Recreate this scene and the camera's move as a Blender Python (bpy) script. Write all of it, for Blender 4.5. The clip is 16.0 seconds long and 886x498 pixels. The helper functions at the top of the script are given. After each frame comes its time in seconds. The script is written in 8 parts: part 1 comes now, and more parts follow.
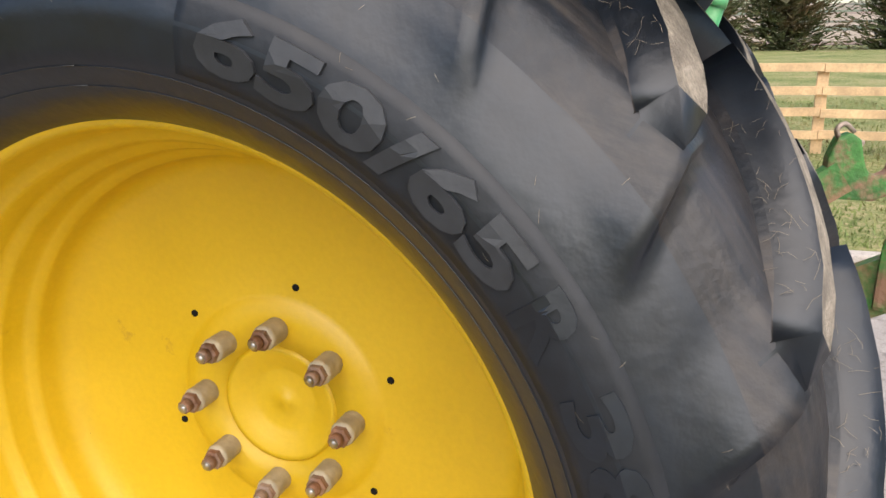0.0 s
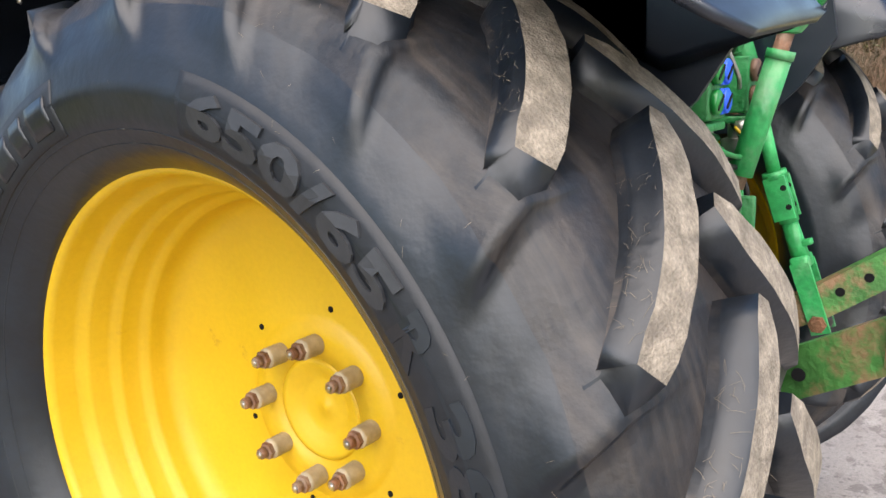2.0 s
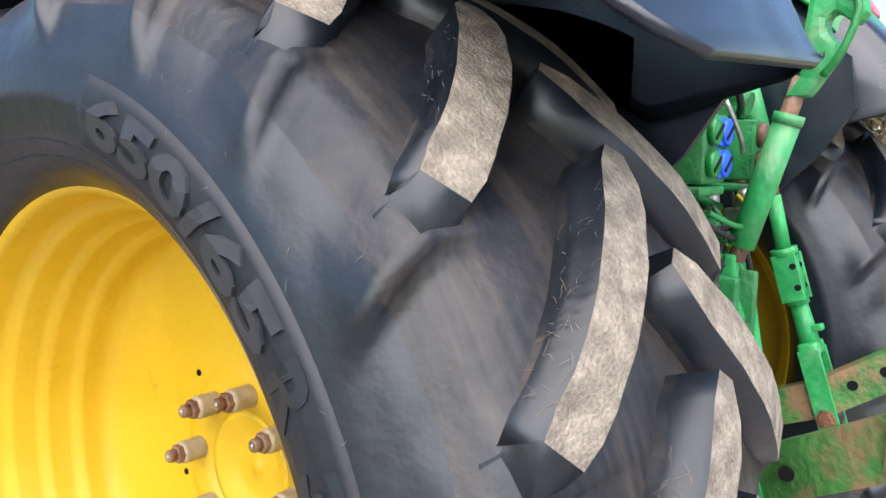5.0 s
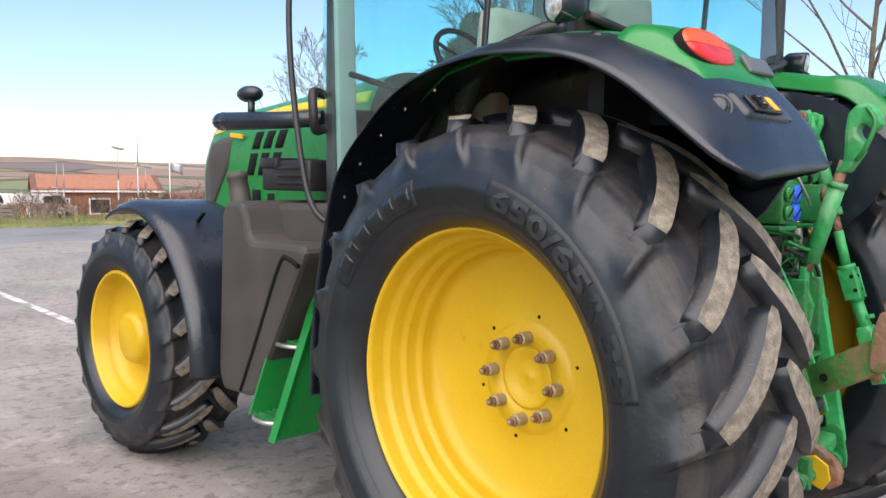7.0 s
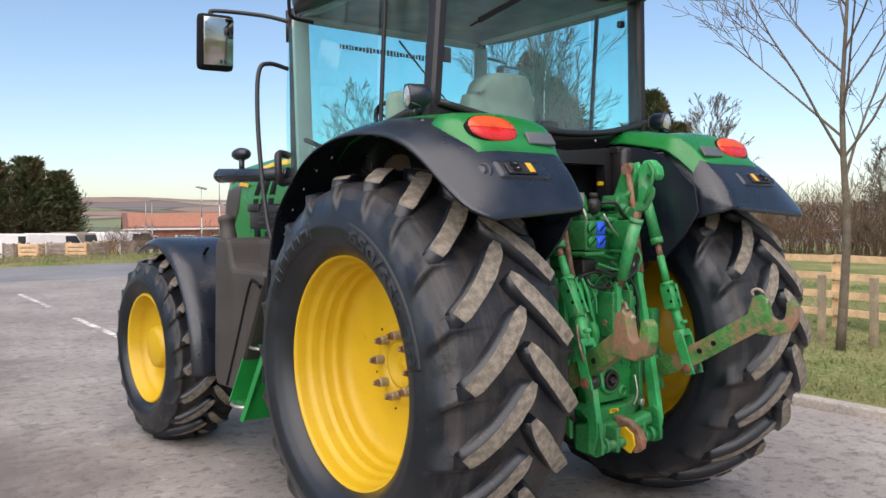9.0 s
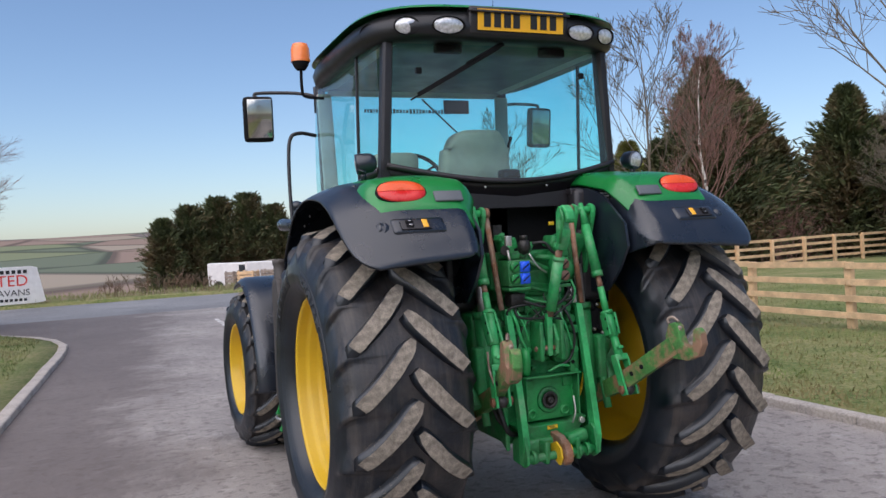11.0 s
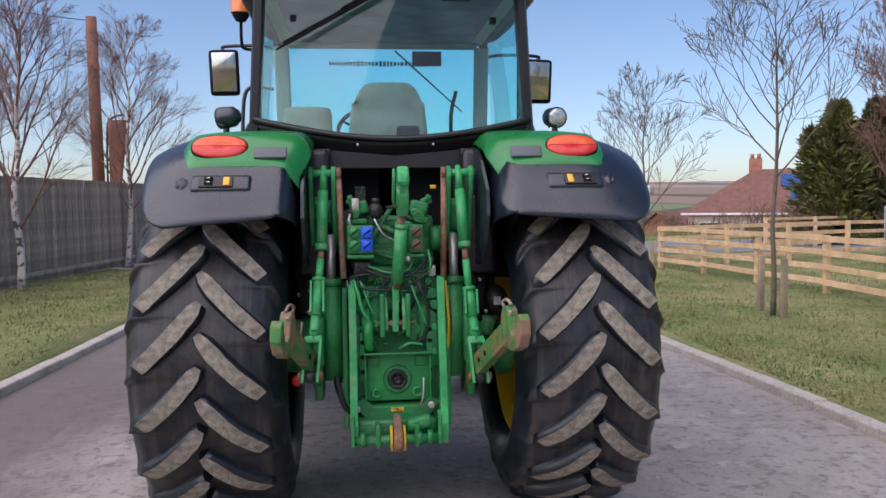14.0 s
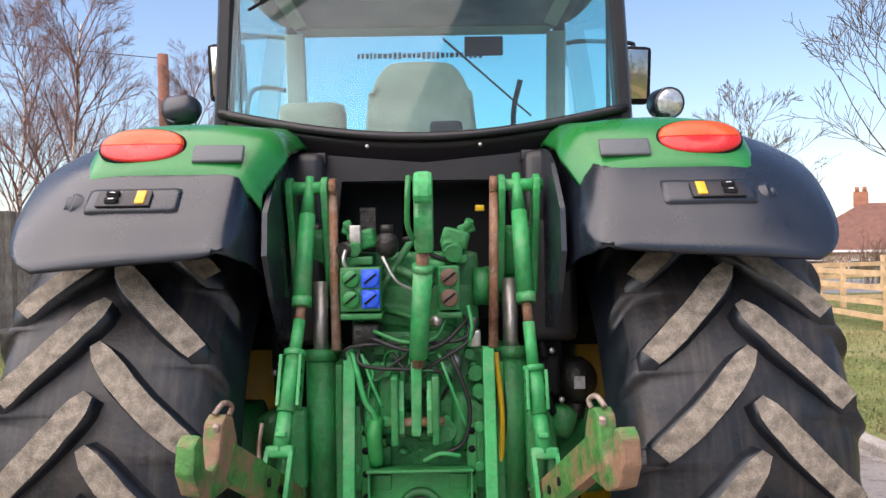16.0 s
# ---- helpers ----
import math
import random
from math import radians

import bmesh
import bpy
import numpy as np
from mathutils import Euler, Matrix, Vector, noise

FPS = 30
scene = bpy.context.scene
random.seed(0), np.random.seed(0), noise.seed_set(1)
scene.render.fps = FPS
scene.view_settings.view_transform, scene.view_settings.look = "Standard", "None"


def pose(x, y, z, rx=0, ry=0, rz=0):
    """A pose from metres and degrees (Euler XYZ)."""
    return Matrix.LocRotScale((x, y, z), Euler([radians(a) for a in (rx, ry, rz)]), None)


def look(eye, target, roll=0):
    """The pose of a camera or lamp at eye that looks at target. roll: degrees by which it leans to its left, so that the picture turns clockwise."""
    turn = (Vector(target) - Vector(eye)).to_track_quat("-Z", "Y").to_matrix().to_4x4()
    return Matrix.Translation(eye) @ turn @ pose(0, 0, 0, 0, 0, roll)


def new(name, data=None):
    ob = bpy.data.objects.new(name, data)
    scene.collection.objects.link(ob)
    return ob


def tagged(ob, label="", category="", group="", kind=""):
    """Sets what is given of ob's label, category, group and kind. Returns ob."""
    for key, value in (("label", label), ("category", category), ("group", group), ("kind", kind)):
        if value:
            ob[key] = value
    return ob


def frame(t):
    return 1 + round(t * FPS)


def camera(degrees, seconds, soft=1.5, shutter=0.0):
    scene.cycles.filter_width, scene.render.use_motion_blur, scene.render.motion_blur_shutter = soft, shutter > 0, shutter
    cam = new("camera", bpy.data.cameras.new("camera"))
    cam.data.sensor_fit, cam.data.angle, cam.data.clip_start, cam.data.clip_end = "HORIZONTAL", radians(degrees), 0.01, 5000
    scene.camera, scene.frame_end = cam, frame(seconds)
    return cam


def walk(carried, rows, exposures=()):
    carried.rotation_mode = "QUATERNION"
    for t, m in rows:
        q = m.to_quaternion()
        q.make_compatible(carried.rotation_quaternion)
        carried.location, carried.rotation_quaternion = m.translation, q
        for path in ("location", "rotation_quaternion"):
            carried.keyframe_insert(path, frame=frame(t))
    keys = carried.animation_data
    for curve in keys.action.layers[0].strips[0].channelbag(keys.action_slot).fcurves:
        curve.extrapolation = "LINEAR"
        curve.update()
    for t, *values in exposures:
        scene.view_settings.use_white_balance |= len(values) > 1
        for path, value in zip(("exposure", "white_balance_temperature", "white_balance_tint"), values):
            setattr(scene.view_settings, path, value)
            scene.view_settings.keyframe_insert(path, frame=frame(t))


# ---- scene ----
cam = camera(58.5, 16.0)
PATH = [
    (0, (-1.919, -0.64, 1.475), (-0.11, 0.013, 0.929), -1.1),
    (0.5, (-1.943, -0.769, 1.486), (-0.195, 0.058, 0.975), -2.6),
    (1, (-1.999, -0.853, 1.496), (-0.289, 0.081, 1.044), -3.6),
    (1.5, (-2.023, -0.914, 1.499), (-0.347, 0.086, 1.059), -3.7),
    (2, (-1.905, -1.025, 1.494), (-0.325, 0.126, 1.07), -2.4),
    (2.5, (-1.76, -1.093, 1.479), (-0.25, 0.143, 1.041), -0.7),
    (3, (-1.595, -0.98, 1.454), (-0.077, 0.239, 0.999), -1.0),
    (3.2, (-1.583, -0.935, 1.431), (-0.01, 0.245, 1.066), -0.4),
    (5.3, (-1.805, -1.103, 1.443), (-0.277, 0.17, 1.235), 2.0),
    (5.5, (-1.931, -1.138, 1.449), (-0.434, 0.177, 1.275), 2.1),
    (6, (-2.264, -1.205, 1.49), (-0.833, 0.181, 1.315), 0.3),
    (6.5, (-2.565, -1.368, 1.484), (-1.17, 0.052, 1.29), 0.2),
    (7, (-2.822, -1.645, 1.507), (-1.465, -0.186, 1.34), 0.6),
    (7.5, (-3.014, -1.94, 1.499), (-1.668, -0.465, 1.378), 0.1),
    (8, (-3.089, -2.244, 1.519), (-1.789, -0.727, 1.41), -1.7),
    (8.5, (-2.995, -2.559, 1.521), (-1.753, -0.995, 1.427), -1.0),
    (9, (-2.852, -2.884, 1.541), (-1.645, -1.291, 1.456), -0.3),
    (9.2, (-2.796, -3.0, 1.537), (-1.595, -1.403, 1.458), -0.1),
    (11.3, (-1.897, -4.277, 1.666), (-1.2, -2.403, 1.63), -2.9),
    (11.5, (-1.766, -4.424, 1.656), (-1.091, -2.542, 1.615), -2.7),
    (12, (-1.479, -4.578, 1.663), (-0.83, -2.687, 1.601), -3.1),
    (12.5, (-1.125, -4.575, 1.656), (-0.571, -2.655, 1.592), -3.0),
    (13, (-0.778, -4.556, 1.653), (-0.321, -2.61, 1.6), -1.1),
    (13.5, (-0.451, -4.442, 1.648), (-0.089, -2.476, 1.579), -0.4),
    (14, (-0.245, -4.183, 1.622), (-0.023, -2.199, 1.501), -0.7),
    (14.5, (-0.119, -3.925, 1.613), (-0.014, -1.935, 1.443), -0.6),
    (15, (-0.003, -3.589, 1.602), (0.057, -1.598, 1.428), -0.6),
    (15.5, (0.02, -3.237, 1.573), (0.058, -1.242, 1.426), -1.2),
    (16, (0.006, -2.835, 1.587), (0.023, -0.836, 1.567), -1.0),
]
walk(cam, [(t, look(eye, target, roll)) for t, eye, target, roll in PATH],
     [(0.0, 1.72, 6450, 9), (1.0, 1.88, 6400, 9), (2.0, 2.05, 6350, 9), (5.6, 2.18, 6000, 9), (7.2, 1.5, 6330, 10), (9.2, 1.27, 6330, 11), (11.3, 0.93, 5840, 13), (14.0, 0.98, 5860, 17), (15.0, 1.25, 6160, 16), (16.0, 1.62, 6430, 15)])

# ---- world and light: clear dusk sky, sun just down ----
SUN_AZ, SUN_EL = radians(-128), radians(54.0)
world = bpy.data.worlds.new("dusk_sky")
scene.world = world
world.use_nodes = True
wn, wl = world.node_tree.nodes, world.node_tree.links
sky = wn.new("ShaderNodeTexSky")
sky.sky_type, sky.sun_disc = "NISHITA", False
sky.sun_elevation, sky.sun_rotation = SUN_EL, SUN_AZ
sky.altitude, sky.air_density, sky.dust_density, sky.ozone_density = 60, 1.0, 0.8, 1.3
wn["Background"].inputs["Strength"].default_value = 0.07
wl.new(sky.outputs[0], wn["Background"].inputs["Color"])
# very wide lamp added as soft sky glow; no sun disc is up
sun = new("sun", bpy.data.lights.new("sun", "SUN"))
sun.data.energy, sun.data.angle, sun.data.color = 2.1, radians(105), (1.0, 0.86, 0.72)
d = Vector((math.sin(SUN_AZ) * math.cos(SUN_EL), math.cos(SUN_AZ) * math.cos(SUN_EL), math.sin(SUN_EL)))
sun.matrix_basis = look(d * 50, (0, 0, 0))

# ---- materials ----


def mat(name, base, rough=0.5, metal=0.0, var=0.15, scale=8.0, bump=0.1, fine=60.0, second=None, amount=0.0, spec=0.5, coat=0.0, lo=0.45, hi=0.62, detail_dist=0.02):
    """A node material: base colour varied at two scales, a second colour for dust, rust or wear in noise patches, roughness break-up, bump."""
    m = bpy.data.materials.new(name)
    m.use_nodes = True
    n, l = m.node_tree.nodes, m.node_tree.links
    b = n["Principled BSDF"]
    tc = n.new("ShaderNodeTexCoord")
    big, small = n.new("ShaderNodeTexNoise"), n.new("ShaderNodeTexNoise")
    big.inputs["Scale"].default_value, big.inputs["Detail"].default_value = scale, 5
    small.inputs["Scale"].default_value, small.inputs["Detail"].default_value = fine, 3
    l.new(tc.outputs["Object"], big.inputs["Vector"])
    l.new(tc.outputs["Object"], small.inputs["Vector"])
    ramp = n.new("ShaderNodeMapRange")
    ramp.inputs["From Min"].default_value, ramp.inputs["From Max"].default_value = 0.3, 0.7
    ramp.inputs["To Min"].default_value, ramp.inputs["To Max"].default_value = 1 - var, 1 + var
    l.new(big.outputs["Fac"], ramp.inputs["Value"])
    ramp2 = n.new("ShaderNodeMapRange")
    ramp2.inputs["From Min"].default_value, ramp2.inputs["From Max"].default_value = 0.3, 0.7
    ramp2.inputs["To Min"].default_value, ramp2.inputs["To Max"].default_value = 1 - var * 0.6, 1 + var * 0.6
    l.new(small.outputs["Fac"], ramp2.inputs["Value"])
    mul = n.new("ShaderNodeMath")
    mul.operation = "MULTIPLY"
    l.new(ramp.outputs[0], mul.inputs[0])
    l.new(ramp2.outputs[0], mul.inputs[1])
    col = n.new("ShaderNodeVectorMath")
    col.operation = "SCALE"
    col.inputs[0].default_value = base
    l.new(mul.outputs[0], col.inputs["Scale"])
    out = col.outputs[0]
    if second:
        mixn = n.new("ShaderNodeMix")
        mixn.data_type = "RGBA"
        mask = n.new("ShaderNodeTexNoise")
        mask.inputs["Scale"].default_value, mask.inputs["Detail"].default_value, mask.inputs["Roughness"].default_value = scale * 0.7, 9, 0.68
        off = n.new("ShaderNodeMapping")
        off.inputs["Location"].default_value = (3.1, 7.7, 1.3)
        l.new(tc.outputs["Object"], off.inputs["Vector"])
        l.new(off.outputs[0], mask.inputs["Vector"])
        mr = n.new("ShaderNodeMapRange")
        mr.inputs["From Min"].default_value, mr.inputs["From Max"].default_value = lo, hi
        mr.inputs["To Max"].default_value = amount
        l.new(mask.outputs["Fac"], mr.inputs["Value"])
        l.new(mr.outputs[0], mixn.inputs["Factor"])
        l.new(out, mixn.inputs["A"])
        mixn.inputs["B"].default_value = (*second, 1)
        out = mixn.outputs["Result"]
    l.new(out, b.inputs["Base Color"])
    rr = n.new("ShaderNodeMapRange")
    rr.inputs["From Min"].default_value, rr.inputs["From Max"].default_value = 0.3, 0.7
    rr.inputs["To Min"].default_value, rr.inputs["To Max"].default_value = max(0.03, rough - 0.1), min(1, rough + 0.1)
    l.new(big.outputs["Fac"], rr.inputs["Value"])
    l.new(rr.outputs[0], b.inputs["Roughness"])
    b.inputs["Metallic"].default_value, b.inputs["Specular IOR Level"].default_value = metal, spec
    b.inputs["Coat Weight"].default_value, b.inputs["Coat Roughness"].default_value = coat, 0.15
    if bump:
        bp = n.new("ShaderNodeBump")
        bp.inputs["Strength"].default_value, bp.inputs["Distance"].default_value = bump, detail_dist
        l.new(small.outputs["Fac"], bp.inputs["Height"])
        l.new(bp.outputs[0], b.inputs["Normal"])
    return m


RUBBER = mat("tyre_rubber", (0.0045, 0.0075, 0.0125), 0.38, var=0.35, scale=4.5, bump=0.06, fine=45, second=(0.045, 0.042, 0.040), amount=0.12, lo=0.5, hi=0.72, spec=0.65)
TREAD = mat("dusty_tread_rubber", (0.008, 0.011, 0.016), 0.44, var=0.4, scale=5.5, bump=0.10, fine=60, second=(0.095, 0.074, 0.060), amount=0.40, lo=0.44, hi=0.66, spec=0.45)
# pale dust rubbed round the tread in streaks
rn_, rl_ = TREAD.node_tree.nodes, TREAD.node_tree.links
rtc, rmp, rno = rn_.new("ShaderNodeTexCoord"), rn_.new("ShaderNodeMapping"), rn_.new("ShaderNodeTexNoise")
rmp.inputs["Scale"].default_value = (24.0, 2.2, 2.2)
rno.inputs["Scale"].default_value, rno.inputs["Detail"].default_value, rno.inputs["Roughness"].default_value = 1.0, 8, 0.65
rl_.new(rtc.outputs["Object"], rmp.inputs["Vector"])
rl_.new(rmp.outputs[0], rno.inputs["Vector"])
rmr, rmx = rn_.new("ShaderNodeMapRange"), rn_.new("ShaderNodeMix")
rmr.inputs["From Min"].default_value, rmr.inputs["From Max"].default_value, rmr.inputs["To Max"].default_value = 0.48, 0.72, 0.5
rl_.new(rno.outputs["Fac"], rmr.inputs["Value"])
rmx.data_type = "RGBA"
rl_.new(rmr.outputs[0], rmx.inputs["Factor"])
rl_.new(rn_["Principled BSDF"].inputs["Base Color"].links[0].from_socket, rmx.inputs["A"])
rmx.inputs["B"].default_value = (0.105, 0.087, 0.072, 1)
rl_.new(rmx.outputs["Result"], rn_["Principled BSDF"].inputs["Base Color"])
LUGTOP = mat("worn_lug_face", (0.265, 0.23, 0.185), 0.95, var=0.36, scale=34, bump=0.6, fine=210, second=(0.12, 0.104, 0.09), amount=0.5, spec=0.15, lo=0.50, hi=0.62, detail_dist=0.006)
LETTER = mat("raised_rubber_print", (0.026, 0.028, 0.032), 0.5, var=0.2, scale=10, bump=0.05)
PANELR = mat("smooth_rubber_band", (0.008, 0.010, 0.014), 0.52, var=0.3, scale=8, bump=0.05)
YELLOW = mat("yellow_wheel_paint", (0.60, 0.385, 0.007), 0.45, var=0.05, scale=6, bump=0.03, fine=90, second=(0.30, 0.17, 0.03), amount=0.7, lo=0.66, hi=0.72, coat=0.1)
GREEN = mat("green_paint", (0.012, 0.19, 0.035), 0.33, var=0.1, scale=6, bump=0.03, fine=70, coat=0.25)
GREEND = mat("dusty_green_paint", (0.014, 0.19, 0.046), 0.5, var=0.3, scale=9, bump=0.25, fine=60, second=(0.06, 0.14, 0.06), amount=0.7, lo=0.42, hi=0.68)
GREENL = mat("light_green_bare_paint", (0.034, 0.30, 0.085), 0.45, var=0.25, scale=9, bump=0.15, second=(0.26, 0.38, 0.24), amount=0.5, lo=0.5, hi=0.66)
GREEN2 = mat("green_casting_paint", (0.018, 0.225, 0.05), 0.45, var=0.22, scale=8, bump=0.15, fine=70, second=(0.05, 0.16, 0.06), amount=0.5, lo=0.45, hi=0.68)
CLAWM = mat("rust_worn_claw", (0.05, 0.17, 0.035), 0.62, var=0.35, scale=11, bump=0.3, second=(0.25, 0.135, 0.085), amount=0.95, lo=0.44, hi=0.55)
STEELR = mat("worn_steel", (0.34, 0.27, 0.22), 0.55, metal=0.5, var=0.35, scale=22, bump=0.3, second=(0.16, 0.08, 0.05), amount=0.8)
LINKM = mat("worn_green_and_rust", (0.05, 0.17, 0.035), 0.62, var=0.3, scale=7, bump=0.3, second=(0.26, 0.14, 0.08), amount=0.9, lo=0.46, hi=0.56)
RUST = mat("rusty_steel", (0.20, 0.095, 0.05), 0.7, metal=0.2, var=0.4, scale=14, bump=0.4, second=(0.35, 0.28, 0.22), amount=0.6)
STEEL = mat("bare_steel", (0.45, 0.43, 0.40), 0.4, metal=0.85, var=0.2, scale=12, bump=0.1)
BLACK = mat("black_plastic", (0.009, 0.013, 0.022), 0.31, var=0.12, scale=5, bump=0.05, fine=260, spec=0.75, detail_dist=0.004)
# matt black for black parts, and for the shade painted into holes
DARK = mat("matt_black_parts_and_holes", (0.007, 0.007, 0.008), 0.85, var=0.2, scale=6, bump=0.1, spec=0.2)
GREYP = mat("grey_brown_plastic", (0.055, 0.048, 0.044), 0.6, var=0.12, scale=5, bump=0.15, fine=220, detail_dist=0.004)
CABBLK = mat("satin_black_cab_frame", (0.017, 0.015, 0.017), 0.40, var=0.12, scale=5, bump=0.04)
HOSE = mat("black_hose", (0.012, 0.012, 0.012), 0.5, var=0.2, scale=30)
SLEEVE = mat("grey_thread_sleeve", (0.36, 0.30, 0.20), 0.65, var=0.2, scale=40, bump=0.2)
BLUEP = mat("blue_plastic_cap", (0.02, 0.10, 0.75), 0.4, var=0.1)
BROWNP = mat("brown_plastic_cap", (0.16, 0.09, 0.06), 0.5, var=0.1)
REDP = mat("red_plastic", (0.6, 0.02, 0.015), 0.4, var=0.1)
AMBER = mat("amber_lens", (0.85, 0.20, 0.02), 0.2, var=0.05, coat=0.5)
REDL = mat("red_lens", (0.60, 0.022, 0.018), 0.3, var=0.06, coat=0.15)
ORANGEL = mat("orange_lens", (0.72, 0.085, 0.012), 0.3, var=0.06, coat=0.15)
REFLY = mat("yellow_reflector", (0.85, 0.42, 0.02), 0.3, var=0.05)
GREYPAD = mat("grey_reflector_pad", (0.10, 0.11, 0.12), 0.5, var=0.08)
LAMPL = mat("clear_lamp_lens", (0.62, 0.62, 0.62), 0.15, metal=0.5, var=0.2, scale=60, coat=0.8)
PLATE = mat("yellow_number_plate", (0.80, 0.42, 0.01), 0.4, var=0.03)
INK = mat("black_print", (0.012, 0.012, 0.012), 0.5, var=0.05)
SEATM = mat("grey_beige_seat_cloth", (0.52, 0.41, 0.32), 0.9, var=0.12, scale=12, bump=0.3, fine=180)
LININGM = mat("grey_headliner", (0.50, 0.47, 0.43), 0.9, var=0.08, scale=5, bump=0.2)
PTOD = mat("dark_greasy_metal", (0.03, 0.028, 0.026), 0.45, metal=0.4, var=0.4, scale=20, bump=0.3)


def glass(name, tint, gloss=0.02):
    m = bpy.data.materials.new(name)
    m.use_nodes = True
    n, l = m.node_tree.nodes, m.node_tree.links
    n.remove(n["Principled BSDF"])
    tr, gl, mx, fr = n.new("ShaderNodeBsdfTransparent"), n.new("ShaderNodeBsdfGlossy"), n.new("ShaderNodeMixShader"), n.new("ShaderNodeLayerWeight")
    tr.inputs["Color"].default_value = (*tint, 1)
    gl.inputs["Roughness"].default_value = gloss
    fr.inputs["Blend"].default_value = 0.5
    pw, ma = n.new("ShaderNodeMath"), n.new("ShaderNodeMath")
    pw.operation, ma.operation = "POWER", "MULTIPLY_ADD"
    pw.inputs[1].default_value, ma.inputs[1].default_value, ma.inputs[2].default_value = 5.0, 0.9, 0.045
    l.new(fr.outputs["Facing"], pw.inputs[0])
    l.new(pw.outputs[0], ma.inputs[0])
    l.new(ma.outputs[0], mx.inputs["Fac"])
    l.new(tr.outputs[0], mx.inputs[1])
    l.new(gl.outputs[0], mx.inputs[2])
    # thin pale dust film that also stands in for sky reflected in the panes
    df, mx2 = n.new("ShaderNodeBsdfDiffuse"), n.new("ShaderNodeMixShader")
    df.inputs["Color"].default_value = (0.75, 0.78, 0.76, 1)
    dust = n.new("ShaderNodeTexNoise")
    dust.inputs["Scale"].default_value, dust.inputs["Detail"].default_value = 3.0, 6
    mr = n.new("ShaderNodeMapRange")
    mr.inputs["From Min"].default_value, mr.inputs["From Max"].default_value, mr.inputs["To Min"].default_value, mr.inputs["To Max"].default_value = 0.35, 0.7, 0.02, 0.07
    l.new(dust.outputs["Fac"], mr.inputs["Value"])
    l.new(mr.outputs[0], mx2.inputs["Fac"])
    l.new(mx.outputs[0], mx2.inputs[1])
    l.new(df.outputs[0], mx2.inputs[2])
    l.new(mx2.outputs[0], n["Material Output"].inputs["Surface"])
    return m


GLASS = glass("tinted_cab_glass", (0.56, 0.92, 0.93))
# base dimmed to grey-brown in place of darker trees in the reflection
MIRROR = mat("mirror_glass", (0.5, 0.49, 0.46), 0.03, metal=1.0, var=0.0, bump=0)

# ---- mesh helpers ----


def add(bm, verts, faces, mi=0, smooth=False):
    vs = [bm.verts.new(v) for v in verts]
    made = []
    for f in faces:
        try:
            face = bm.faces.new([vs[i] for i in f])
        except ValueError:
            continue
        face.material_index, face.smooth = mi, smooth
        made.append(face)
    return vs


def box(bm, c, s, rot=None, mi=0, bev=0.0):
    """A box of size s round c, with chamfered edges where bev is given."""
    hx, hy, hz = s[0] / 2, s[1] / 2, s[2] / 2
    b = min(bev, 0.45 * min(s))
    r = Euler([radians(a) for a in rot]).to_matrix() if rot else Matrix.Identity(3)
    c = Vector(c)
    if b <= 0:
        vs = [(x * hx, y * hy, z * hz) for x in (-1, 1) for y in (-1, 1) for z in (-1, 1)]
        fs = [(0, 1, 3, 2), (4, 6, 7, 5), (0, 4, 5, 1), (2, 3, 7, 6), (0, 2, 6, 4), (1, 5, 7, 3)]
        add(bm, [c + r @ Vector(v) for v in vs], fs, mi)
        return
    t = bmesh.new()
    bmesh.ops.create_cube(t, size=1, matrix=Matrix.Diagonal((s[0], s[1], s[2], 1)))
    bmesh.ops.bevel(t, geom=t.edges[:], offset=b, segments=2, profile=0.6, affect="EDGES")
    t.verts.index_update()
    add(bm, [c + r @ v.co for v in t.verts], [[v.index for v in f.verts] for f in t.faces], mi, True)
    t.free()


def frame_of(w):
    w = Vector(w).normalized()
    a = w.cross(Vector((0, 0, 1)) if abs(w.z) < 0.95 else Vector((0, 1, 0))).normalized()
    return a, w.cross(a).normalized(), w


def rod(bm, p0, p1, r0, r1=None, seg=12, mi=0, caps=True):
    r1 = r0 if r1 is None else r1
    p0, p1 = Vector(p0), Vector(p1)
    a, b, w = frame_of(p1 - p0)
    vs = []
    for p, r in ((p0, r0), (p1, r1)):
        vs += [p + r * (math.cos(2 * math.pi * i / seg) * a + math.sin(2 * math.pi * i / seg) * b) for i in range(seg)]
    v = add(bm, vs, [(i, (i + 1) % seg, seg + (i + 1) % seg, seg + i) for i in range(seg)], mi, True)
    if caps:
        for ring in (v[:seg][::-1], v[seg:]):
            f = bm.faces.new(ring)
            f.material_index = mi


def lathe(bm, prof, origin, axis, seg=24, mi=0, smooth=True, close=False):
    """Turns the profile of (distance along the axis, radius) round the axis."""
    o = Vector(origin)
    a, b, w = frame_of(axis)
    rings = []
    for h, r in prof:
        if r < 1e-5:
            rings.append([bm.verts.new(o + w * h)])
        else:
            rings.append([bm.verts.new(o + w * h + r * (math.cos(2 * math.pi * i / seg) * a + math.sin(2 * math.pi * i / seg) * b)) for i in range(seg)])
    pairs = list(zip(rings, rings[1:])) + ([(rings[-1], rings[0])] if close else [])
    for p, q in pairs:
        for i in range(seg):
            j = (i + 1) % seg
            ring = [p[i % len(p)], p[j % len(p)], q[j % len(q)], q[i % len(q)]]
            ring = list(dict.fromkeys(ring))
            if len(ring) > 2:
                f = bm.faces.new(ring)
                f.material_index, f.smooth = mi, smooth


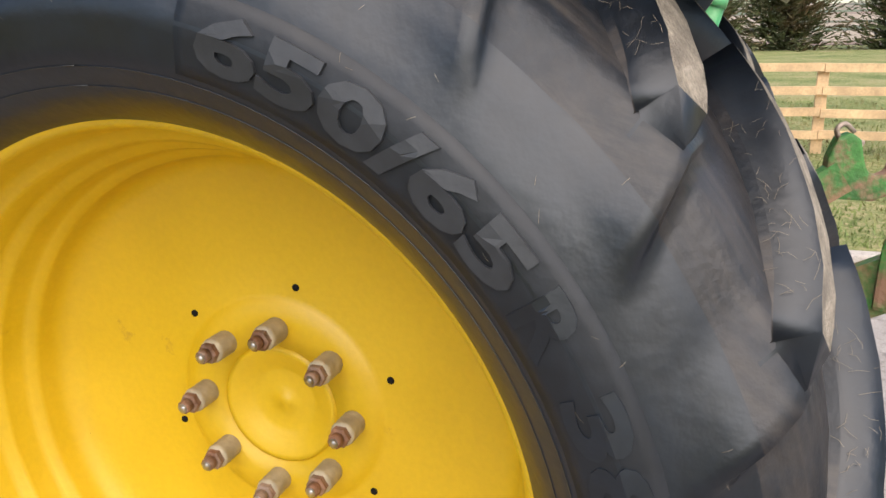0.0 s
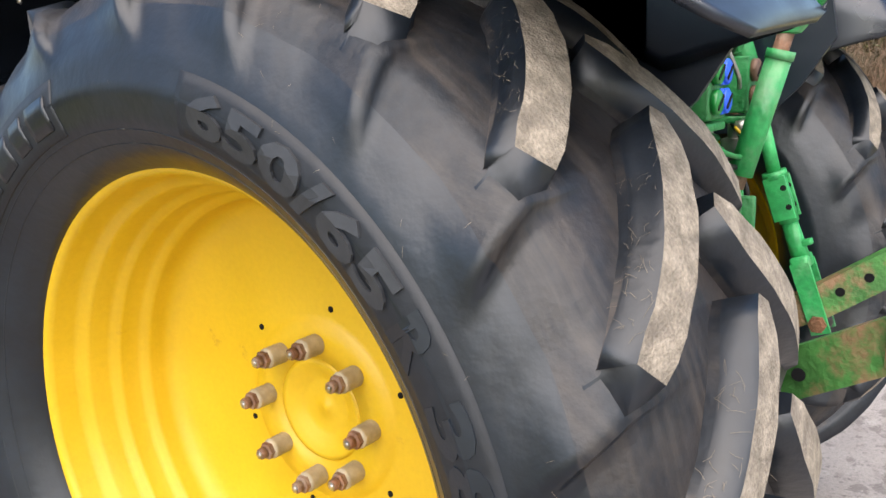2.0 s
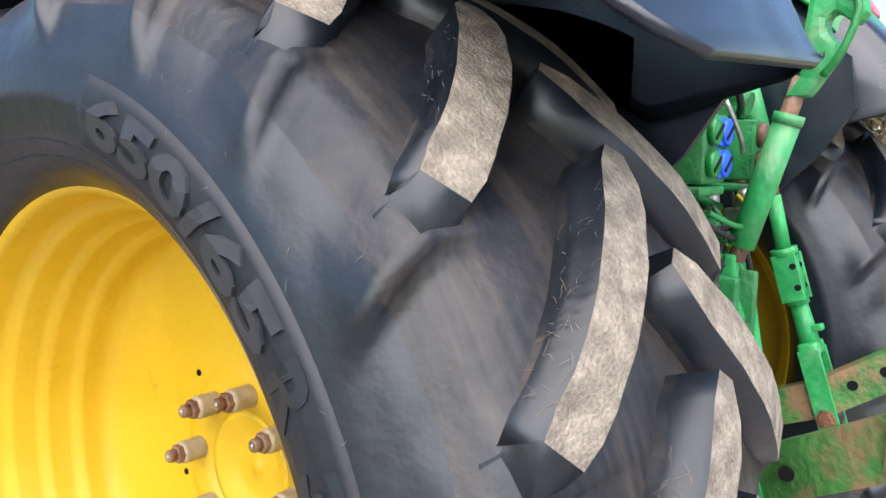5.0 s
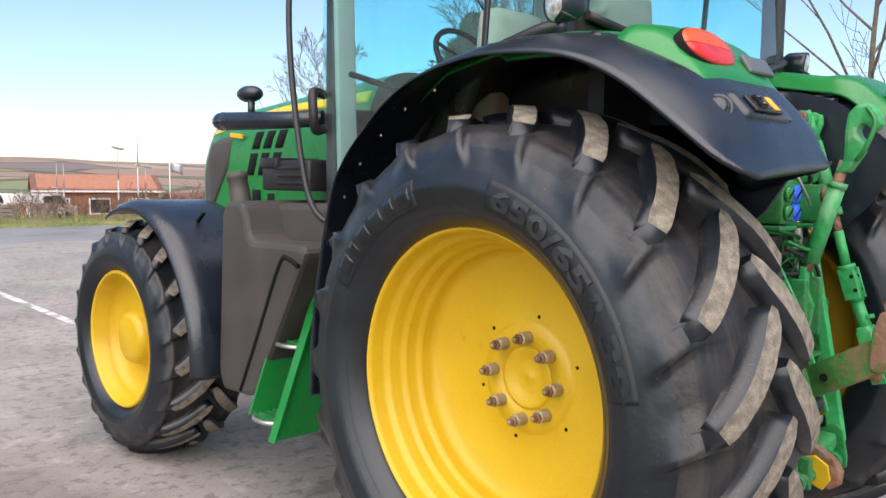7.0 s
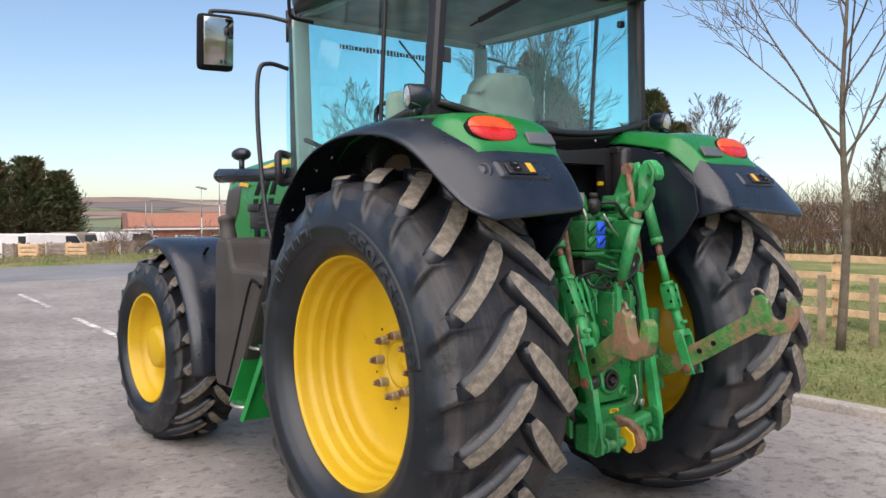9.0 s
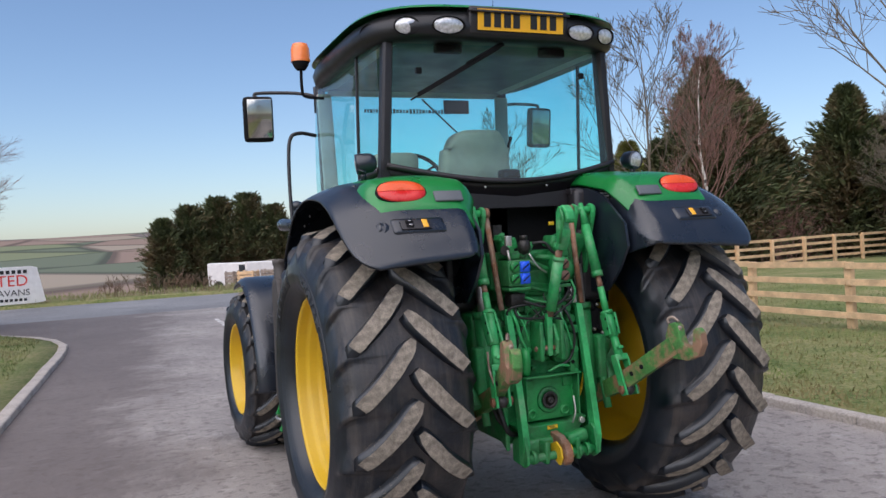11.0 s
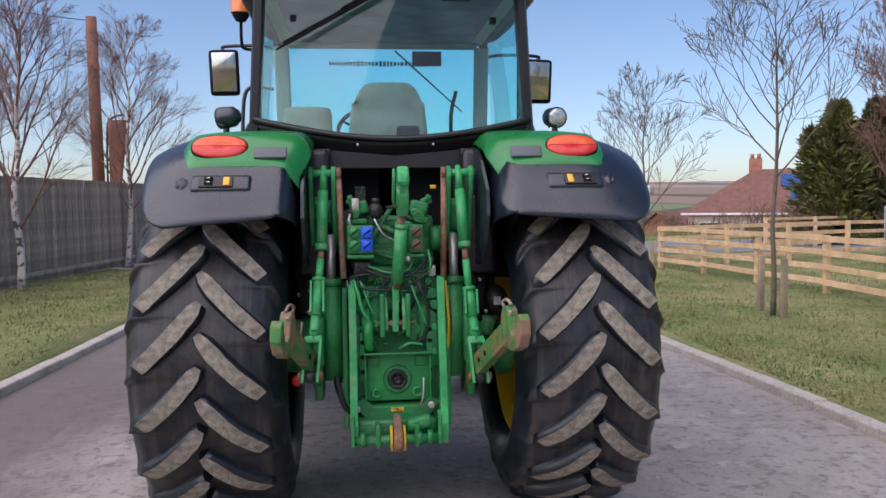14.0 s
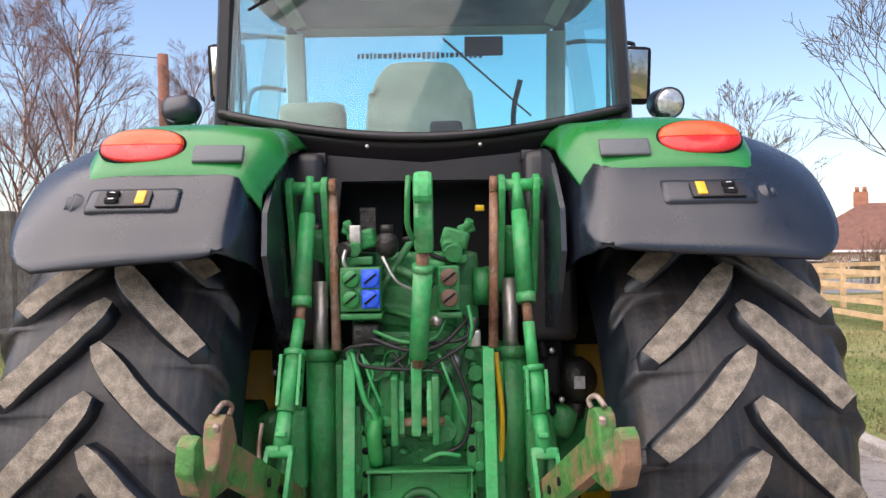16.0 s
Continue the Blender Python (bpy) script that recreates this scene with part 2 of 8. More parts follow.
def tube(bm, pts, r, seg=8, mi=0, r1=None):
    """A bent pipe along the points."""
    pts = [Vector(p) for p in pts]
    n = len(pts)
    rings, up = [], None
    for i, p in enumerate(pts):
        w = (pts[min(i + 1, n - 1)] - pts[max(i - 1, 0)]).normalized()
        if up is None:
            a, b, _ = frame_of(w)
        else:
            a = (up - w * up.dot(w)).normalized()
            b = w.cross(a)
        up = a
        rr = r if r1 is None else r + (r1 - r) * i / (n - 1)
        rings.append([bm.verts.new(p + rr * (math.cos(2 * math.pi * k / seg) * a + math.sin(2 * math.pi * k / seg) * b)) for k in range(seg)])
    for p, q in zip(rings, rings[1:]):
        for k in range(seg):
            f = bm.faces.new((p[k], p[(k + 1) % seg], q[(k + 1) % seg], q[k]))
            f.smooth, f.material_index = True, mi
    for ring in (rings[0][::-1], rings[-1]):
        f = bm.faces.new(ring)
        f.material_index = mi


def bend(pts, n=6):
    """A smooth line through the points (Catmull-Rom)."""
    p = [Vector(q) for q in pts]
    p = [p[0] * 2 - p[1]] + p + [p[-1] * 2 - p[-2]]
    out = []
    for i in range(1, len(p) - 2):
        for k in range(n):
            t = k / n
            out.append(0.5 * ((2 * p[i]) + (p[i + 1] - p[i - 1]) * t + (2 * p[i - 1] - 5 * p[i] + 4 * p[i + 1] - p[i + 2]) * t * t + (3 * p[i] - p[i - 1] - 3 * p[i + 1] + p[i + 2]) * t ** 3))
    return out + [p[-2]]


def slab(bm, outline, along, lo, hi, mi=0, bev=0.0):
    """An outline in the plane across the axis 'along' (x: outline is y, z; y: x, z; z: x, y), extruded from lo to hi."""
    def place(p, h):
        return {"x": (h, p[0], p[1]), "y": (p[0], h, p[1]), "z": (p[0], p[1], h)}[along]
    t = bmesh.new()
    n = len(outline)
    a = [t.verts.new(place(p, lo)) for p in outline]
    b = [t.verts.new(place(p, hi)) for p in outline]
    t.faces.new(a[::-1])
    t.faces.new(b)
    for i in range(n):
        t.faces.new((a[i], a[(i + 1) % n], b[(i + 1) % n], b[i]))
    bmesh.ops.recalc_face_normals(t, faces=t.faces[:])
    if bev:
        bmesh.ops.bevel(t, geom=t.edges[:], offset=bev, segments=2, profile=0.6, affect="EDGES")
    t.verts.index_update()
    add(bm, [v.co for v in t.verts], [[v.index for v in f.verts] for f in t.faces], mi, False)
    t.free()


def sheet(bm, fn, nu, nv, thick=None, mi=0, smooth=True):
    """A surface fn(u, v), u and v in 0..1; with thick it gets a second side offset by that vector and closed rims."""
    top = [[bm.verts.new(fn(i / nu, j / nv)) for j in range(nv + 1)] for i in range(nu + 1)]
    fs = []
    for i in range(nu):
        for j in range(nv):
            fs.append(bm.faces.new((top[i][j], top[i + 1][j], top[i + 1][j + 1], top[i][j + 1])))
    if thick is not None:
        tv = Vector(thick)
        bot = [[bm.verts.new(v.co + tv) for v in row] for row in top]
        for i in range(nu):
            for j in range(nv):
                fs.append(bm.faces.new((bot[i][j + 1], bot[i + 1][j + 1], bot[i + 1][j], bot[i][j])))
        for i in range(nu):
            fs.append(bm.faces.new((top[i + 1][0], top[i][0], bot[i][0], bot[i + 1][0])))
            fs.append(bm.faces.new((top[i][nv], top[i + 1][nv], bot[i + 1][nv], bot[i][nv])))
        for j in range(nv):
            fs.append(bm.faces.new((top[0][j], top[0][j + 1], bot[0][j + 1], bot[0][j])))
            fs.append(bm.faces.new((top[nu][j + 1], top[nu][j], bot[nu][j], bot[nu][j + 1])))
    for f in fs:
        f.smooth, f.material_index = smooth, mi


def ball(bm, c, s, seg=14, mi=0, rot=None):
    t = bmesh.new()
    bmesh.ops.create_uvsphere(t, u_segments=seg, v_segments=max(6, seg // 2), radius=1)
    r = Euler([radians(a) for a in rot]).to_matrix() if rot else Matrix.Identity(3)
    t.verts.index_update()
    add(bm, [Vector(c) + r @ Vector((v.co.x * s[0], v.co.y * s[1], v.co.z * s[2])) for v in t.verts], [[v.index for v in f.verts] for f in t.faces], mi, True)
    t.free()


def part(name, bm, material, parent=None, label="", fix=True):
    """Links a bmesh as one mesh object under a thing or part."""
    if fix:
        bmesh.ops.recalc_face_normals(bm, faces=bm.faces[:])
    me = bpy.data.meshes.new(name)
    bm.to_mesh(me)
    bm.free()
    for m in material if isinstance(material, (list, tuple)) else [material]:
        me.materials.append(m)
    ob = new(name, me)
    if parent is not None:
        ob.parent = parent
    if label:
        ob["label"] = label
    return ob


def pieces(name, bm, material, parent=None, label=""):
    """Links each loose piece of a bmesh as an object of its own."""
    bmesh.ops.recalc_face_normals(bm, faces=bm.faces[:])
    bm.verts.index_update()
    left, made = set(bm.verts), []
    while left:
        stack, isle = [next(iter(left))], set()
        while stack:
            v = stack.pop()
            if v in isle:
                continue
            isle.add(v)
            stack += [e.other_vert(v) for e in v.link_edges]
        left -= isle
        made.append(sorted(isle, key=lambda v: v.index))
    made.sort(key=lambda q: q[0].index)
    for isle in made:
        t = bmesh.new()
        vm = {v: t.verts.new(v.co) for v in isle}
        for f in {f for v in isle for f in v.link_faces}:
            g = t.faces.new([vm[v] for v in f.verts])
            g.smooth, g.material_index = f.smooth, f.material_index
        part(name, t, material, parent, label)
    bm.free()


def raw(name, verts, faces, material, parent=None, smooth=False):
    me = bpy.data.meshes.new(name)
    me.from_pydata(verts, [], faces)
    for m in material if isinstance(material, (list, tuple)) else [material]:
        me.materials.append(m)
    if smooth:
        me.polygons.foreach_set("use_smooth", [True] * len(me.polygons))
    ob = new(name, me)
    if parent is not None:
        ob.parent = parent
    return ob


def words(text, size=1.0, depth=0.002, bold=0.0):
    """The built-in font's letters as vertices (x right, y up) and faces, thick by depth along z."""
    cu = bpy.data.curves.new("letters", "FONT")
    cu.body, cu.size, cu.extrude, cu.resolution_u, cu.offset = text, size, depth / 2, 3, bold
    ob = bpy.data.objects.new("letters", cu)
    scene.collection.objects.link(ob)
    bpy.context.view_layer.update()
    me = bpy.data.meshes.new_from_object(ob.evaluated_get(bpy.context.evaluated_depsgraph_get()))
    vs = [v.co.copy() for v in me.vertices]
    fs = [list(p.vertices) for p in me.polygons]
    bpy.data.objects.remove(ob)
    bpy.data.meshes.remove(me)
    bpy.data.curves.remove(cu)
    return vs, fs


def thing(name, label, category, group="", kind=""):
    return tagged(new(name), label, category, group, kind)


# ---- the tractor: axis at x = AX, rear axle at y = WY, z = ZR ----
AX, WY, ZR = -0.03, 0.021, 0.876
tractor = thing("tractor", "green and yellow farm tractor with black mudguards, parked on the drive", "tractor")


def side_u(r, half, rin, rout):
    """The sidewall's distance from the tyre's middle at the radius r."""
    s = (r - rin) / (rout - rin)
    pts = [(0.0, 0.715), (0.06, 0.80), (0.14, 0.87), (0.3, 0.955), (0.5, 0.990), (0.7, 0.955), (0.88, 0.89), (1.0, 0.825)]
    for (a, ua), (b, ub) in zip(pts, pts[1:]):
        if s <= b:
            return half * (ua + (ub - ua) * max(0, (s - a)) / (b - a))
    return half * pts[-1][1]


def tyre(name, cx, cy, cz, out, half, rin, rtop, lug_h, nlug, first, span, wide, parent, label, turn=0.0, seg=160):
    """A lugged tyre. out: -1 or 1, the side that faces outwards; first: angle from the top towards the rear of one outer lug end."""
    bm = bmesh.new()
    rb = rtop - lug_h
    rsh = rtop * 0.86
    ct, st = math.cos(turn), math.sin(turn)

    def at(u, r, th):
        x, y, z = out * u, -r * math.sin(th), max(r * math.cos(th), 0.003 - cz)
        return (cx + x * ct - y * st, cy + x * st + y * ct, cz + z)
    prof = [(rin + (rsh - rin) * k / 22) for k in range(23)]
    half_prof = [(side_u(r, half, rin, rsh), r) for r in prof]
    crown = [(half * 0.80, rsh + 0.012), (half * 0.77, rsh + 0.026), (half * 0.72, rb - 0.030), (half * 0.5, rb - 0.012), (half * 0.25, rb - 0.003), (0, rb)]
    right = half_prof + crown
    full = [(half * 0.66, rin + 0.006)] + right + [(-u, r) for u, r in right[-2::-1]] + [(-half * 0.66, rin + 0.006)]
    pitch, nf = 2 * math.pi / nlug, 14
    w0 = wide / rtop
    rings = []
    for u, r in full:
        w = max(0, min(1, (r - 0.762 * rtop) / (0.105 * rtop)))
        w = w * w * (3 - 2 * w)
        top = max(0, min(1, (rb - 0.004 - r) / 0.03))
        flank = 0.14 - 0.09 * w
        # the ridge below each lug end: the wall rises slowly to it, then steps down
        ridge = radians(first) + w0 * (0.55 + 1.05 * max(0, min(1, (0.905 * rtop - r) / (0.12 * rtop))))
        if u < 0:
            ridge += pitch / 2
        elif u == 0:
            ridge += pitch / 4
        ring = []
        for k in range(nlug):
            for j in range(nf):
                p = flank * j / 2 if j < 2 else flank + (1 - flank) * (j - 2) / (nf - 2)
                h = 1 - p / flank if p < flank else max(0, (p - 0.36) / 0.64) ** 1.4
                h = (h - 0.12) * 0.034 * w * top * rtop / 0.866
                ring.append(bm.verts.new(at(u + math.copysign(h, u), r + 0.35 * h, ridge + pitch * (k + p))))
        rings.append(ring)
    seg = nlug * nf
    for p, q in zip(rings, rings[1:]):
        for k in range(seg):
            f = bm.faces.new((p[k], p[(k + 1) % seg], q[(k + 1) % seg], q[k]))
            f.smooth = True
    for e in bm.edges:
        e.smooth = not (len(e.link_faces) == 2 and e.calc_face_angle(0) > 0.42)
    nr = len(rings)
    for k, f in enumerate(bm.faces):
        f.material_index = 1 if 22 <= k // seg < nr - 24 else 0
    ty = part(name, bm, [RUBBER, TREAD], parent, label)
    # lugs: round inner end near the middle, slanting to the shoulder, then a buttress that fades into the sidewall
    rng = random.Random(5)
    n = 11
    reach = 0.725
    drop = 0.056 * rtop
    for row in (1, -1):
        bm = bmesh.new()
        line = []
        for i in range(n + 1):
            s = i / n
            u = half * (-0.01 + (reach + 0.01) * s)
            line.append((u, -radians(span) * (0.84 * (1 - s) + 0.16 * (1 - s) ** 3)))
        cols = []
        for i, (u, th) in enumerate(line):
            a, b = line[max(0, i - 1)], line[min(n, i + 1)]
            tu, ta = b[0] - a[0], (b[1] - a[1]) * rtop
            ln = math.hypot(tu, ta)
            nu, na = -ta / ln, tu / ln                     # across the lug
            if i == n:
                nu, na = nu * 0.95, na * 0.8
            f = (0.42, 0.86, 0.98)[i] if i < 3 else 1.0
            h = wide / 2 * f * (1 + rng.uniform(-0.04, 0.04))
            hb = wide / 2 * (f + 0.42)
            hc = h + 0.15 * wide
            fade = (u / (half * reach)) ** 2.4 if u > 0 else 0
            rt, rl = rtop - drop * fade + rng.uniform(-0.0012, 0.0012), rb - 0.012 - 0.055 * rtop * fade
            rm_ = rl + 0.35 * (rt - rl)
            cols.append([(u - nu * hb, rl, th - na * hb / rtop), (u - nu * hc, rm_, th - na * hc / rtop), (u - nu * h, rt, th - na * h / rtop), (u + nu * h, rt, th + na * h / rtop), (u + nu * hc, rm_, th + na * hc / rtop), (u + nu * hb, rl, th + na * hb / rtop)])
        # the shoulder end: a wedge on the sidewall, flush above, with a ridge and a steep flank below
        k = rtop / 0.866
        r1, r2, r3 = rtop * 0.912, rtop * 0.876, rtop * 0.835
        for e, r, sk, ft, ks, kr, kf in ((half * 0.805, r1, 0.075, 0.085, (-1.3, -0.8, -0.34), 0.46, 0.66), (half * 0.862, r2, 0.070, 0.085, (-1.35, -0.85, -0.20), 0.62, 0.84),
                                         (side_u(r3, half, rin, rsh) - 0.010 * k, r3, 0.045, 0.055, (-1.3, -0.7, 0.15), 0.86, 1.02)):
            cols.append([(e - sk * k, r, w0 * ks[0]), (e - sk * 0.42 * k, r, w0 * ks[1]), (e - sk * 0.1 * k, r, w0 * ks[2]), (e, r, w0 * kr), (e - ft * 0.5 * k, r - 0.003, w0 * (kr + kf) / 2), (e - ft * k, r - 0.006, w0 * kf)])
        vs = [[bm.verts.new((out * row * u, -r * math.sin(a), r * math.cos(a))) for u, r, a in c] for c in cols]
        for i, (p, q) in enumerate(zip(vs, vs[1:])):
            for j in range(5):
                f = bm.faces.new((p[j], p[j + 1], q[j + 1], q[j]))
                f.material_index = 1 if j == 2 and i < n else (2 if j in (0, 4) and i < n else 0)
                f.smooth = j != 2 or i >= n
        bm.faces.new(vs[0])
        bm.faces.new(vs[-1])
        for e in bm.edges:
            e.smooth = not (len(e.link_faces) == 2 and e.calc_face_angle(0) > 0.35)
        bmesh.ops.recalc_face_normals(bm, faces=bm.faces[:])
        me = bpy.data.meshes.new("lug")
        bm.to_mesh(me)
        bm.free()
        for m in (RUBBER, LUGTOP, TREAD):
            me.materials.append(m)
        for k in range(nlug):
            ob = new("lug", me)
            ob.parent = ty
            deg = first + 360 * (k + (0.5 if row < 0 else 0)) / nlug
            ob.matrix_basis = pose(cx, cy, cz, 0, 0, math.degrees(turn)) @ pose(0, 0, 0, deg, 0, 0)
    return ty


def rim(name, cx, cy, cz, out, prof, parent, label, turn=0.0):
    bm = bmesh.new()
    ax = Vector((out, 0, 0))
    ax.rotate(Euler((0, 0, turn)))
    lathe(bm, prof, (cx, cy, cz), ax, 96, close=True)
    return part(name, bm, YELLOW, parent, label)


def sidewall_print(cx, cz, out, half, rin, rsh, parent):
    """Size lettering, the band behind it, and thin moulded rings."""
    def at(th, r, lift):
        u = side_u(r, half, rin, rsh) + lift
        return Vector((cx + out * u, WY - r * math.sin(th), cz + r * math.cos(th)))
    bm = bmesh.new()
    for a0, a1, r0, r1 in ((13.5, 80.0, 0.572, 0.660), (-62.0, -15.0, 0.572, 0.662)):
        sheet(bm, lambda s, t: at(radians(a0 + (a1 - a0) * s), r0 + (r1 - r0) * t, 0.0012), 60, 6, thick=(-out * 0.004, 0, 0))
    pieces("lettering_band", bm, PANELR, parent, "smooth dark raised band")
    for text, a0, a1 in (("650/65", 16.0, 53.0), ("R", 55.0, 60.5), ("38", 64.5, 78.5)):
        vs, fs = words(text, 1.0, 1.0, 0.035)
        x0, x1 = min(v.x for v in vs), max(v.x for v in vs)
        y0, y1 = min(v.y for v in vs), max(v.y for v in vs)
        t = bmesh.new()
        add(t, vs, fs)
        for q in range(1, 30):
            bmesh.ops.bisect_plane(t, geom=t.verts[:] + t.edges[:] + t.faces[:], plane_co=(x0 + (x1 - x0) * q / 30, 0, 0), plane_no=(1, 0, 0))
        for q in range(1, 4):
            bmesh.ops.bisect_plane(t, geom=t.verts[:] + t.edges[:] + t.faces[:], plane_co=(0, y0 + (y1 - y0) * q / 4, 0), plane_no=(0, 1, 0))
        t.verts.index_update()
        vs, fs = [v.co.copy() for v in t.verts], [[v.index for v in f.verts] for f in t.faces]
        t.free()
        bm = bmesh.new()
        pts = []
        for v in vs:
            th = radians(a0 + (a1 - a0) * (v.x - x0) / (x1 - x0))
            r = 0.585 + 0.062 * (v.y - y0) / (y1 - y0)
            pts.append(at(th, r, (0.0055 if text == "650/65" else 0.0030) if v.z > 0 else -0.002))
        add(bm, pts, fs)
        part("size_lettering", bm, LETTER if text == "650/65" else RUBBER, parent, "raised tyre size lettering")
    bm = bmesh.new()
    for a0, a1 in ((-58, -52), (-50, -47), (-45, -39), (-37, -31), (-29, -25), (-23, -17)):
        sheet(bm, lambda s, t: at(radians(a0 + (a1 - a0) * s), 0.588 + 0.056 * t, 0.0035), 6, 3, thick=(-out * 0.004, 0, 0))
    pieces("maker_lettering", bm, RUBBER, parent, "raised plain lettering blocks")
    bm = bmesh.new()
    for r in (0.563, 0.541):
        sheet(bm, lambda s, t: at(2 * math.pi * s, r + 0.0014 * t, 0.0008), 150, 1, thick=(-out * 0.004, 0, 0))
    pieces("moulded_ring", bm, RUBBER, parent)


STRAW = mat("dry_straw", (0.19, 0.16, 0.12), 0.9, var=0.25, scale=30, bump=0)


def straw(ty):
    """Thin dry grass bits caught on the flanks of the outer lugs."""
    rng = random.Random(14)
    vs, fs = [], []
    for lug in [o for o in ty.children if o.name.startswith("lug")]:
        m = lug.matrix_basis
        for f in lug.data.polygons:
            c = m @ f.center
            if f.material_index == 1 or c.x > -0.98 or c.y > 0.15 or c.z < 0.35 or math.hypot(c.y - WY, c.z - ZR) < 0.815:
                continue
            n = (m.to_3x3() @ f.normal).normalized()
            for k in range(int(rng.random() * (0.4 + f.area * 6000))):
                corners = [m @ lug.data.vertices[i].co for i in f.vertices[:4]]
                p = corners[0].lerp(corners[1], rng.random()).lerp(corners[-1].lerp(corners[2], rng.random()), rng.random()) + n * 0.0012
                a, b, _ = frame_of(n)
                g = rng.uniform(0, 6.283)
                d = a * math.cos(g) + b * math.sin(g)
                side = n.cross(d) * 0.0002
                ln = rng.uniform(0.005, 0.024)
                mid = p + d * ln * 0.5 + n.cross(d) * ln * rng.uniform(-0.2, 0.2) + n * 0.002
                i = len(vs)
                for q in (p, mid, p + d * ln):
                    vs += [tuple(q - side), tuple(q + side)]
                fs += [(i, i + 1, i + 3, i + 2), (i + 2, i + 3, i + 5, i + 4)]
    for f in ty.data.polygons:
        c, n = f.center, f.normal
        if c.x > -1.08 or c.y > 0.2 or c.z < 0.4 or math.hypot(c.y - WY, c.z - ZR) < 0.60 or rng.random() > 0.035:
            continue
        if n.x > 0:
            n = -n
        a, b, _ = frame_of(n)
        g = rng.uniform(0, 6.283)
        d = a * math.cos(g) + b * math.sin(g)
        side = n.cross(d) * 0.0002
        ln = rng.uniform(0.004, 0.014)
        p = c + n * 0.0012
        i = len(vs)
        for q in (p, p + d * ln * 0.5 + n * 0.001, p + d * ln):
            vs += [tuple(q - side), tuple(q + side)]
        fs += [(i, i + 1, i + 3, i + 2), (i + 2, i + 3, i + 5, i + 4)]
    tagged(raw("dry_straw", vs, fs, STRAW, ty), "", "", kind="stuff")


REAR_PROF = [(0.292, 0.494), (0.306, 0.493), (0.315, 0.486), (0.316, 0.477), (0.309, 0.469), (0.298, 0.466), (0.262, 0.463), (0.250, 0.459), (0.241, 0.449), (0.232, 0.444),
             (0.196, 0.4435), (0.186, 0.439), (0.177, 0.430), (0.168, 0.4275), (0.134, 0.427), (0.125, 0.422), (0.116, 0.413), (0.106, 0.411), (0.078, 0.410), (0.060, 0.404), (0.047, 0.39),
             (0.038, 0.371), (0.032, 0.347), (0.021, 0.3), (0.017, 0.186), (0.020, 0.176), (0.028, 0.168), (0.028, 0.1035), (0.019, 0.1025), (0.019, 0.0995), (0.026, 0.0985), (0.025, 0.090),
             (0.017, 0.075), (0.008, 0.058), (0.005, 0.05), (0.007, 0.034), (0.007, 0.012), (0.011, 0.009), (0.011, 0), (-0.034, 0), (-0.034, 0.19), (0.004, 0.2),
             (0.008, 0.347), (0.016, 0.405), (-0.024, 0.414), (-0.082, 0.424), (-0.206, 0.435), (-0.247, 0.451), (-0.294, 0.466), (-0.312, 0.474), (-0.312, 0.488),
             (-0.294, 0.491), (-0.258, 0.477), (0.258, 0.477)]
REAR_PROF = [(h * (0.935 if h > 0.1 else 0.72 if h < -0.05 else 1.0), r * (1.033 + 0.012 * max(0.0, min(1.0, (r - 0.40) / 0.07)))) for h, r in REAR_PROF]
HALF, RIN, RTOP = 0.352, 0.494, 0.873
for out, cx in ((-1, -0.870), (1, 0.802)):
    tx = cx + out * 0.034
    ty = tyre("rear_tyre", tx, WY, ZR, out, HALF, RIN, RTOP, 0.054, 20, 14.0 if out < 0 else 17.0, 18.4, 0.068, tractor, "large black tractor tyre with dusty worn lugs")
    if out < 0:
        sidewall_print(tx, ZR, out, HALF, RIN, RTOP * 0.86, ty)
    if out < 0:
        straw(ty)
    rm = rim("rear_rim", cx, WY, ZR, out, REAR_PROF, tractor, "yellow painted deep-dish steel rim")
    for k in range(8):
        a = radians(3.5 + 45 * k)
        y, z = WY - 0.136 * math.sin(a), ZR + 0.136 * math.cos(a)
        bm = bmesh.new()
        x0 = cx + out * 0.026
        lathe(bm, [(0, 0.0), (0, 0.0195), (0.004, 0.021), (0.012, 0.0195), (0.016, 0.021), (0.024, 0.0195), (0.028, 0.021), (0.036, 0.0195), (0.040, 0.021), (0.046, 0.019), (0.048, 0.0)], (x0, y, z), (out, 0, 0), 16, 0)
        lathe(bm, [(0.046, 0.0), (0.046, 0.0175), (0.056, 0.0175), (0.058, 0.013), (0.058, 0.0)], (x0, y, z), (out, 0, 0), 6, 1, smooth=False)
        lathe(bm, [(0.056, 0.0), (0.056, 0.0115), (0.070, 0.0115), (0.073, 0.009), (0.073, 0.0)], (x0, y, z), (out, 0, 0), 10, 1)
        lathe(bm, [(0.0731, 0.0), (0.0731, 0.0085), (0.0745, 0.0)], (x0, y, z), (out, 0, 0), 10, 2)
        part("wheel_stud", bm, [SLEEVE, RUST, STEEL], rm, "rusty wheel stud with grey sleeve nut")
    for k, (r, a) in enumerate(((0.210, 11.5), (0.210, -47.5), (0.210, 71), (0.210, -107), (0.210, 130), (0.210, -167), (0.410, -105), (0.410, 14))):
        y, z = WY - r * math.sin(radians(a)), ZR + r * math.cos(radians(a))
        bm = bmesh.new()
        xs = cx + out * (0.0172 if r < 0.3 else 0.046)
        # solid black disc: the shade inside the hole is put into its colour
        lathe(bm, [(0, 0.0), (0, 0.0062), (0.0022, 0.0062), (0.0022, 0.0)], (xs, y, z), (out, 0, 0), 10)
        part("rim_hole", bm, DARK, rm, "small black disc for the dark of a drilled hole")

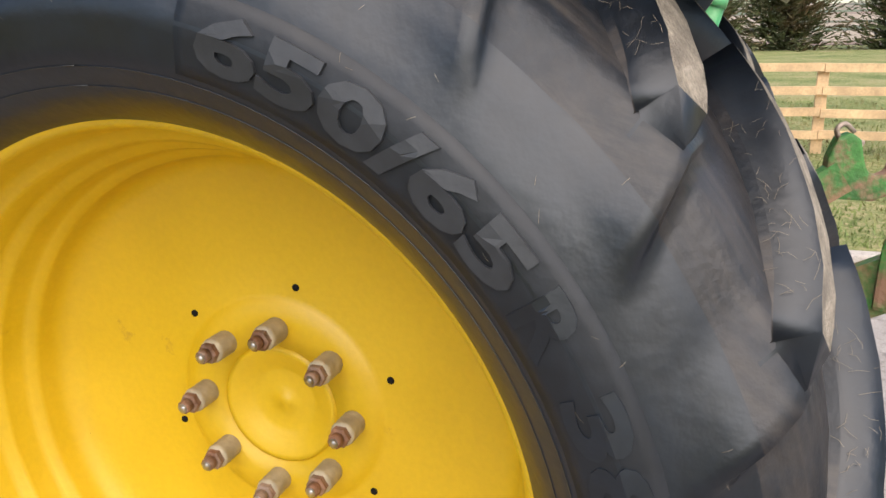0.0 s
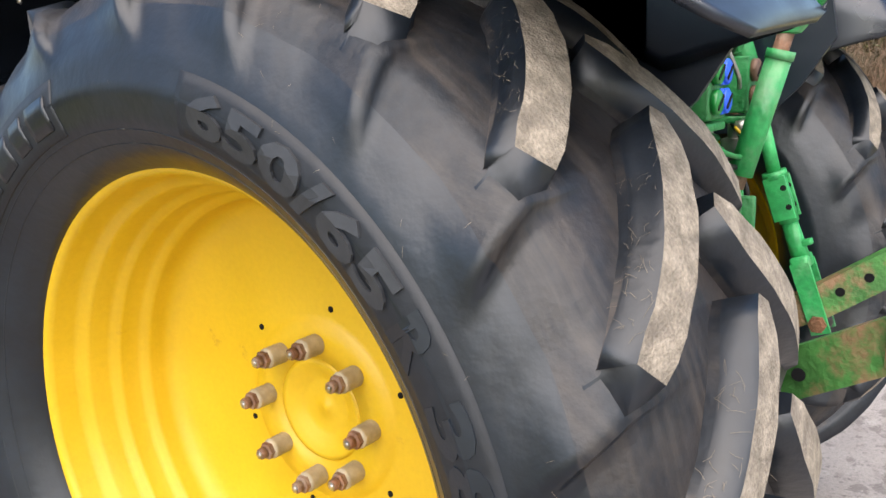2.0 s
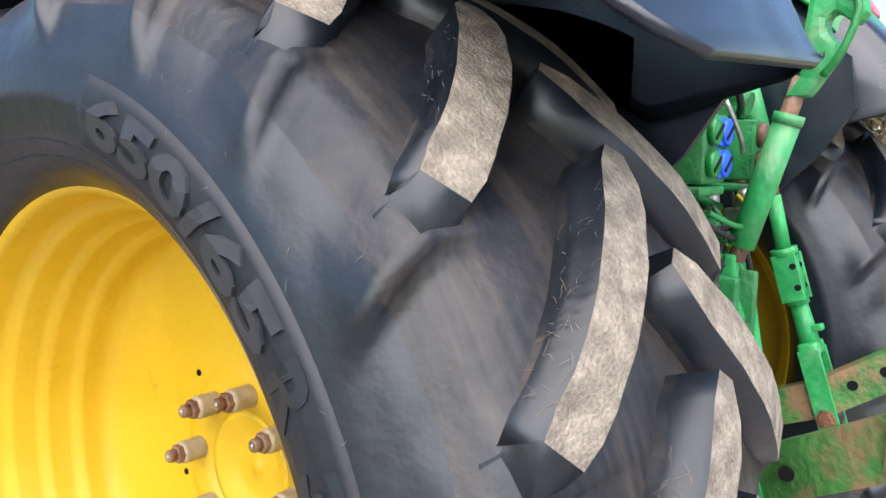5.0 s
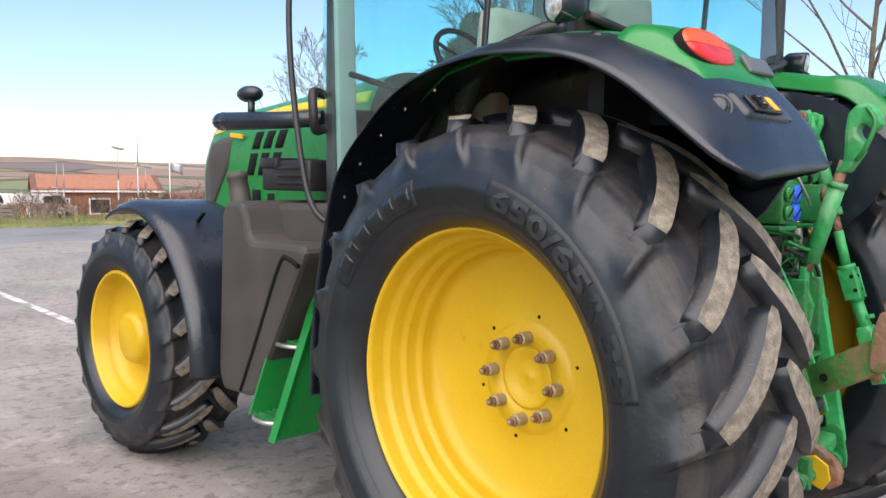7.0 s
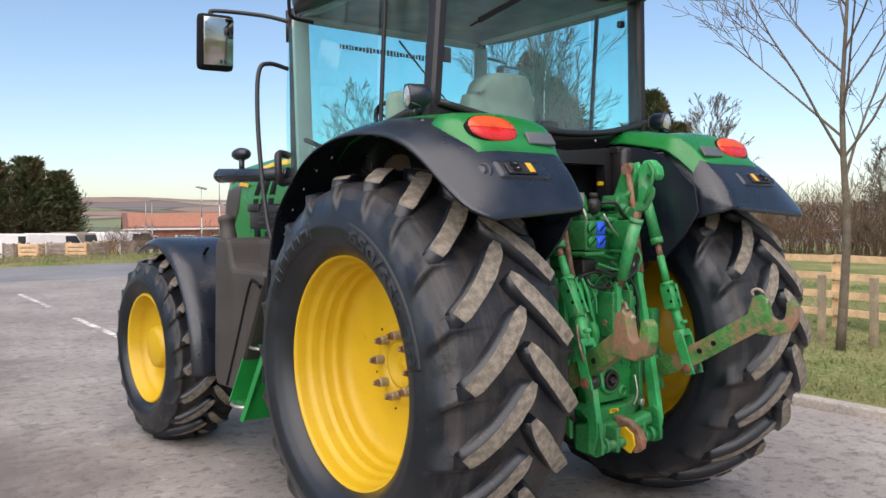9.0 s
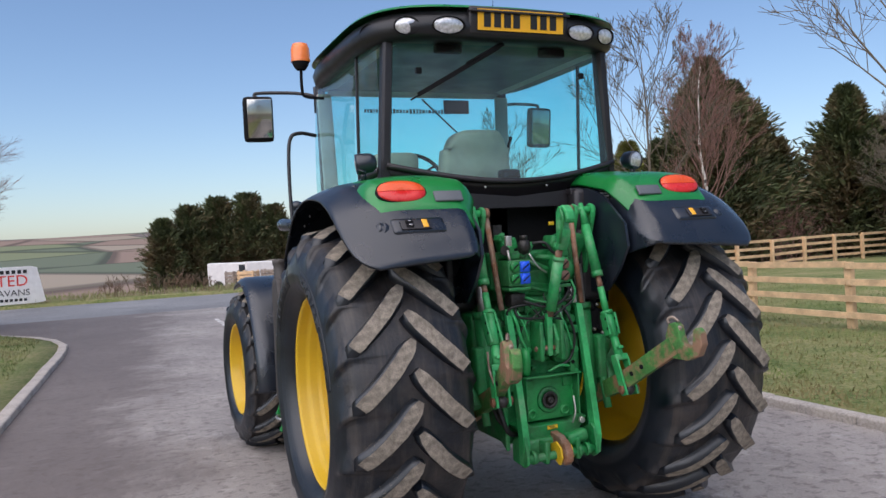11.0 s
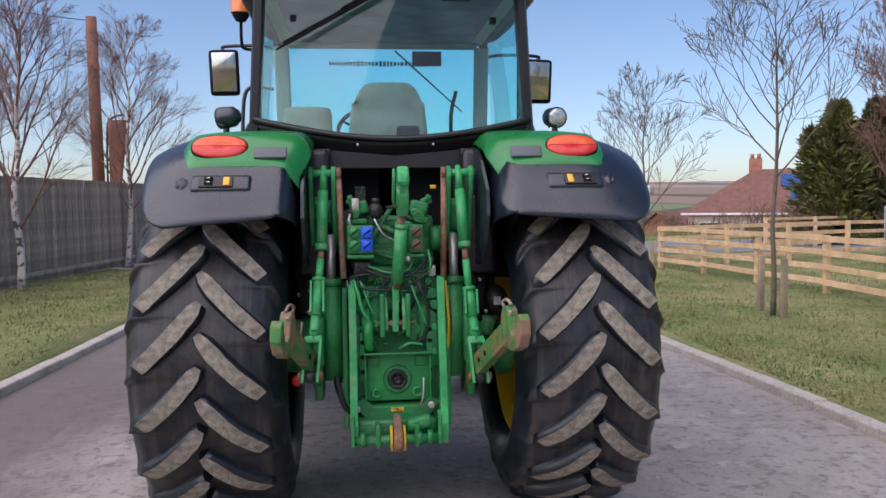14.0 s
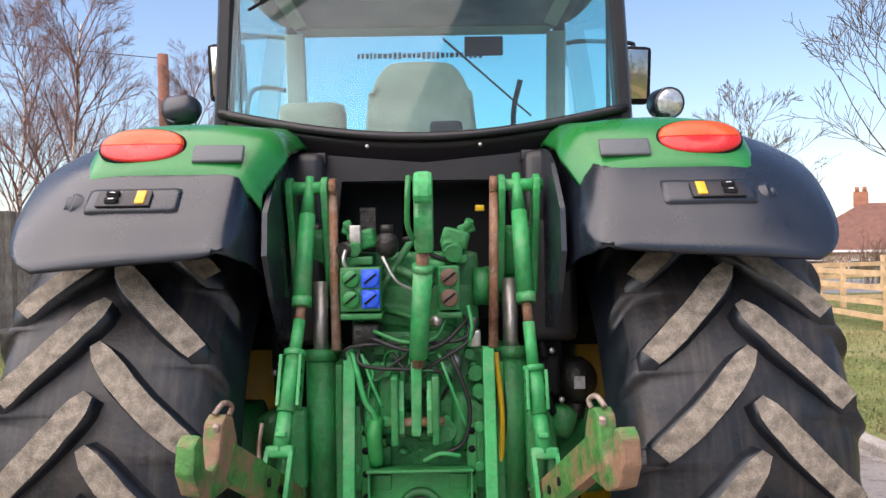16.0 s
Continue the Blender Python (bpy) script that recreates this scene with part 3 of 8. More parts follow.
# front wheels
FRONT_PROF = [(0.215, 0.380), (0.225, 0.372), (0.225, 0.362), (0.212, 0.355), (0.18, 0.350), (0.165, 0.338), (0.14, 0.335), (0.115, 0.325), (0.09, 0.30), (0.075, 0.25), (0.07, 0.17),
              (0.085, 0.155), (0.14, 0.148), (0.165, 0.135), (0.175, 0.11), (0.178, 0.0), (0.03, 0.0), (0.03, 0.30), (-0.1, 0.33), (-0.2, 0.35), (-0.225, 0.365), (-0.215, 0.380), (-0.18, 0.37), (0.18, 0.37)]
FY, FZ, FR = 2.70, 0.635, 0.655
for out, cx in ((-1, -0.985), (1, 0.925)):
    ty = tyre("front_tyre", cx, FY, FZ, out, 0.265, 0.368, FR, 0.045, 19, 4.0, 20.0, 0.05, tractor, "black front tractor tyre with dusty lugs", turn=radians(3), seg=96)
    rm = rim("front_rim", cx, FY, FZ, out, FRONT_PROF, tractor, "yellow painted front wheel rim", turn=radians(3))
    bm = bmesh.new()
    lathe(bm, [(0, 0), (0, 0.012), (0.012, 0.012), (0.014, 0)], (cx + out * 0.142, FY + 0.02, FZ + 0.335), (0, 0, -1), 8)
    part("valve", bm, DARK, rm)

# ---- rear mudguards ----
EDGE = [(0.93, 0.70), (0.915, 0.95), (0.87, 1.20), (0.77, 1.52), (0.58, 1.71), (0.38, 1.83), (0.12, 1.885), (-0.12, 1.878), (-0.29, 1.845), (-0.44, 1.775), (-0.585, 1.665), (-0.69, 1.572), (-0.745, 1.535)]


def along(pts, s):
    """The point at the share s of the line's length."""
    p = [Vector(q) for q in pts]
    ls = [(b - a).length for a, b in zip(p, p[1:])]
    t = s * sum(ls)
    for a, b, q in zip(p, p[1:], ls):
        if t <= q or b is p[-1]:
            return a.lerp(b, min(1, t / q))
        t -= q


SMOOTH = [Vector((0, y, z)) for y, z in EDGE]
SMOOTH = [(v.y, v.z) for v in bend(SMOOTH, 6)]


def mudguard(sx):
    """sx: -1 left, 1 right. Sheet over the wheel with a rolled outer edge and a dropped rear lip."""
    def X(d):
        return AX + sx * d
    inner = 0.085 if sx < 0 else 0.135
    def fn(s, t):
        y, z = along(SMOOTH, s)
        y2, z2 = along(SMOOTH, min(1, s + 0.02))
        y1, z1 = along(SMOOTH, max(0, s - 0.02))
        n2 = Vector((0, -(z1 - z2), y1 - y2)).normalized()
        n2 = Vector((0, -abs(n2.y) if y < 0 else abs(n2.y), abs(n2.z)))
        # across: 0 at the outer edge, 1 at the foot of the inner wall
        tt = min(1, t / 0.72)
        f = max(0, min(1, (-0.40 - y) / 0.345))
        d_out, d_in = (1.135 if sx < 0 else 1.155) - 0.04 * f ** 2 - 0.085 * f ** 7, 0.555 + 0.03 * f ** 3
        d = d_out + (d_in - d_out) * tt
        k = max(0, min(1, (z - 1.2) / 0.4))
        bulge = 0.082 * (1 - f ** 3) * (1 - (1 - min(1, tt / 0.55)) ** 2.2) * k
        wall = 0.0
        if t > 0.72:
            q = (t - 0.72) / 0.28
            deep = min(0.36, max(0, 1.1 * (y + 0.745))) * max(0, min(1, (z - 1.25) / 0.35))
            d -= (inner - 0.05 * f ** 3) * math.sin(min(1, q / 0.6) * math.pi / 2)
            wall = -deep * (0.25 * (1 - math.cos(min(1, q / 0.5) * math.pi / 2)) + 0.75 * max(0, (q - 0.2) / 0.8)) + 0.02 * f ** 3 * q
        p = Vector((X(d), y, z)) + n2 * bulge
        return p + Vector((0, 0.02 * f * f * tt, wall + 0.03 * f ** 3 * tt))
    bm = bmesh.new()
    sheet(bm, fn, 80, 40, thick=(0, 0.007, -0.009))
    g = part("rear_mudguard", bm, BLACK, tractor, "black plastic rear mudguard with rolled edge")
    # inner wall towards the cab, and rear inner corner
    bm = bmesh.new()
    pts = [tuple(p) for p in SMOOTH if p[1] > 1.0 and p[0] > -0.40]
    wall = [(y, z + 0.02) for y, z in pts] + [(-0.56, 1.68), (-0.58, 1.56), (-0.50, 1.44), (-0.38, 1.32), (0.2, 1.28), (0.86, 1.02)]
    slab(bm, wall, "x", X(0.520 - inner), X(0.535 - inner))
    part("inner_wall", bm, BLACK, g)
    # rivets along the wheel arch
    bm = bmesh.new()
    for k in range(9):
        y, z = along(SMOOTH, 0.08 + 0.06 * k)
        lathe(bm, [(0, 0), (0, 0.007), (0.004, 0.005), (0.005, 0)], (X(1.06), y + 0.035, z - 0.05), (sx, 0, 0), 8)
    pieces("rivet", bm, STEEL, g)
    # green cap with tail lamp and grey reflector pad
    def cap(s, t):
        prof = [(0.62, 1.86), (0.42, 1.955), (0.15, 1.985), (-0.12, 1.975), (-0.28, 1.945), (-0.37, 1.935), (-0.425, 1.91), (-0.475, 1.868), (-0.530, 1.805), (-0.562, 1.768), (-0.555, 1.748)]
        y, z = along(prof, s)
        d0 = 0.985 - 0.10 * max(0, (y - 0.0) / 0.6)
        d1 = 0.405 + 0.05 * max(0, min(1, (1.90 - z) / 0.1))
        d = d0 + (d1 - d0) * t
        edge = max(0, 1 - min(t, 1 - t) / 0.12)
        return Vector((X(d), y + 0.02 * edge * (1 if y < -0.3 else 0), z - (0.055 if y < 0.1 else 0.035) * edge ** 2 + 0.025 * math.sin(math.pi * t) - (0.03 * (1 - t) if y > -0.3 else 0)))
    bm = bmesh.new()
    sheet(bm, cap, 40, 20, thick=(0, 0.0, -0.012))
    part("green_cap", bm, GREEN, g, "glossy green moulded top cap")
    lean = Euler((radians(-34), 0, 0)).to_matrix()
    def face(px, pz, h=0.0):
        """On the cap's sloping rear face: px along x from the middle of the lamp, pz up the slope, h out of it."""
        return Vector((X(0.805) + px, -0.482, 1.876)) + lean @ Vector((0, -h, pz))
    def oval(rx, rz, h0, h1, lo, hi, material, name, label):
        bm = bmesh.new()
        n = 40
        def rnd(a):
            return rx * math.copysign(abs(math.cos(a)) ** 0.85, math.cos(a)), rz * math.copysign(abs(math.sin(a)) ** 0.85, math.sin(a))
        rows = []
        for f, h in ((1.0, h0), (1.0, h1 * 0.6), (0.93, h1 * 0.9), (0.6, h1), (0.0, h1 * 1.05)):
            rows.append([bm.verts.new(face(rnd(2 * math.pi * k / n)[0] * f, min(hi, max(lo, rnd(2 * math.pi * k / n)[1] * f)), h)) for k in range(n)])
        for p, q in zip(rows, rows[1:]):
            for k in range(n):
                fc = bm.faces.new((p[k], p[(k + 1) % n], q[(k + 1) % n], q[k]))
                fc.smooth = True
        bmesh.ops.remove_doubles(bm, verts=bm.verts[:], dist=0.0002)
        return part(name, bm, material, g, label)
    oval(0.125, 0.067, -0.03, 0.012, -9, 9, DARK, "lamp_bezel", "")
    oval(0.119, 0.061, -0.02, 0.020, -9, -0.003, REDL, "tail_lamp", "red tail lamp lens")
    oval(0.119, 0.061, -0.02, 0.020, -0.001, 9, ORANGEL, "indicator_lamp", "orange indicator lens")
    bm = bmesh.new()
    box(bm, face(-sx * 0.225, -0.040, 0.016), (0.145, 0.014, 0.060), (-34, 0, 0), bev=0.006)
    part("reflector_pad", bm, GREYPAD, g, "dark grey pad")
    # switch pod on the black sheet below, round socket beside it
    lean2 = (-43, 0, 0)
    m2 = Euler([radians(a) for a in lean2]).to_matrix()
    def low(px, pz, h=0.0):
        return Vector((X(0.80) + px, -0.625, 1.712)) + m2 @ Vector((0, 0.022 - h, pz))
    bm = bmesh.new()
    box(bm, low(-sx * 0.02, 0.0, 0.014), (0.26, 0.046, 0.095), lean2, bev=0.02)
    part("switch_pod", bm, BLACK, g)
    bm = bmesh.new()
    box(bm, low(0.0, -0.008, 0.042), (0.145, 0.008, 0.056), lean2, bev=0.003)
    for dz in (-0.012, 0.012):
        box(bm, low(-sx * -0.03, dz - 0.008, 0.048), (0.034, 0.01, 0.015), lean2, bev=0.003)
    part("switch_panel", bm, CABBLK, g)
    bm = bmesh.new()
    for dz in (-0.012, 0.012):
        box(bm, low(sx * 0.03, dz - 0.006, 0.050), (0.036, 0.010, 0.017), lean2, bev=0.004)
    pieces("switch_button", bm, DARK, g)
    bm = bmesh.new()
    for dz in (-0.012, 0.012):
        box(bm, low(sx * 0.03, dz - 0.006, 0.0555), (0.014, 0.002, 0.003), lean2)
    pieces("switch_mark", bm, LAMPL, g)
    bm = bmesh.new()
    box(bm, low(-sx * 0.045, -0.006, 0.047), (0.026, 0.006, 0.048), lean2, bev=0.002)
    part("yellow_reflector", bm, REFLY, g, "small yellow reflector")
    bm = bmesh.new()
    ax = m2 @ Vector((0, -1, 0))
    lathe(bm, [(-0.02, 0.042), (0.010, 0.040), (0.016, 0.034), (0.008, 0.030), (0.008, 0.025), (0.024, 0.024), (0.028, 0.019), (0.028, 0)], Vector((X(0.952), -0.60, 1.700)), Vector((sx * 0.8, -0.45, 0.35)), 20)
    part("round_socket", bm, BLACK, g)
    bm = bmesh.new()
    lathe(bm, [(0, 0), (0.0, 0.022), (0.01, 0.021), (0.012, 0)], (X(0.965), -0.235, 1.915), (sx * 0.8, -0.2, 0.4), 14)
    part("round_cap", bm, BLACK, g)
    # work lamp on a stalk
    bm = bmesh.new()
    c = Vector((X(0.845), -0.02, 2.06))
    rod(bm, c + Vector((0, 0, -0.09)), c + Vector((0, 0, -0.04)), 0.016)
    box(bm, c + Vector((0, 0.0, -0.105)), (0.05, 0.07, 0.03), bev=0.006)
    tube(bm, [c + Vector((-0.03, 0, -0.05)), c + Vector((-0.04, -0.03, -0.03)), c + Vector((0.0, -0.05, -0.05))], 0.006, 6)
    w = Vector((sx * 0.25, -1, -0.12)) if sx > 0 else Vector((-0.98, 0.35, -0.1))
    lathe(bm, [(-0.075, 0), (-0.07, 0.03), (-0.045, 0.05), (0.02, 0.056), (0.035, 0.054), (0.03, 0.049), (0.03, 0)], c, w, 20)
    wl_ = part("work_lamp", bm, BLACK, g, "round black work lamp on a stalk")
    bm = bmesh.new()
    lathe(bm, [(0.031, 0.049), (0.040, 0.035), (0.043, 0)], c, w, 20)
    part("lamp_lens", bm, LAMPL, wl_, "clear lamp lens")
    return g


guards = [mudguard(-1), mudguard(1)]

# ---- cab ----
bm = bmesh.new()
CX = AX
R0, R1 = 0.02, 1.46      # rear and front of the cab


def pillar(bm, p0, p1, w, dpt):
    """A square-ish post from p0 to p1."""
    p0, p1 = Vector(p0), Vector(p1)
    n = 10
    for a in range(1):
        vs = []
        for p in (p0, p1):
            for x, y in ((-w, -dpt * 0.6), (-w * 0.6, -dpt), (w * 0.6, -dpt), (w, -dpt * 0.6), (w, dpt * 0.6), (w * 0.6, dpt), (-w * 0.6, dpt), (-w, dpt * 0.6)):
                vs.append(p + Vector((x, y, 0)))
        add(bm, vs, [(i, (i + 1) % 8, 8 + (i + 1) % 8, 8 + i) for i in range(8)] + [tuple(range(7, -1, -1)), tuple(range(8, 16))], 0, False)


for sx in (-1, 1):
    pillar(bm, (CX + sx * 0.715, 0.045, 1.93), (CX + sx * 0.665, 0.02, 2.74), 0.028, 0.045)
    pillar(bm, (CX + sx * 0.74, 0.42, 1.90), (CX + sx * 0.735, 0.36, 2.72), 0.008, 0.012)
    pillar(bm, (CX + sx * 0.68, 1.42, 1.30), (CX + sx * 0.70, 1.38, 2.74), 0.03, 0.035)
    tube(bm, bend([(CX + sx * 0.72, 0.06, 2.03), (CX + sx * 0.76, 0.20, 2.0), (CX + sx * 0.77, 0.5, 1.90), (CX + sx * 0.76, 0.78, 1.62), (CX + sx * 0.74, 0.86, 1.2)], 5), 0.026, 8)
# curved sill under the rear window, down to the hitch
sheet(bm, lambda s, t: Vector((CX + (s - 0.5) * 1.46, 0.0 - 0.10 * math.cos((s - 0.5) * math.pi) * (1 - t * 0.3) + 0.05 * t, 2.045 - 0.105 * math.cos((s - 0.5) * math.pi) - 0.10 * t)), 24, 3, thick=(0, 0.05, 0))
tube(bm, [Vector((CX + (s / 24 - 0.5) * 1.42, -0.015 - 0.10 * math.cos((s / 24 - 0.5) * math.pi), 2.05 - 0.105 * math.cos((s / 24 - 0.5) * math.pi))) for s in range(25)], 0.016, 8)
# upper window bar
box(bm, (CX, 0.0, 2.742), (1.36, 0.08, 0.05), bev=0.01)
cab = part("cab_frame", bm, CABBLK, tractor, "satin black cab frame with curved sill")
# rear wall under the sill with the opening above the hitch
bm = bmesh.new()
slab(bm, [(CX - 0.73, 1.93), (CX - 0.45, 1.90), (CX, 1.86), (CX + 0.45, 1.90), (CX + 0.73, 1.93), (CX + 0.73, 1.62), (CX + 0.30, 1.62), (CX + 0.28, 1.80), (CX - 0.28, 1.80), (CX - 0.30, 1.62), (CX - 0.73, 1.62)], "y", -0.10, -0.04)
for sx in (-1, 1):
    box(bm, (CX + sx * 0.40, -0.14, 1.66), (0.14, 0.10, 0.46), bev=0.03)
    box(bm, (CX + sx * 0.41, -0.16, 1.46), (0.17, 0.12, 0.40), bev=0.03)
    box(bm, (CX + sx * 0.40, -0.12, 1.875), (0.15, 0.06, 0.035), bev=0.004)
part("rear_panel", bm, CABBLK, cab, "black panel below the rear window")
bm = bmesh.new()
for sx in (-1, 1):
    for dx, dz in ((0.19, 1.915), (0.46, 1.955), (0.43, 1.88), (0.37, 1.88)):
        lathe(bm, [(0, 0), (0, 0.008), (0.004, 0.006), (0.005, 0)], (CX + sx * dx, -0.12 if dz > 1.9 else -0.152, dz), (0, -1, 0), 8)
pieces("screw_head", bm, STEEL, cab)
# floor, inner dark box, headliner
bm = bmesh.new()
box(bm, (CX, 0.72, 1.27), (1.30, 1.42, 0.10))
box(bm, (CX, 0.10, 1.55), (0.86, 0.06, 0.62))
box(bm, (CX, 1.46, 1.55), (1.3, 0.05, 0.6))
part("cab_floor", bm, DARK, cab)
bm = bmesh.new()
sheet(bm, lambda s, t: Vector((CX + (s - 0.5) * 1.36, 0.04 + 1.36 * t, 2.70 + 0.03 * math.sin(math.pi * s))), 8, 6, thick=(0, 0, 0.03))
sheet(bm, lambda s, t: Vector((CX + (s - 0.5) * 1.30, 1.38 - 0.06 * t, 2.675 + 0.04 * t)), 6, 2, thick=(0, 0.02, 0))
part("headliner", bm, LININGM, cab, "grey padded cab ceiling lining")


for sx in (-1, 1):
    bm = bmesh.new()
    box(bm, (CX + sx * 0.665, 1.355, 2.05), (0.10, 0.03, 1.26), (0, sx * 1.5, 0), bev=0.01)
    part("pillar_trim", bm, LININGM, cab, "grey inner pillar trim")
# glass: bowed rear window, sides, windscreen
def pane(name, fn, nu, nv, thick):
    bm = bmesh.new()
    sheet(bm, fn, nu, nv)
    ob = part(name, bm, GLASS, cab, "tinted glass pane")
    ob.visible_shadow = False
    return ob


pane("rear_window", lambda s, t: Vector((CX + (s - 0.5) * (1.40 - 0.10 * t), 0.005 - 0.09 * math.cos((s - 0.5) * math.pi) * (1 - 0.6 * t), 2.05 - 0.10 * math.cos((s - 0.5) * math.pi) * (1 - t) + t * (2.73 - 2.05))), 20, 8, None)
pane("windscreen", lambda s, t: Vector((CX + (s - 0.5) * 1.36, R1 - 0.02 + 0.05 * math.cos((s - 0.5) * math.pi) - 0.06 * t, 1.55 + 1.16 * t)), 12, 4, None)
for sx in (-1, 1):
    pane("door_window", lambda s, t: Vector((CX + sx * (0.725 + 0.03 * math.sin(math.pi * t)), 0.42 + 0.98 * s - (0.0 if t > 0.35 else 0.0), max(1.42 + 1.28 * t, 1.42 + (0.55 * max(0, 1 - s / 0.35)) * (1 - t)))), 12, 8, None)
    pane("quarter_window", lambda s, t: Vector((CX + sx * (0.735 - 0.02 * (1 - s)), 0.05 + 0.36 * s, 2.02 - 0.09 * s + (0.70 + 0.09 * s) * t)), 4, 4, None)

# roof: black lamp band, green skin on top
def roof_out(s, grow=0.0):
    """The roof's outline in plan, from the rear middle round."""
    n = 2 * math.pi * s
    c, q = math.cos(n), math.sin(n)
    return (0.80 + grow) * math.copysign(abs(q) ** 0.42, q), 0.66 - (0.84 + grow) * math.copysign(abs(c) ** 0.42, c)


bm = bmesh.new()
ROOF = [(0.0, -0.11, 2.705), (0.0, -0.03, 2.70), (0.0, 0.0, 2.725), (0.0, 0.01, 2.77), (0.0, -0.01, 2.81), (0.0, -0.05, 2.838), (0.0, -0.16, 2.855)]
rows = []
for _, grow, z in ROOF:
    rows.append([bm.verts.new((CX + roof_out(k / 64, grow)[0], roof_out(k / 64, grow)[1], z + (0.035 * math.cos(roof_out(k / 64)[0] * 1.6) if z > 2.80 else 0))) for k in range(64)])
for p, q in zip(rows, rows[1:]):
    for k in range(64):
        f = bm.faces.new((p[k], p[(k + 1) % 64], q[(k + 1) % 64], q[k]))
        f.smooth = True
bm.faces.new(rows[0])
part("roof_band", bm, mat("black_roof_moulding", (0.009, 0.009, 0.011), 0.4, var=0.1, scale=5, bump=0.04), cab, "black moulded roof band")
bm = bmesh.new()
rows = []
for grow, z in ((0.012, 2.836), (0.0, 2.850), (-0.06, 2.864), (-0.3, 2.88), (-0.6, 2.885)):
    rows.append([bm.verts.new((CX + roof_out(k / 64, grow)[0], roof_out(k / 64, grow)[1], z + 0.03 * math.cos(roof_out(k / 64)[0] * 1.6))) for k in range(64)])
for p, q in zip(rows, rows[1:]):
    for k in range(64):
        f = bm.faces.new((p[k], p[(k + 1) % 64], q[(k + 1) % 64], q[k]))
        f.smooth = True
bm.faces.new(rows[-1])
part("roof_skin", bm, GREEN, cab, "green roof skin")
for dx, y, ang, rx in ((-0.60, -0.135, 14, 0.066), (-0.385, -0.185, 5, 0.088), (0.42, -0.185, -5, 0.088), (0.61, -0.14, -14, 0.066), (-0.74, 0.05, 60, 0.06)):
    w = Vector((-math.sin(radians(ang)), -math.cos(radians(ang)), -0.16)).normalized()
    a, b, _ = frame_of(w)
    c = Vector((CX + dx, y + 0.01, 2.765))
    bm = bmesh.new()
    for prof, mi in (([(-0.05, 0.9), (0.012, 1.06), (0.018, 1.0), (0.008, 0.92)], 0), ([(0.008, 0.93), (0.014, 0.7), (0.018, 0.0)], 1)):
        rings = []
        for h, f in prof:
            if f == 0:
                rings.append([bm.verts.new(c + w * h)])
            else:
                rings.append([bm.verts.new(c + w * h + a * (rx * f * math.cos(2 * math.pi * k / 24)) + b * (0.046 * f * math.sin(2 * math.pi * k / 24))) for k in range(24)])
        for p, q in zip(rings, rings[1:]):
            for k in range(24):
                ring = list(dict.fromkeys((p[k % len(p)], p[(k + 1) % len(p)], q[(k + 1) % len(q)], q[k % len(q)])))
                fc = bm.faces.new(ring)
                fc.smooth, fc.material_index = True, mi
    part("roof_lamp", bm, [DARK, LAMPL], cab, "oval clear roof work lamp")
bm = bmesh.new()
box(bm, (CX + 0.03, -0.168, 2.800), (0.60, 0.05, 0.15), (6, 0, 0), bev=0.015)
box(bm, (CX + 0.03, -0.20, 2.842), (0.60, 0.05, 0.012), (6, 0, 0), bev=0.004)
pl = part("plate_holder", bm, CABBLK, cab)
bm = bmesh.new()
box(bm, (CX + 0.035, -0.202, 2.800), (0.52, 0.006, 0.111), (6, 0, 0))
part("number_plate", bm, PLATE, pl, "yellow rear number plate")
bm = bmesh.new()
for dx in (-0.205, -0.145, -0.085, -0.03, 0.075, 0.135, 0.195):
    box(bm, (CX + 0.035 + dx, -0.206, 2.800), (0.040, 0.003, 0.078), (6, 0, 0))
pieces("plate_bar", bm, INK, pl, "plain black bars")
# rear wiper, front wiper
bm = bmesh.new()
rod(bm, (CX + 0.03, -0.095, 2.745), (CX - 0.26, -0.11, 2.585), 0.008, 0.007, 6)
rod(bm, (CX - 0.03, -0.105, 2.70), (CX - 0.585, -0.09, 2.385), 0.011, 0.005, 6)
box(bm, (CX - 0.30, -0.10, 2.548), (0.56, 0.012, 0.024), (0, -29, 0))
box(bm, (CX + 0.05, -0.07, 2.755), (0.09, 0.06, 0.05), bev=0.01)
part("rear_wiper", bm, DARK, cab, "black rear window wiper")
bm = bmesh.new()
rod(bm, (0.06, 1.475, 2.68), (0.53, 1.49, 2.26), 0.007, 0.005, 6)
part("front_wiper", bm, DARK, cab)
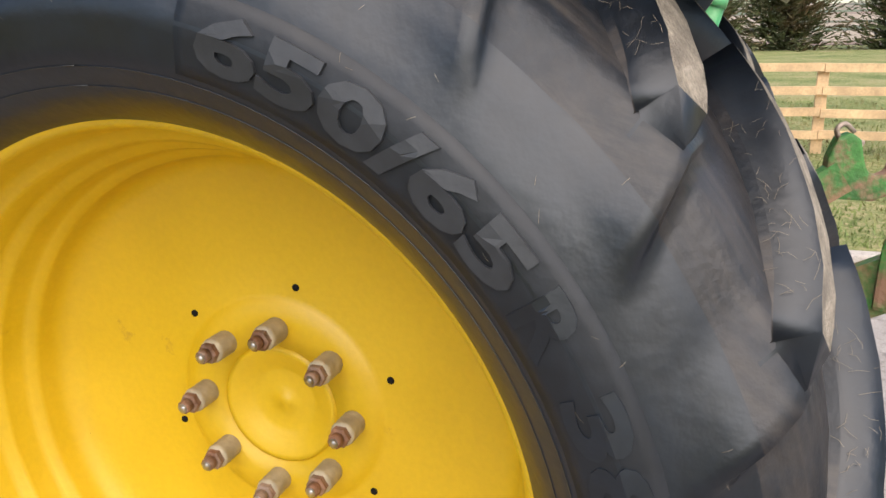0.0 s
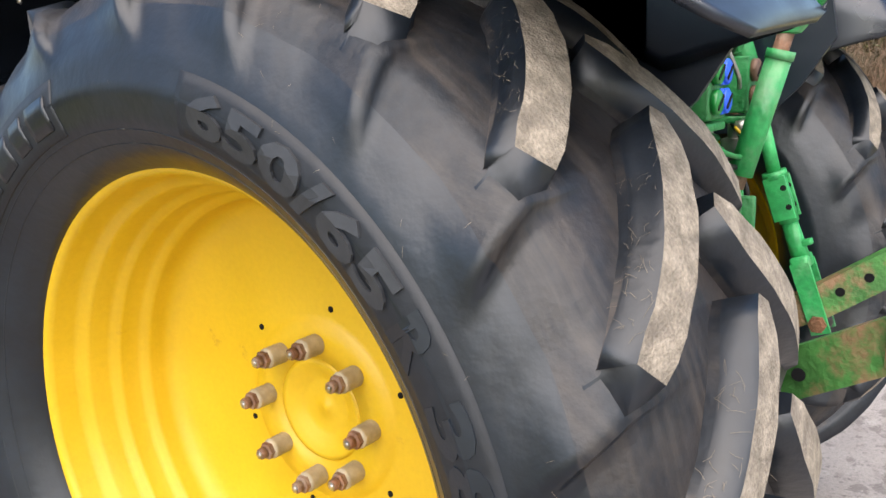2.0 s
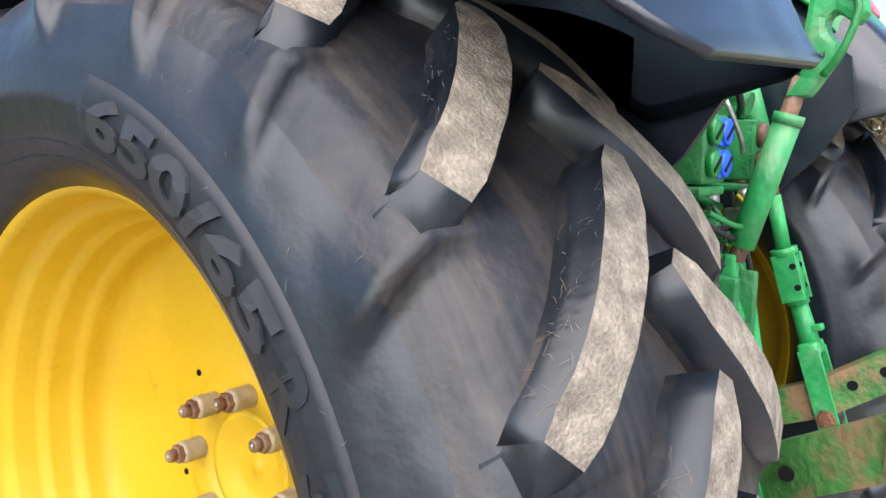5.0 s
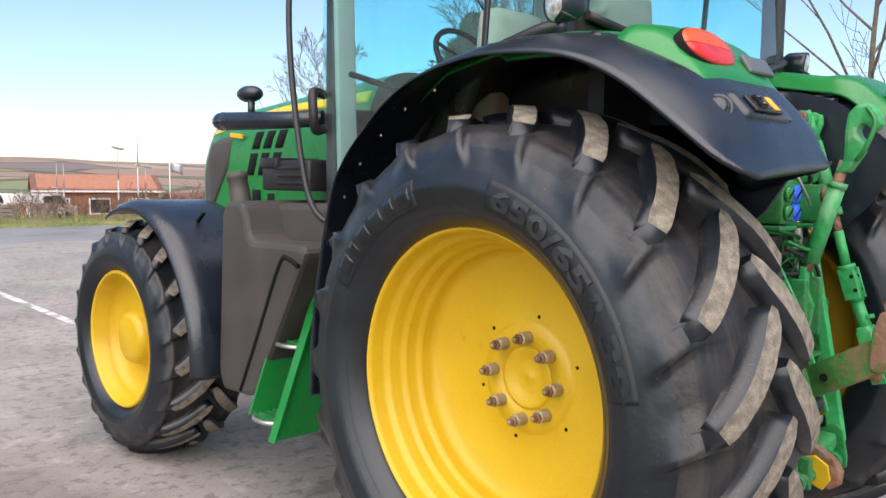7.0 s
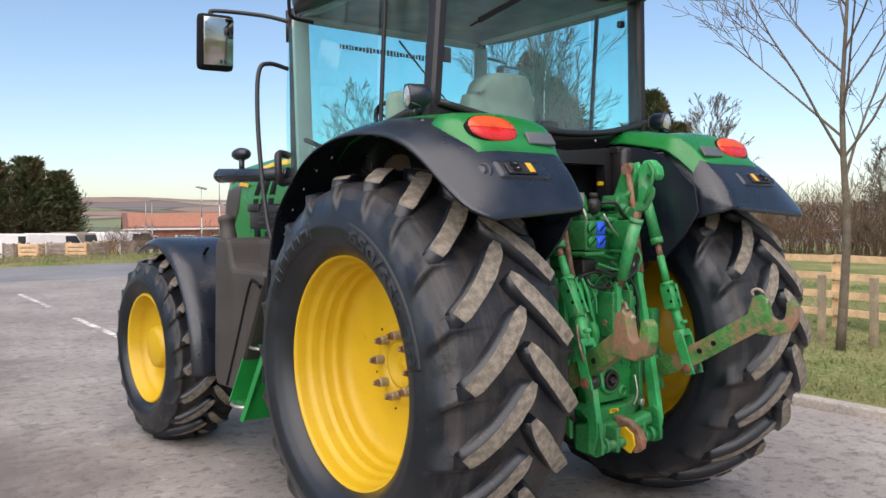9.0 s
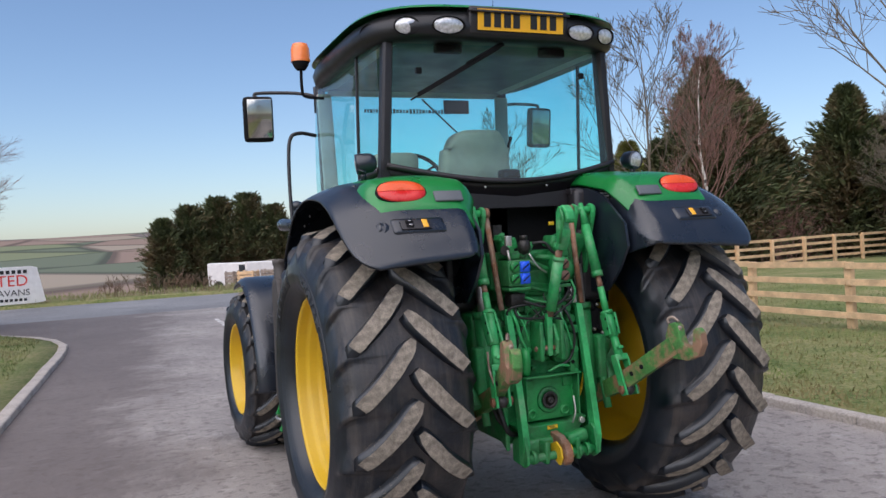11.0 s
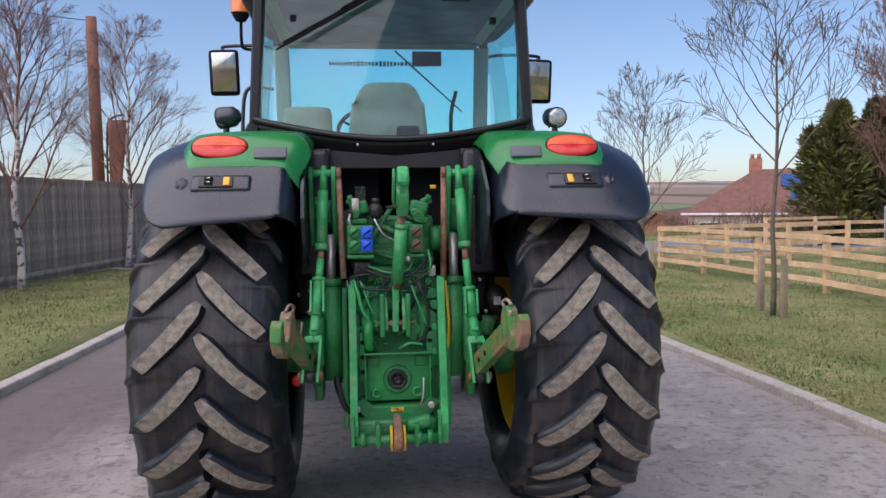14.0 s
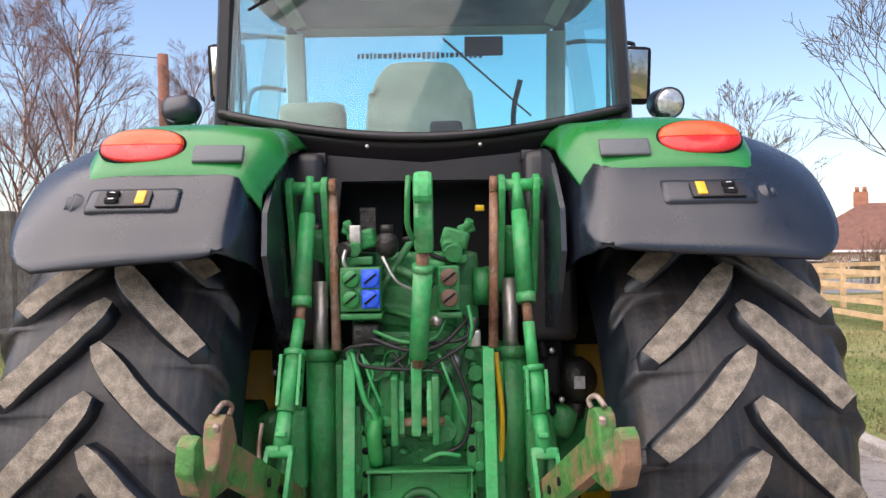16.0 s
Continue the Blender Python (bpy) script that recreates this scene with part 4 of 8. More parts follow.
# pull handles, grab rail, mirror arms
bm = bmesh.new()
tube(bm, bend([(CX - 0.74, 1.40, 2.40), (CX - 0.86, 1.39, 2.415), (CX - 0.93, 1.38, 2.36), (CX - 0.95, 1.36, 2.1), (CX - 0.955, 1.30, 1.75), (CX - 0.955, 1.22, 1.47), (CX - 0.95, 1.12, 1.36), (CX - 0.90, 1.05, 1.35)], 6), 0.013, 8)
part("grab_rail", bm, CABBLK, tractor, "black tubular grab rail by the steps")
for sx, mx, mz in ((-1, -1.125, 2.54), (1, 1.105, 2.49)):
    bm = bmesh.new()
    box(bm, (mx, 1.60, mz), (0.205, 0.075, 0.315), (6, 0, sx * 8), bev=0.03)
    mi_ = part("wing_mirror", bm, DARK, tractor, "black wing mirror on an arm")
    bm = bmesh.new()
    box(bm, (mx - sx * 0.004, 1.558, mz), (0.165, 0.006, 0.265), (6, 0, sx * 8), bev=0.002)
    part("mirror_glass", bm, MIRROR, mi_, "silvered mirror glass")
    bm = bmesh.new()
    tube(bm, bend([(CX + sx * 0.71, 1.40, mz + 0.13), (CX + sx * 0.85, 1.50, mz + 0.17), (mx, 1.62, mz + 0.185), (mx, 1.62, mz + 0.15)], 5), 0.012, 8)
    rod(bm, (CX + sx * 0.72, 1.42, mz + 0.02), (CX + sx * 0.72, 1.42, mz + 0.2), 0.018)
    part("mirror_arm", bm, CABBLK, mi_)
# rotating beacon on a bracket
bm = bmesh.new()
B = Vector((CX - 0.90, 1.05, 2.755))
tube(bm, bend([B + Vector((0.14, 0, -0.16)), B + Vector((0.02, 0, -0.15)), B + Vector((0, 0, -0.10)), B + Vector((0, 0, 0.04))], 4), 0.010, 8)
lathe(bm, [(0.0, 0.03), (0.03, 0.05), (0.05, 0.055), (0.05, 0)], B + Vector((0, 0, 0.02)), (0, 0, 1), 18)
be = part("beacon", bm, DARK, tractor, "amber rotating beacon on a black bracket")
bm = bmesh.new()
lathe(bm, [(0.07, 0.062), (0.15, 0.060), (0.185, 0.048), (0.20, 0.0)], B, (0, 0, 1), 20)
part("beacon_dome", bm, AMBER, be, "orange beacon dome")
# whip aerial
bm = bmesh.new()
rod(bm, (CX + 0.62, 1.35, 2.9), (CX + 0.70, 1.40, 3.75), 0.003, 0.0015, 6)
part("aerial", bm, DARK, tractor)
# inside: seat, side seat, wheel, consoles, monitor
bm = bmesh.new()
box(bm, (CX, 0.62, 1.70), (0.52, 0.52, 0.15), bev=0.05)
sheet(bm, lambda s, t: Vector((CX - 0.015 + (s - 0.5) * (0.52 - 0.14 * t - 0.05 * max(0, (t - 0.8) / 0.2) ** 2), 0.40 - 0.05 * math.cos((s - 0.5) * math.pi) - 0.10 * t + 0.006 * math.sin(t * 26 + 2 * s), 1.66 + 0.62 * t - 0.05 * max(0, abs(s - 0.5) * 2 - 0.6) ** 2 * (1 if t > 0.85 else 0) * 6)), 16, 18, thick=(0, 0.12, 0))
box(bm, (CX, 0.60, 1.50), (0.34, 0.36, 0.35), bev=0.03)
for sx in (-1, 1):
    box(bm, (CX + sx * 0.31, 0.55, 1.90), (0.08, 0.36, 0.07), bev=0.03)
part("driver_seat", bm, SEATM, cab, "grey cloth driver seat")
bm = bmesh.new()
box(bm, (CX - 0.47, 0.55, 1.96), (0.28, 0.12, 0.44), (6, 0, 0), bev=0.05)
box(bm, (CX - 0.47, 0.65, 1.68), (0.30, 0.30, 0.08), bev=0.03)
part("passenger_seat", bm, SEATM, cab)
bm = bmesh.new()
ringpts = [Vector((CX - 0.12 + 0.19 * math.cos(2 * math.pi * k / 24), 1.12 + 0.10 * math.sin(2 * math.pi * k / 24), 2.08 + 0.16 * math.sin(2 * math.pi * k / 24))) for k in range(25)]
tube(bm, ringpts, 0.014, 8)
rod(bm, (CX - 0.12, 1.12, 2.08), (CX - 0.10, 1.32, 1.6), 0.03)
for a in (0.5, 2.6, 4.7):
    rod(bm, (CX - 0.12, 1.12, 2.08), (CX - 0.12 + 0.19 * math.cos(a), 1.12 + 0.10 * math.sin(a), 2.08 + 0.16 * math.sin(a)), 0.009, None, 6)
part("steering_wheel", bm, DARK, cab)
bm = bmesh.new()
box(bm, (CX + 0.44, 0.70, 1.78), (0.22, 0.70, 0.18), bev=0.04)
box(bm, (CX + 0.50, 0.30, 1.88), (0.26, 0.20, 0.16), bev=0.03)
box(bm, (CX - 0.05, 1.35, 1.62), (0.36, 0.20, 0.42), bev=0.04)
box(bm, (CX + 0.08, 0.12, 1.98), (0.12, 0.08, 0.10), bev=0.02)
tube(bm, bend([(CX + 0.40, 0.8, 1.9), (CX + 0.39, 0.75, 2.15), (CX + 0.42, 0.72, 2.3)], 4), 0.012, 6)
tube(bm, [(CX - 0.70, 0.45, 1.72), (CX - 0.71, 0.9, 1.88), (CX - 0.71, 1.25, 1.98)], 0.014, 6)
pieces("console", bm, DARK, cab)
bm = bmesh.new()
box(bm, (CX + 0.30, 1.33, 2.60), (0.20, 0.02, 0.10), bev=0.01)
for dx, z in ((-0.5, 2.56), (0.52, 2.56)):
    box(bm, (CX + dx, 0.0, z), (0.035, 0.03, 0.035), bev=0.006)
for dx in (-0.32, 0.33):
    box(bm, (CX + dx, 0.0, 2.685), (0.16, 0.05, 0.05), bev=0.015)
pieces("interior_mirror", bm, DARK, cab)
# line of writing across the windscreen, as plain bars
bm = bmesh.new()
x = -0.396
rng = random.Random(3)
while x < 0.27:
    w = rng.uniform(0.010, 0.022)
    box(bm, (x + w / 2, 1.452, 2.585), (w, 0.002, 0.026 if rng.random() < 0.7 else 0.036))
    x += w + 0.008
pieces("windscreen_bar", bm, INK, cab, "plain dark bars across the windscreen")

# ---- bonnet, tank, steps, front mudguards ----
def hood(s, t):
    """s: rear to front, t: left to right over the top."""
    y = 1.50 + 2.0 * s
    a = math.pi * (t - 0.5)
    w = 0.43 - 0.04 * s - 0.10 * max(0, s - 0.85) / 0.15
    top = 2.07 - 0.13 * s - 0.14 * max(0, (s - 0.80) / 0.20) ** 2
    side = math.copysign(min(1, abs(math.sin(a)) ** 0.55 * 1.02), a)
    z = 1.20 + (top - 1.20) * (max(0, math.cos(a)) ** 0.35)
    return Vector((CX + w * side, y, z))


def hood_x(y, z):
    """Half the bonnet's width at a place along it and a height."""
    s = (y - 1.5) / 2
    w = 0.43 - 0.04 * s - 0.10 * max(0, s - 0.85) / 0.15
    top = 2.07 - 0.13 * s - 0.14 * max(0, (s - 0.80) / 0.20) ** 2
    c = min(1, max(0, (z - 1.20) / (top - 1.20))) ** (1 / 0.35)
    return w * min(1, math.sqrt(max(0, 1 - c * c)) ** 0.55 * 1.02)


bm = bmesh.new()
sheet(bm, hood, 24, 28)
part("bonnet", bm, GREEN, tractor, "green engine bonnet with yellow stripe")
bm = bmesh.new()
for sx in (-1, 1):
    def stripe(s, t):
        y = 1.54 + 1.68 * s
        z = 1.900 - 0.105 * max(0, (y - 2.4) / 0.82) ** 1.3 + (0.062 - 0.035 * s) * t
        return Vector((CX + sx * (hood_x(y, z) + 0.004), y, z))
    sheet(bm, stripe, 24, 3, thick=(-sx * 0.01, 0, 0))
pieces("bonnet_stripe", bm, mat("yellow_stripe_paint", (0.78, 0.50, 0.01), 0.35, var=0.04, coat=0.2), tractor, "yellow stripe along the bonnet")
bm = bmesh.new()
for sx in (-1, 1):
    def mesh_panel(s, t):
        z = 1.30 + 0.49 * t
        back = 3.20 - 0.25 * min(1, t / 0.61) - 0.04 * max(0, (t - 0.61) / 0.39)
        front = 3.42 - 0.20 * max(0, (t - 0.55) / 0.45) ** 1.2
        y = back + (front - back) * s
        return Vector((CX + sx * (hood_x(y, z) + 0.005), y, z - 0.03 * s * t))
    sheet(bm, mesh_panel, 8, 12, thick=(-sx * 0.012, 0, 0))
pieces("grille", bm, GREYP, tractor, "dark grey side grille")
bm = bmesh.new()
for sx in (-1, 1):
    for k in range(3):
        for z0, z1 in ((1.545, 1.675), (1.700, 1.800)):
            def slit(s, t):
                z = z0 + (z1 - z0) * t
                y = 2.63 - 0.135 * k - 0.42 * (z - 1.545) + 0.085 * s
                return Vector((CX + sx * (hood_x(y, z) + 0.003), y, z))
            sheet(bm, slit, 2, 3, thick=(-sx * 0.012, 0, 0))
pieces("bonnet_vent", bm, DARK, tractor)
bm = bmesh.new()
for sx in (-1, 1):
    for k in range(4):
        sheet(bm, lambda s, t: Vector((CX + sx * (0.425 - 0.015 * k * 0.5), 2.55 - 0.16 * k + 0.07 * s, 1.30 + (0.16 - 0.02 * k) * t)), 1, 3, thick=(-sx * 0.02, 0, 0))
pieces("lower_vent", bm, DARK, tractor)
bm = bmesh.new()
box(bm, (CX - 0.414, 2.82, 1.785), (0.010, 0.15, 0.026), (6, 0, 0))
part("model_bar", bm, REFLY, tractor)
bm = bmesh.new()
box(bm, (CX, 2.2, 0.95), (0.50, 2.3, 0.5), bev=0.05)
box(bm, (CX, FY, 0.66), (1.5, 0.22, 0.22), bev=0.05)
box(bm, (CX, 1.0, 0.85), (0.50, 1.4, 0.45), bev=0.04)
part("chassis", bm, GREEND, tractor, "green engine block and front axle")
bm = bmesh.new()
box(bm, (CX - 0.62, 1.70, 1.54), (0.30, 0.42, 0.145), bev=0.012)
box(bm, (CX - 0.655, 1.83, 1.60), (0.26, 0.16, 0.05), bev=0.008)
for k in range(3):
    box(bm, (CX - 0.772, 1.64, 1.505 + 0.035 * k), (0.012, 0.24, 0.014), bev=0.003)
part("battery_box", bm, CABBLK, tractor)
# fuel tank with filler neck and a recess by the steps
bm = bmesh.new()
slab(bm, [(1.62, 0.53), (1.84, 0.52), (1.88, 0.60), (1.83, 1.36), (1.78, 1.42), (1.665, 1.42), (1.63, 1.39), (1.59, 1.27), (1.55, 1.245), (1.16, 1.25), (1.13, 1.22), (1.15, 1.18), (1.55, 0.55)], "x", CX - 1.03, CX - 0.50, bev=0.025)
slab(bm, [(1.66, 1.20), (1.66, 1.41), (1.10, 1.42), (1.02, 1.36), (1.02, 1.10), (1.20, 1.02)], "x", CX - 0.84, CX - 0.50, bev=0.03)
tank = part("fuel_tank", bm, GREYP, tractor, "grey-brown moulded plastic fuel tank")
bm = bmesh.new()
lathe(bm, [(-0.03, 0.05), (0.06, 0.048), (0.115, 0.044), (0.12, 0.050), (0.15, 0.050), (0.155, 0.0)], (CX - 0.97, 1.75, 1.40), (0, 0.30, 1), 18)
part("filler_neck", bm, GREYP, tank, "grey-brown filler neck with cap")
bm = bmesh.new()
tube(bm, bend([(CX - 1.032, 1.17, 1.165), (CX - 1.029, 1.25, 1.19), (CX - 1.029, 1.32, 1.16), (CX - 1.029, 1.50, 0.84), (CX - 1.029, 1.665, 0.55)], 4), 0.011, 6)
part("tank_trim", bm, DARK, tank)
# steps between two folded plates that lean in towards the door
bm = bmesh.new()
slab(bm, [(CX - 1.115, 0.50), (CX - 1.10, 0.53), (CX - 0.86, 1.20), (CX - 0.68, 1.20), (CX - 0.74, 0.48)], "y", 1.44, 1.452, bev=0.003)
st_ = part("step_frame", bm, GREEN, tractor, "green folded-plate access steps")
bm = bmesh.new()
slab(bm, [(CX - 1.125, 0.43), (CX - 1.10, 0.50), (CX - 0.83, 1.20), (CX - 0.68, 1.20), (CX - 0.86, 0.47), (CX - 0.90, 0.43)], "y", 1.235, 1.249, bev=0.003)
slab(bm, [(CX - 1.125, 0.43), (CX - 1.118, 0.43), (CX - 0.835, 1.18), (CX - 0.845, 1.18)], "y", 1.215, 1.265)
part("step_plate", bm, GREEN, st_)
for x, z in ((-1.10, 0.49), (-0.985, 0.80), (-0.875, 1.10)):
    bm = bmesh.new()
    box(bm, (CX + x + 0.12, 1.345, z), (0.22, 0.185, 0.012), bev=0.003)
    for k in range(6):
        box(bm, (CX + x + 0.03 + 0.035 * k, 1.345, z + 0.012), (0.010, 0.17, 0.014))
    td = part("step_tread", bm, GREEND, st_, "dirty green grip step tread")
    bm = bmesh.new()
    tube(bm, bend([(CX + x + 0.03, 1.255, z + 0.004), (CX + x - 0.015, 1.30, z + 0.006), (CX + x - 0.018, 1.39, z + 0.006), (CX + x + 0.02, 1.44, z + 0.004)], 5), 0.010, 6)
    part("tread_edge", bm, STEEL, td, "bright worn tread edge")
# black rail with lamp ahead of the door
bm = bmesh.new()
tube(bm, bend([(CX - 0.72, 1.44, 1.80), (CX - 0.80, 1.60, 1.795), (CX - 0.85, 1.85, 1.80), (CX - 0.86, 2.12, 1.81)], 5), 0.036, 12, r1=0.046)
ball(bm, (CX - 0.86, 2.13, 1.81), (0.047, 0.08, 0.047))
ball(bm, (CX - 0.775, 2.01, 1.945), (0.055, 0.095, 0.042))
rod(bm, (CX - 0.79, 1.97, 1.82), (CX - 0.785, 1.98, 1.93), 0.018)
part("lamp_rail", bm, BLACK, tractor, "black padded rail with a round lamp")
bm = bmesh.new()
tube(bm, bend([(CX - 0.73, 1.42, 1.90), (CX - 0.79, 1.41, 1.91), (CX - 0.815, 1.39, 1.88), (CX - 0.815, 1.38, 1.78), (CX - 0.79, 1.40, 1.74), (CX - 0.73, 1.42, 1.75)], 4), 0.022, 8)
part("door_hinge", bm, CABBLK, tractor)
# front mudguards
for sx in (-1, 1):
    def fg(s, t):
        th = radians(-24 + 118 * s)
        r = 0.765 + 0.02 * s - 0.035 * max(0, 1 - min(t, 1 - t) / 0.14) ** 2
        d = 1.15 - 0.50 * t
        return Vector((CX + sx * d, FY - 0.02 - r * math.sin(th), FZ + r * math.cos(th)))
    bm = bmesh.new()
    sheet(bm, fg, 26, 14, thick=(0, 0.006, -0.02))
    fgo = part("front_mudguard", bm, BLACK, tractor, "black plastic front mudguard")
    bm = bmesh.new()
    box(bm, (CX + sx * 0.93, FY - 0.42, FZ + 0.668), (0.02, 0.16, 0.012), (-32, 0, 0), bev=0.004)
    for k in range(3):
        box(bm, (CX + sx * 0.91, FY - 0.49 - 0.02 * k, FZ + 0.61 - 0.02 * k), (0.12, 0.004, 0.004), (-38, 0, 0))
    rod(bm, (CX + sx * 0.6, FY - 0.1, FZ + 0.1), (CX + sx * 0.7, FY - 0.35, FZ + 0.66), 0.02)
    part("mudguard_bracket", bm, DARK, fgo)

# ---- rear linkage and transmission ----
def X(d):
    return AX - 0.033 + d


bm = bmesh.new()
slab(bm, [(X(-0.21), 0.56), (X(0.21), 0.56), (X(0.23), 0.80), (X(0.22), 1.24), (X(0.15), 1.32), (X(-0.15), 1.32), (X(-0.22), 1.24), (X(-0.23), 0.80)], "y", -0.33, 0.35, bev=0.02)
housing = part("transmission_housing", bm, GREEND, tractor, "dusty green cast transmission housing")
bm = bmesh.new()
box(bm, (X(0), -0.10, 1.38), (0.40, 0.42, 0.16), bev=0.03)
part("lift_cover", bm, GREEND, tractor)
for sx in (-1, 1):
    bm = bmesh.new()
    lathe(bm, [(0, 0.19), (0.06, 0.19), (0.10, 0.14), (0.34, 0.12), (0.36, 0.17), (0.42, 0.17)], (X(sx * 0.20), 0, ZR), (sx, 0, 0), 24)
    part("axle_housing", bm, GREEND, tractor)
    bm = bmesh.new()
    box(bm, (X(sx * 0.30), -0.16, 1.02), (0.10, 0.24, 0.46), bev=0.02)
    part("side_casting", bm, GREEND, tractor)
# ribs, bosses, bolts and cast details on the rear face
rng = random.Random(11)
bm = bmesh.new()
for k in range(44):
    x, z = rng.uniform(-0.19, 0.19), rng.uniform(0.92, 1.30)
    box(bm, (X(x), -0.335, z), (rng.uniform(0.02, 0.06), rng.uniform(0.03, 0.08), rng.uniform(0.02, 0.06)), (0, rng.choice((0, 0, 25, -25)), 0), bev=0.008)
for k in range(14):
    x, z = rng.uniform(-0.2, 0.2), rng.uniform(0.95, 1.3)
    rod(bm, (X(x), -0.30, z), (X(x), -0.37 - rng.uniform(0, 0.05), z), rng.uniform(0.014, 0.034), None, 12)
for sx in (-1, 1):
    tube(bm, bend([(X(sx * 0.13), -0.36, 1.12), (X(sx * 0.135), -0.39, 1.06), (X(sx * 0.13), -0.38, 0.97)], 4), 0.028, 10)
    box(bm, (X(sx * 0.185), -0.37, 0.97), (0.05, 0.05, 0.26), bev=0.012)
    box(bm, (X(sx * 0.06), -0.42, 1.10), (0.022, 0.14, 0.20), bev=0.006)
    box(bm, (X(sx * 0.09), -0.375, 1.12), (0.05, 0.03, 0.22), bev=0.012)
pieces("casting_detail", bm, GREEND, housing, "green cast ribs and bosses")
for x, z in ((-0.19, 1.03), (-0.19, 0.91), (0.19, 1.03), (0.19, 0.91), (-0.09, 1.20), (0.09, 1.20), (-0.09, 1.05), (0.09, 1.05), (-0.185, 0.66), (0.165, 0.67), (-0.185, 0.585), (0.165, 0.59)):
    bm = bmesh.new()
    lathe(bm, [(0, 0), (0, 0.017), (0.014, 0.017), (0.016, 0.014), (0.016, 0)], (X(x), -0.385 if z > 0.8 else -0.455, z), (0, -1, 0), 8, smooth=False)
    part("bolt_head", bm, GREENL if z > 0.8 else STEEL, housing)
# power take-off well: shield, dark plate, shaft
bm = bmesh.new()
for sx in (-1, 1):
    box(bm, (X(0.010 + sx * 0.152), -0.418, 0.805), (0.007, 0.075, 0.215), bev=0.002)
box(bm, (X(0.010), -0.425, 0.914), (0.316, 0.10, 0.008), (-8, 0, 0), bev=0.002)
slab(bm, [(X(-0.15), 0.70), (X(-0.11), 0.665), (X(0.12), 0.665), (X(0.16), 0.70), (X(0.22), 0.68), (X(0.15), 0.60), (X(0.10), 0.575), (X(-0.10), 0.575), (X(-0.14), 0.60), (X(-0.21), 0.68)], "y", -0.43, -0.33, bev=0.008)
part("shaft_shield", bm, GREEND, housing, "green folded shield")
bm = bmesh.new()
box(bm, (X(0.010), -0.372, 0.795), (0.30, 0.05, 0.225), bev=0.004)
for dx, dz in ((-0.105, 0.085), (0.125, 0.085)):
    box(bm, (X(dx), -0.400, 0.785 + dz), (0.055, 0.01, 0.045), bev=0.003)
for dx in (-0.09, 0.105):
    lathe(bm, [(0, 0.03), (0.012, 0.026), (0.012, 0.014), (0, 0.014)], (X(dx), -0.397, 0.72), (0, -1, 0), 14)
part("well_plate", bm, GREEN2, housing, "flat green plate round the shaft")
bm = bmesh.new()
lathe(bm, [(0, 0.040), (0.012, 0.040), (0.014, 0.062), (0.006, 0.068), (0, 0.068)], (X(0.009), -0.398, 0.785), (0, -1, 0), 28, close=True)
part("shaft_collar", bm, GREEND, housing)
bm = bmesh.new()
lathe(bm, [(0, 0), (0, 0.040), (0.004, 0.038), (0.004, 0.018), (0.03, 0.017), (0.034, 0.013), (0.030, 0.006), (0.024, 0.0)], (X(0.009), -0.396, 0.785), (0, -1, 0), 14, smooth=False)
part("drive_shaft", bm, [PTOD], housing, "greasy splined power take-off shaft")
bm = bmesh.new()
lathe(bm, [(0, 0.046), (0.004, 0.044), (0.003, 0.028), (0, 0.028)], (X(0.009), -0.418, 0.785), (0, -1, 0), 24, close=True)
part("shaft_seal", bm, PTOD, housing)
# side rails of the hitch frame, leaning back towards the ground
for sx in (-1, 1):
    e = 0.022 if sx > 0 else 0.0
    bm = bmesh.new()
    slab(bm, [(-0.405, 1.272), (-0.375, 1.272), (-0.43, 0.97), (-0.475, 0.62), (-0.475, 0.50), (-0.515, 0.50), (-0.535, 0.60), (-0.50, 0.80)], "x", X(sx * 0.198 + e - 0.018), X(sx * 0.198 + e + 0.018), bev=0.005)
    part("hitch_rail", bm, GREENL, housing, "light green upright hitch rail")
    bm = bmesh.new()
    slab(bm, [(-0.40, 0.55), (-0.36, 1.22), (-0.16, 1.24), (-0.16, 0.70)], "x", X(sx * 0.235 + e - 0.012), X(sx * 0.235 + e + 0.012), bev=0.006)
    part("hitch_side_plate", bm, GREEND, housing)
    # strip with a row of bolt holes beside the shield
    bm = bmesh.new()
    box(bm, (X(sx * 0.160 + 0.006), -0.385, 0.91), (0.030, 0.03, 0.26), bev=0.004)
    part("bolt_strip", bm, GREEN2, housing)
    bm = bmesh.new()
    # raised black discs paint the shaded insides of the bolt holes
    for z in (0.825, 0.895, 0.965, 1.02):
        lathe(bm, [(0, 0), (0, 0.011), (0.004, 0.011), (0.004, 0)], (X(sx * 0.160 + 0.006), -0.3985, z), (0, -1, 0), 10)
    pieces("bolt_hole", bm, DARK, housing)
# pick-up hitch at the bottom
bm = bmesh.new()
rod(bm, (X(-0.215), -0.52, 0.530), (X(0.205), -0.52, 0.530), 0.022, None, 14)
for dx in (-0.09, 0.09):
    box(bm, (X(dx), -0.50, 0.55), (0.024, 0.09, 0.11), bev=0.008)
for dx in (-0.205, 0.195):
    slab(bm, [(-0.40, 0.50), (-0.52, 0.49), (-0.555, 0.51), (-0.555, 0.55), (-0.535, 0.64), (-0.51, 0.66), (-0.40, 0.60)], "x", X(dx - 0.008), X(dx + 0.008), bev=0.004)
for dx in (-0.16, 0.10, 0.15):
    rod(bm, (X(dx - 0.012), -0.52, 0.535), (X(dx + 0.012), -0.52, 0.535), 0.034, None, 16)
box(bm, (X(0), -0.42, 0.55), (0.38, 0.12, 0.12), bev=0.02)
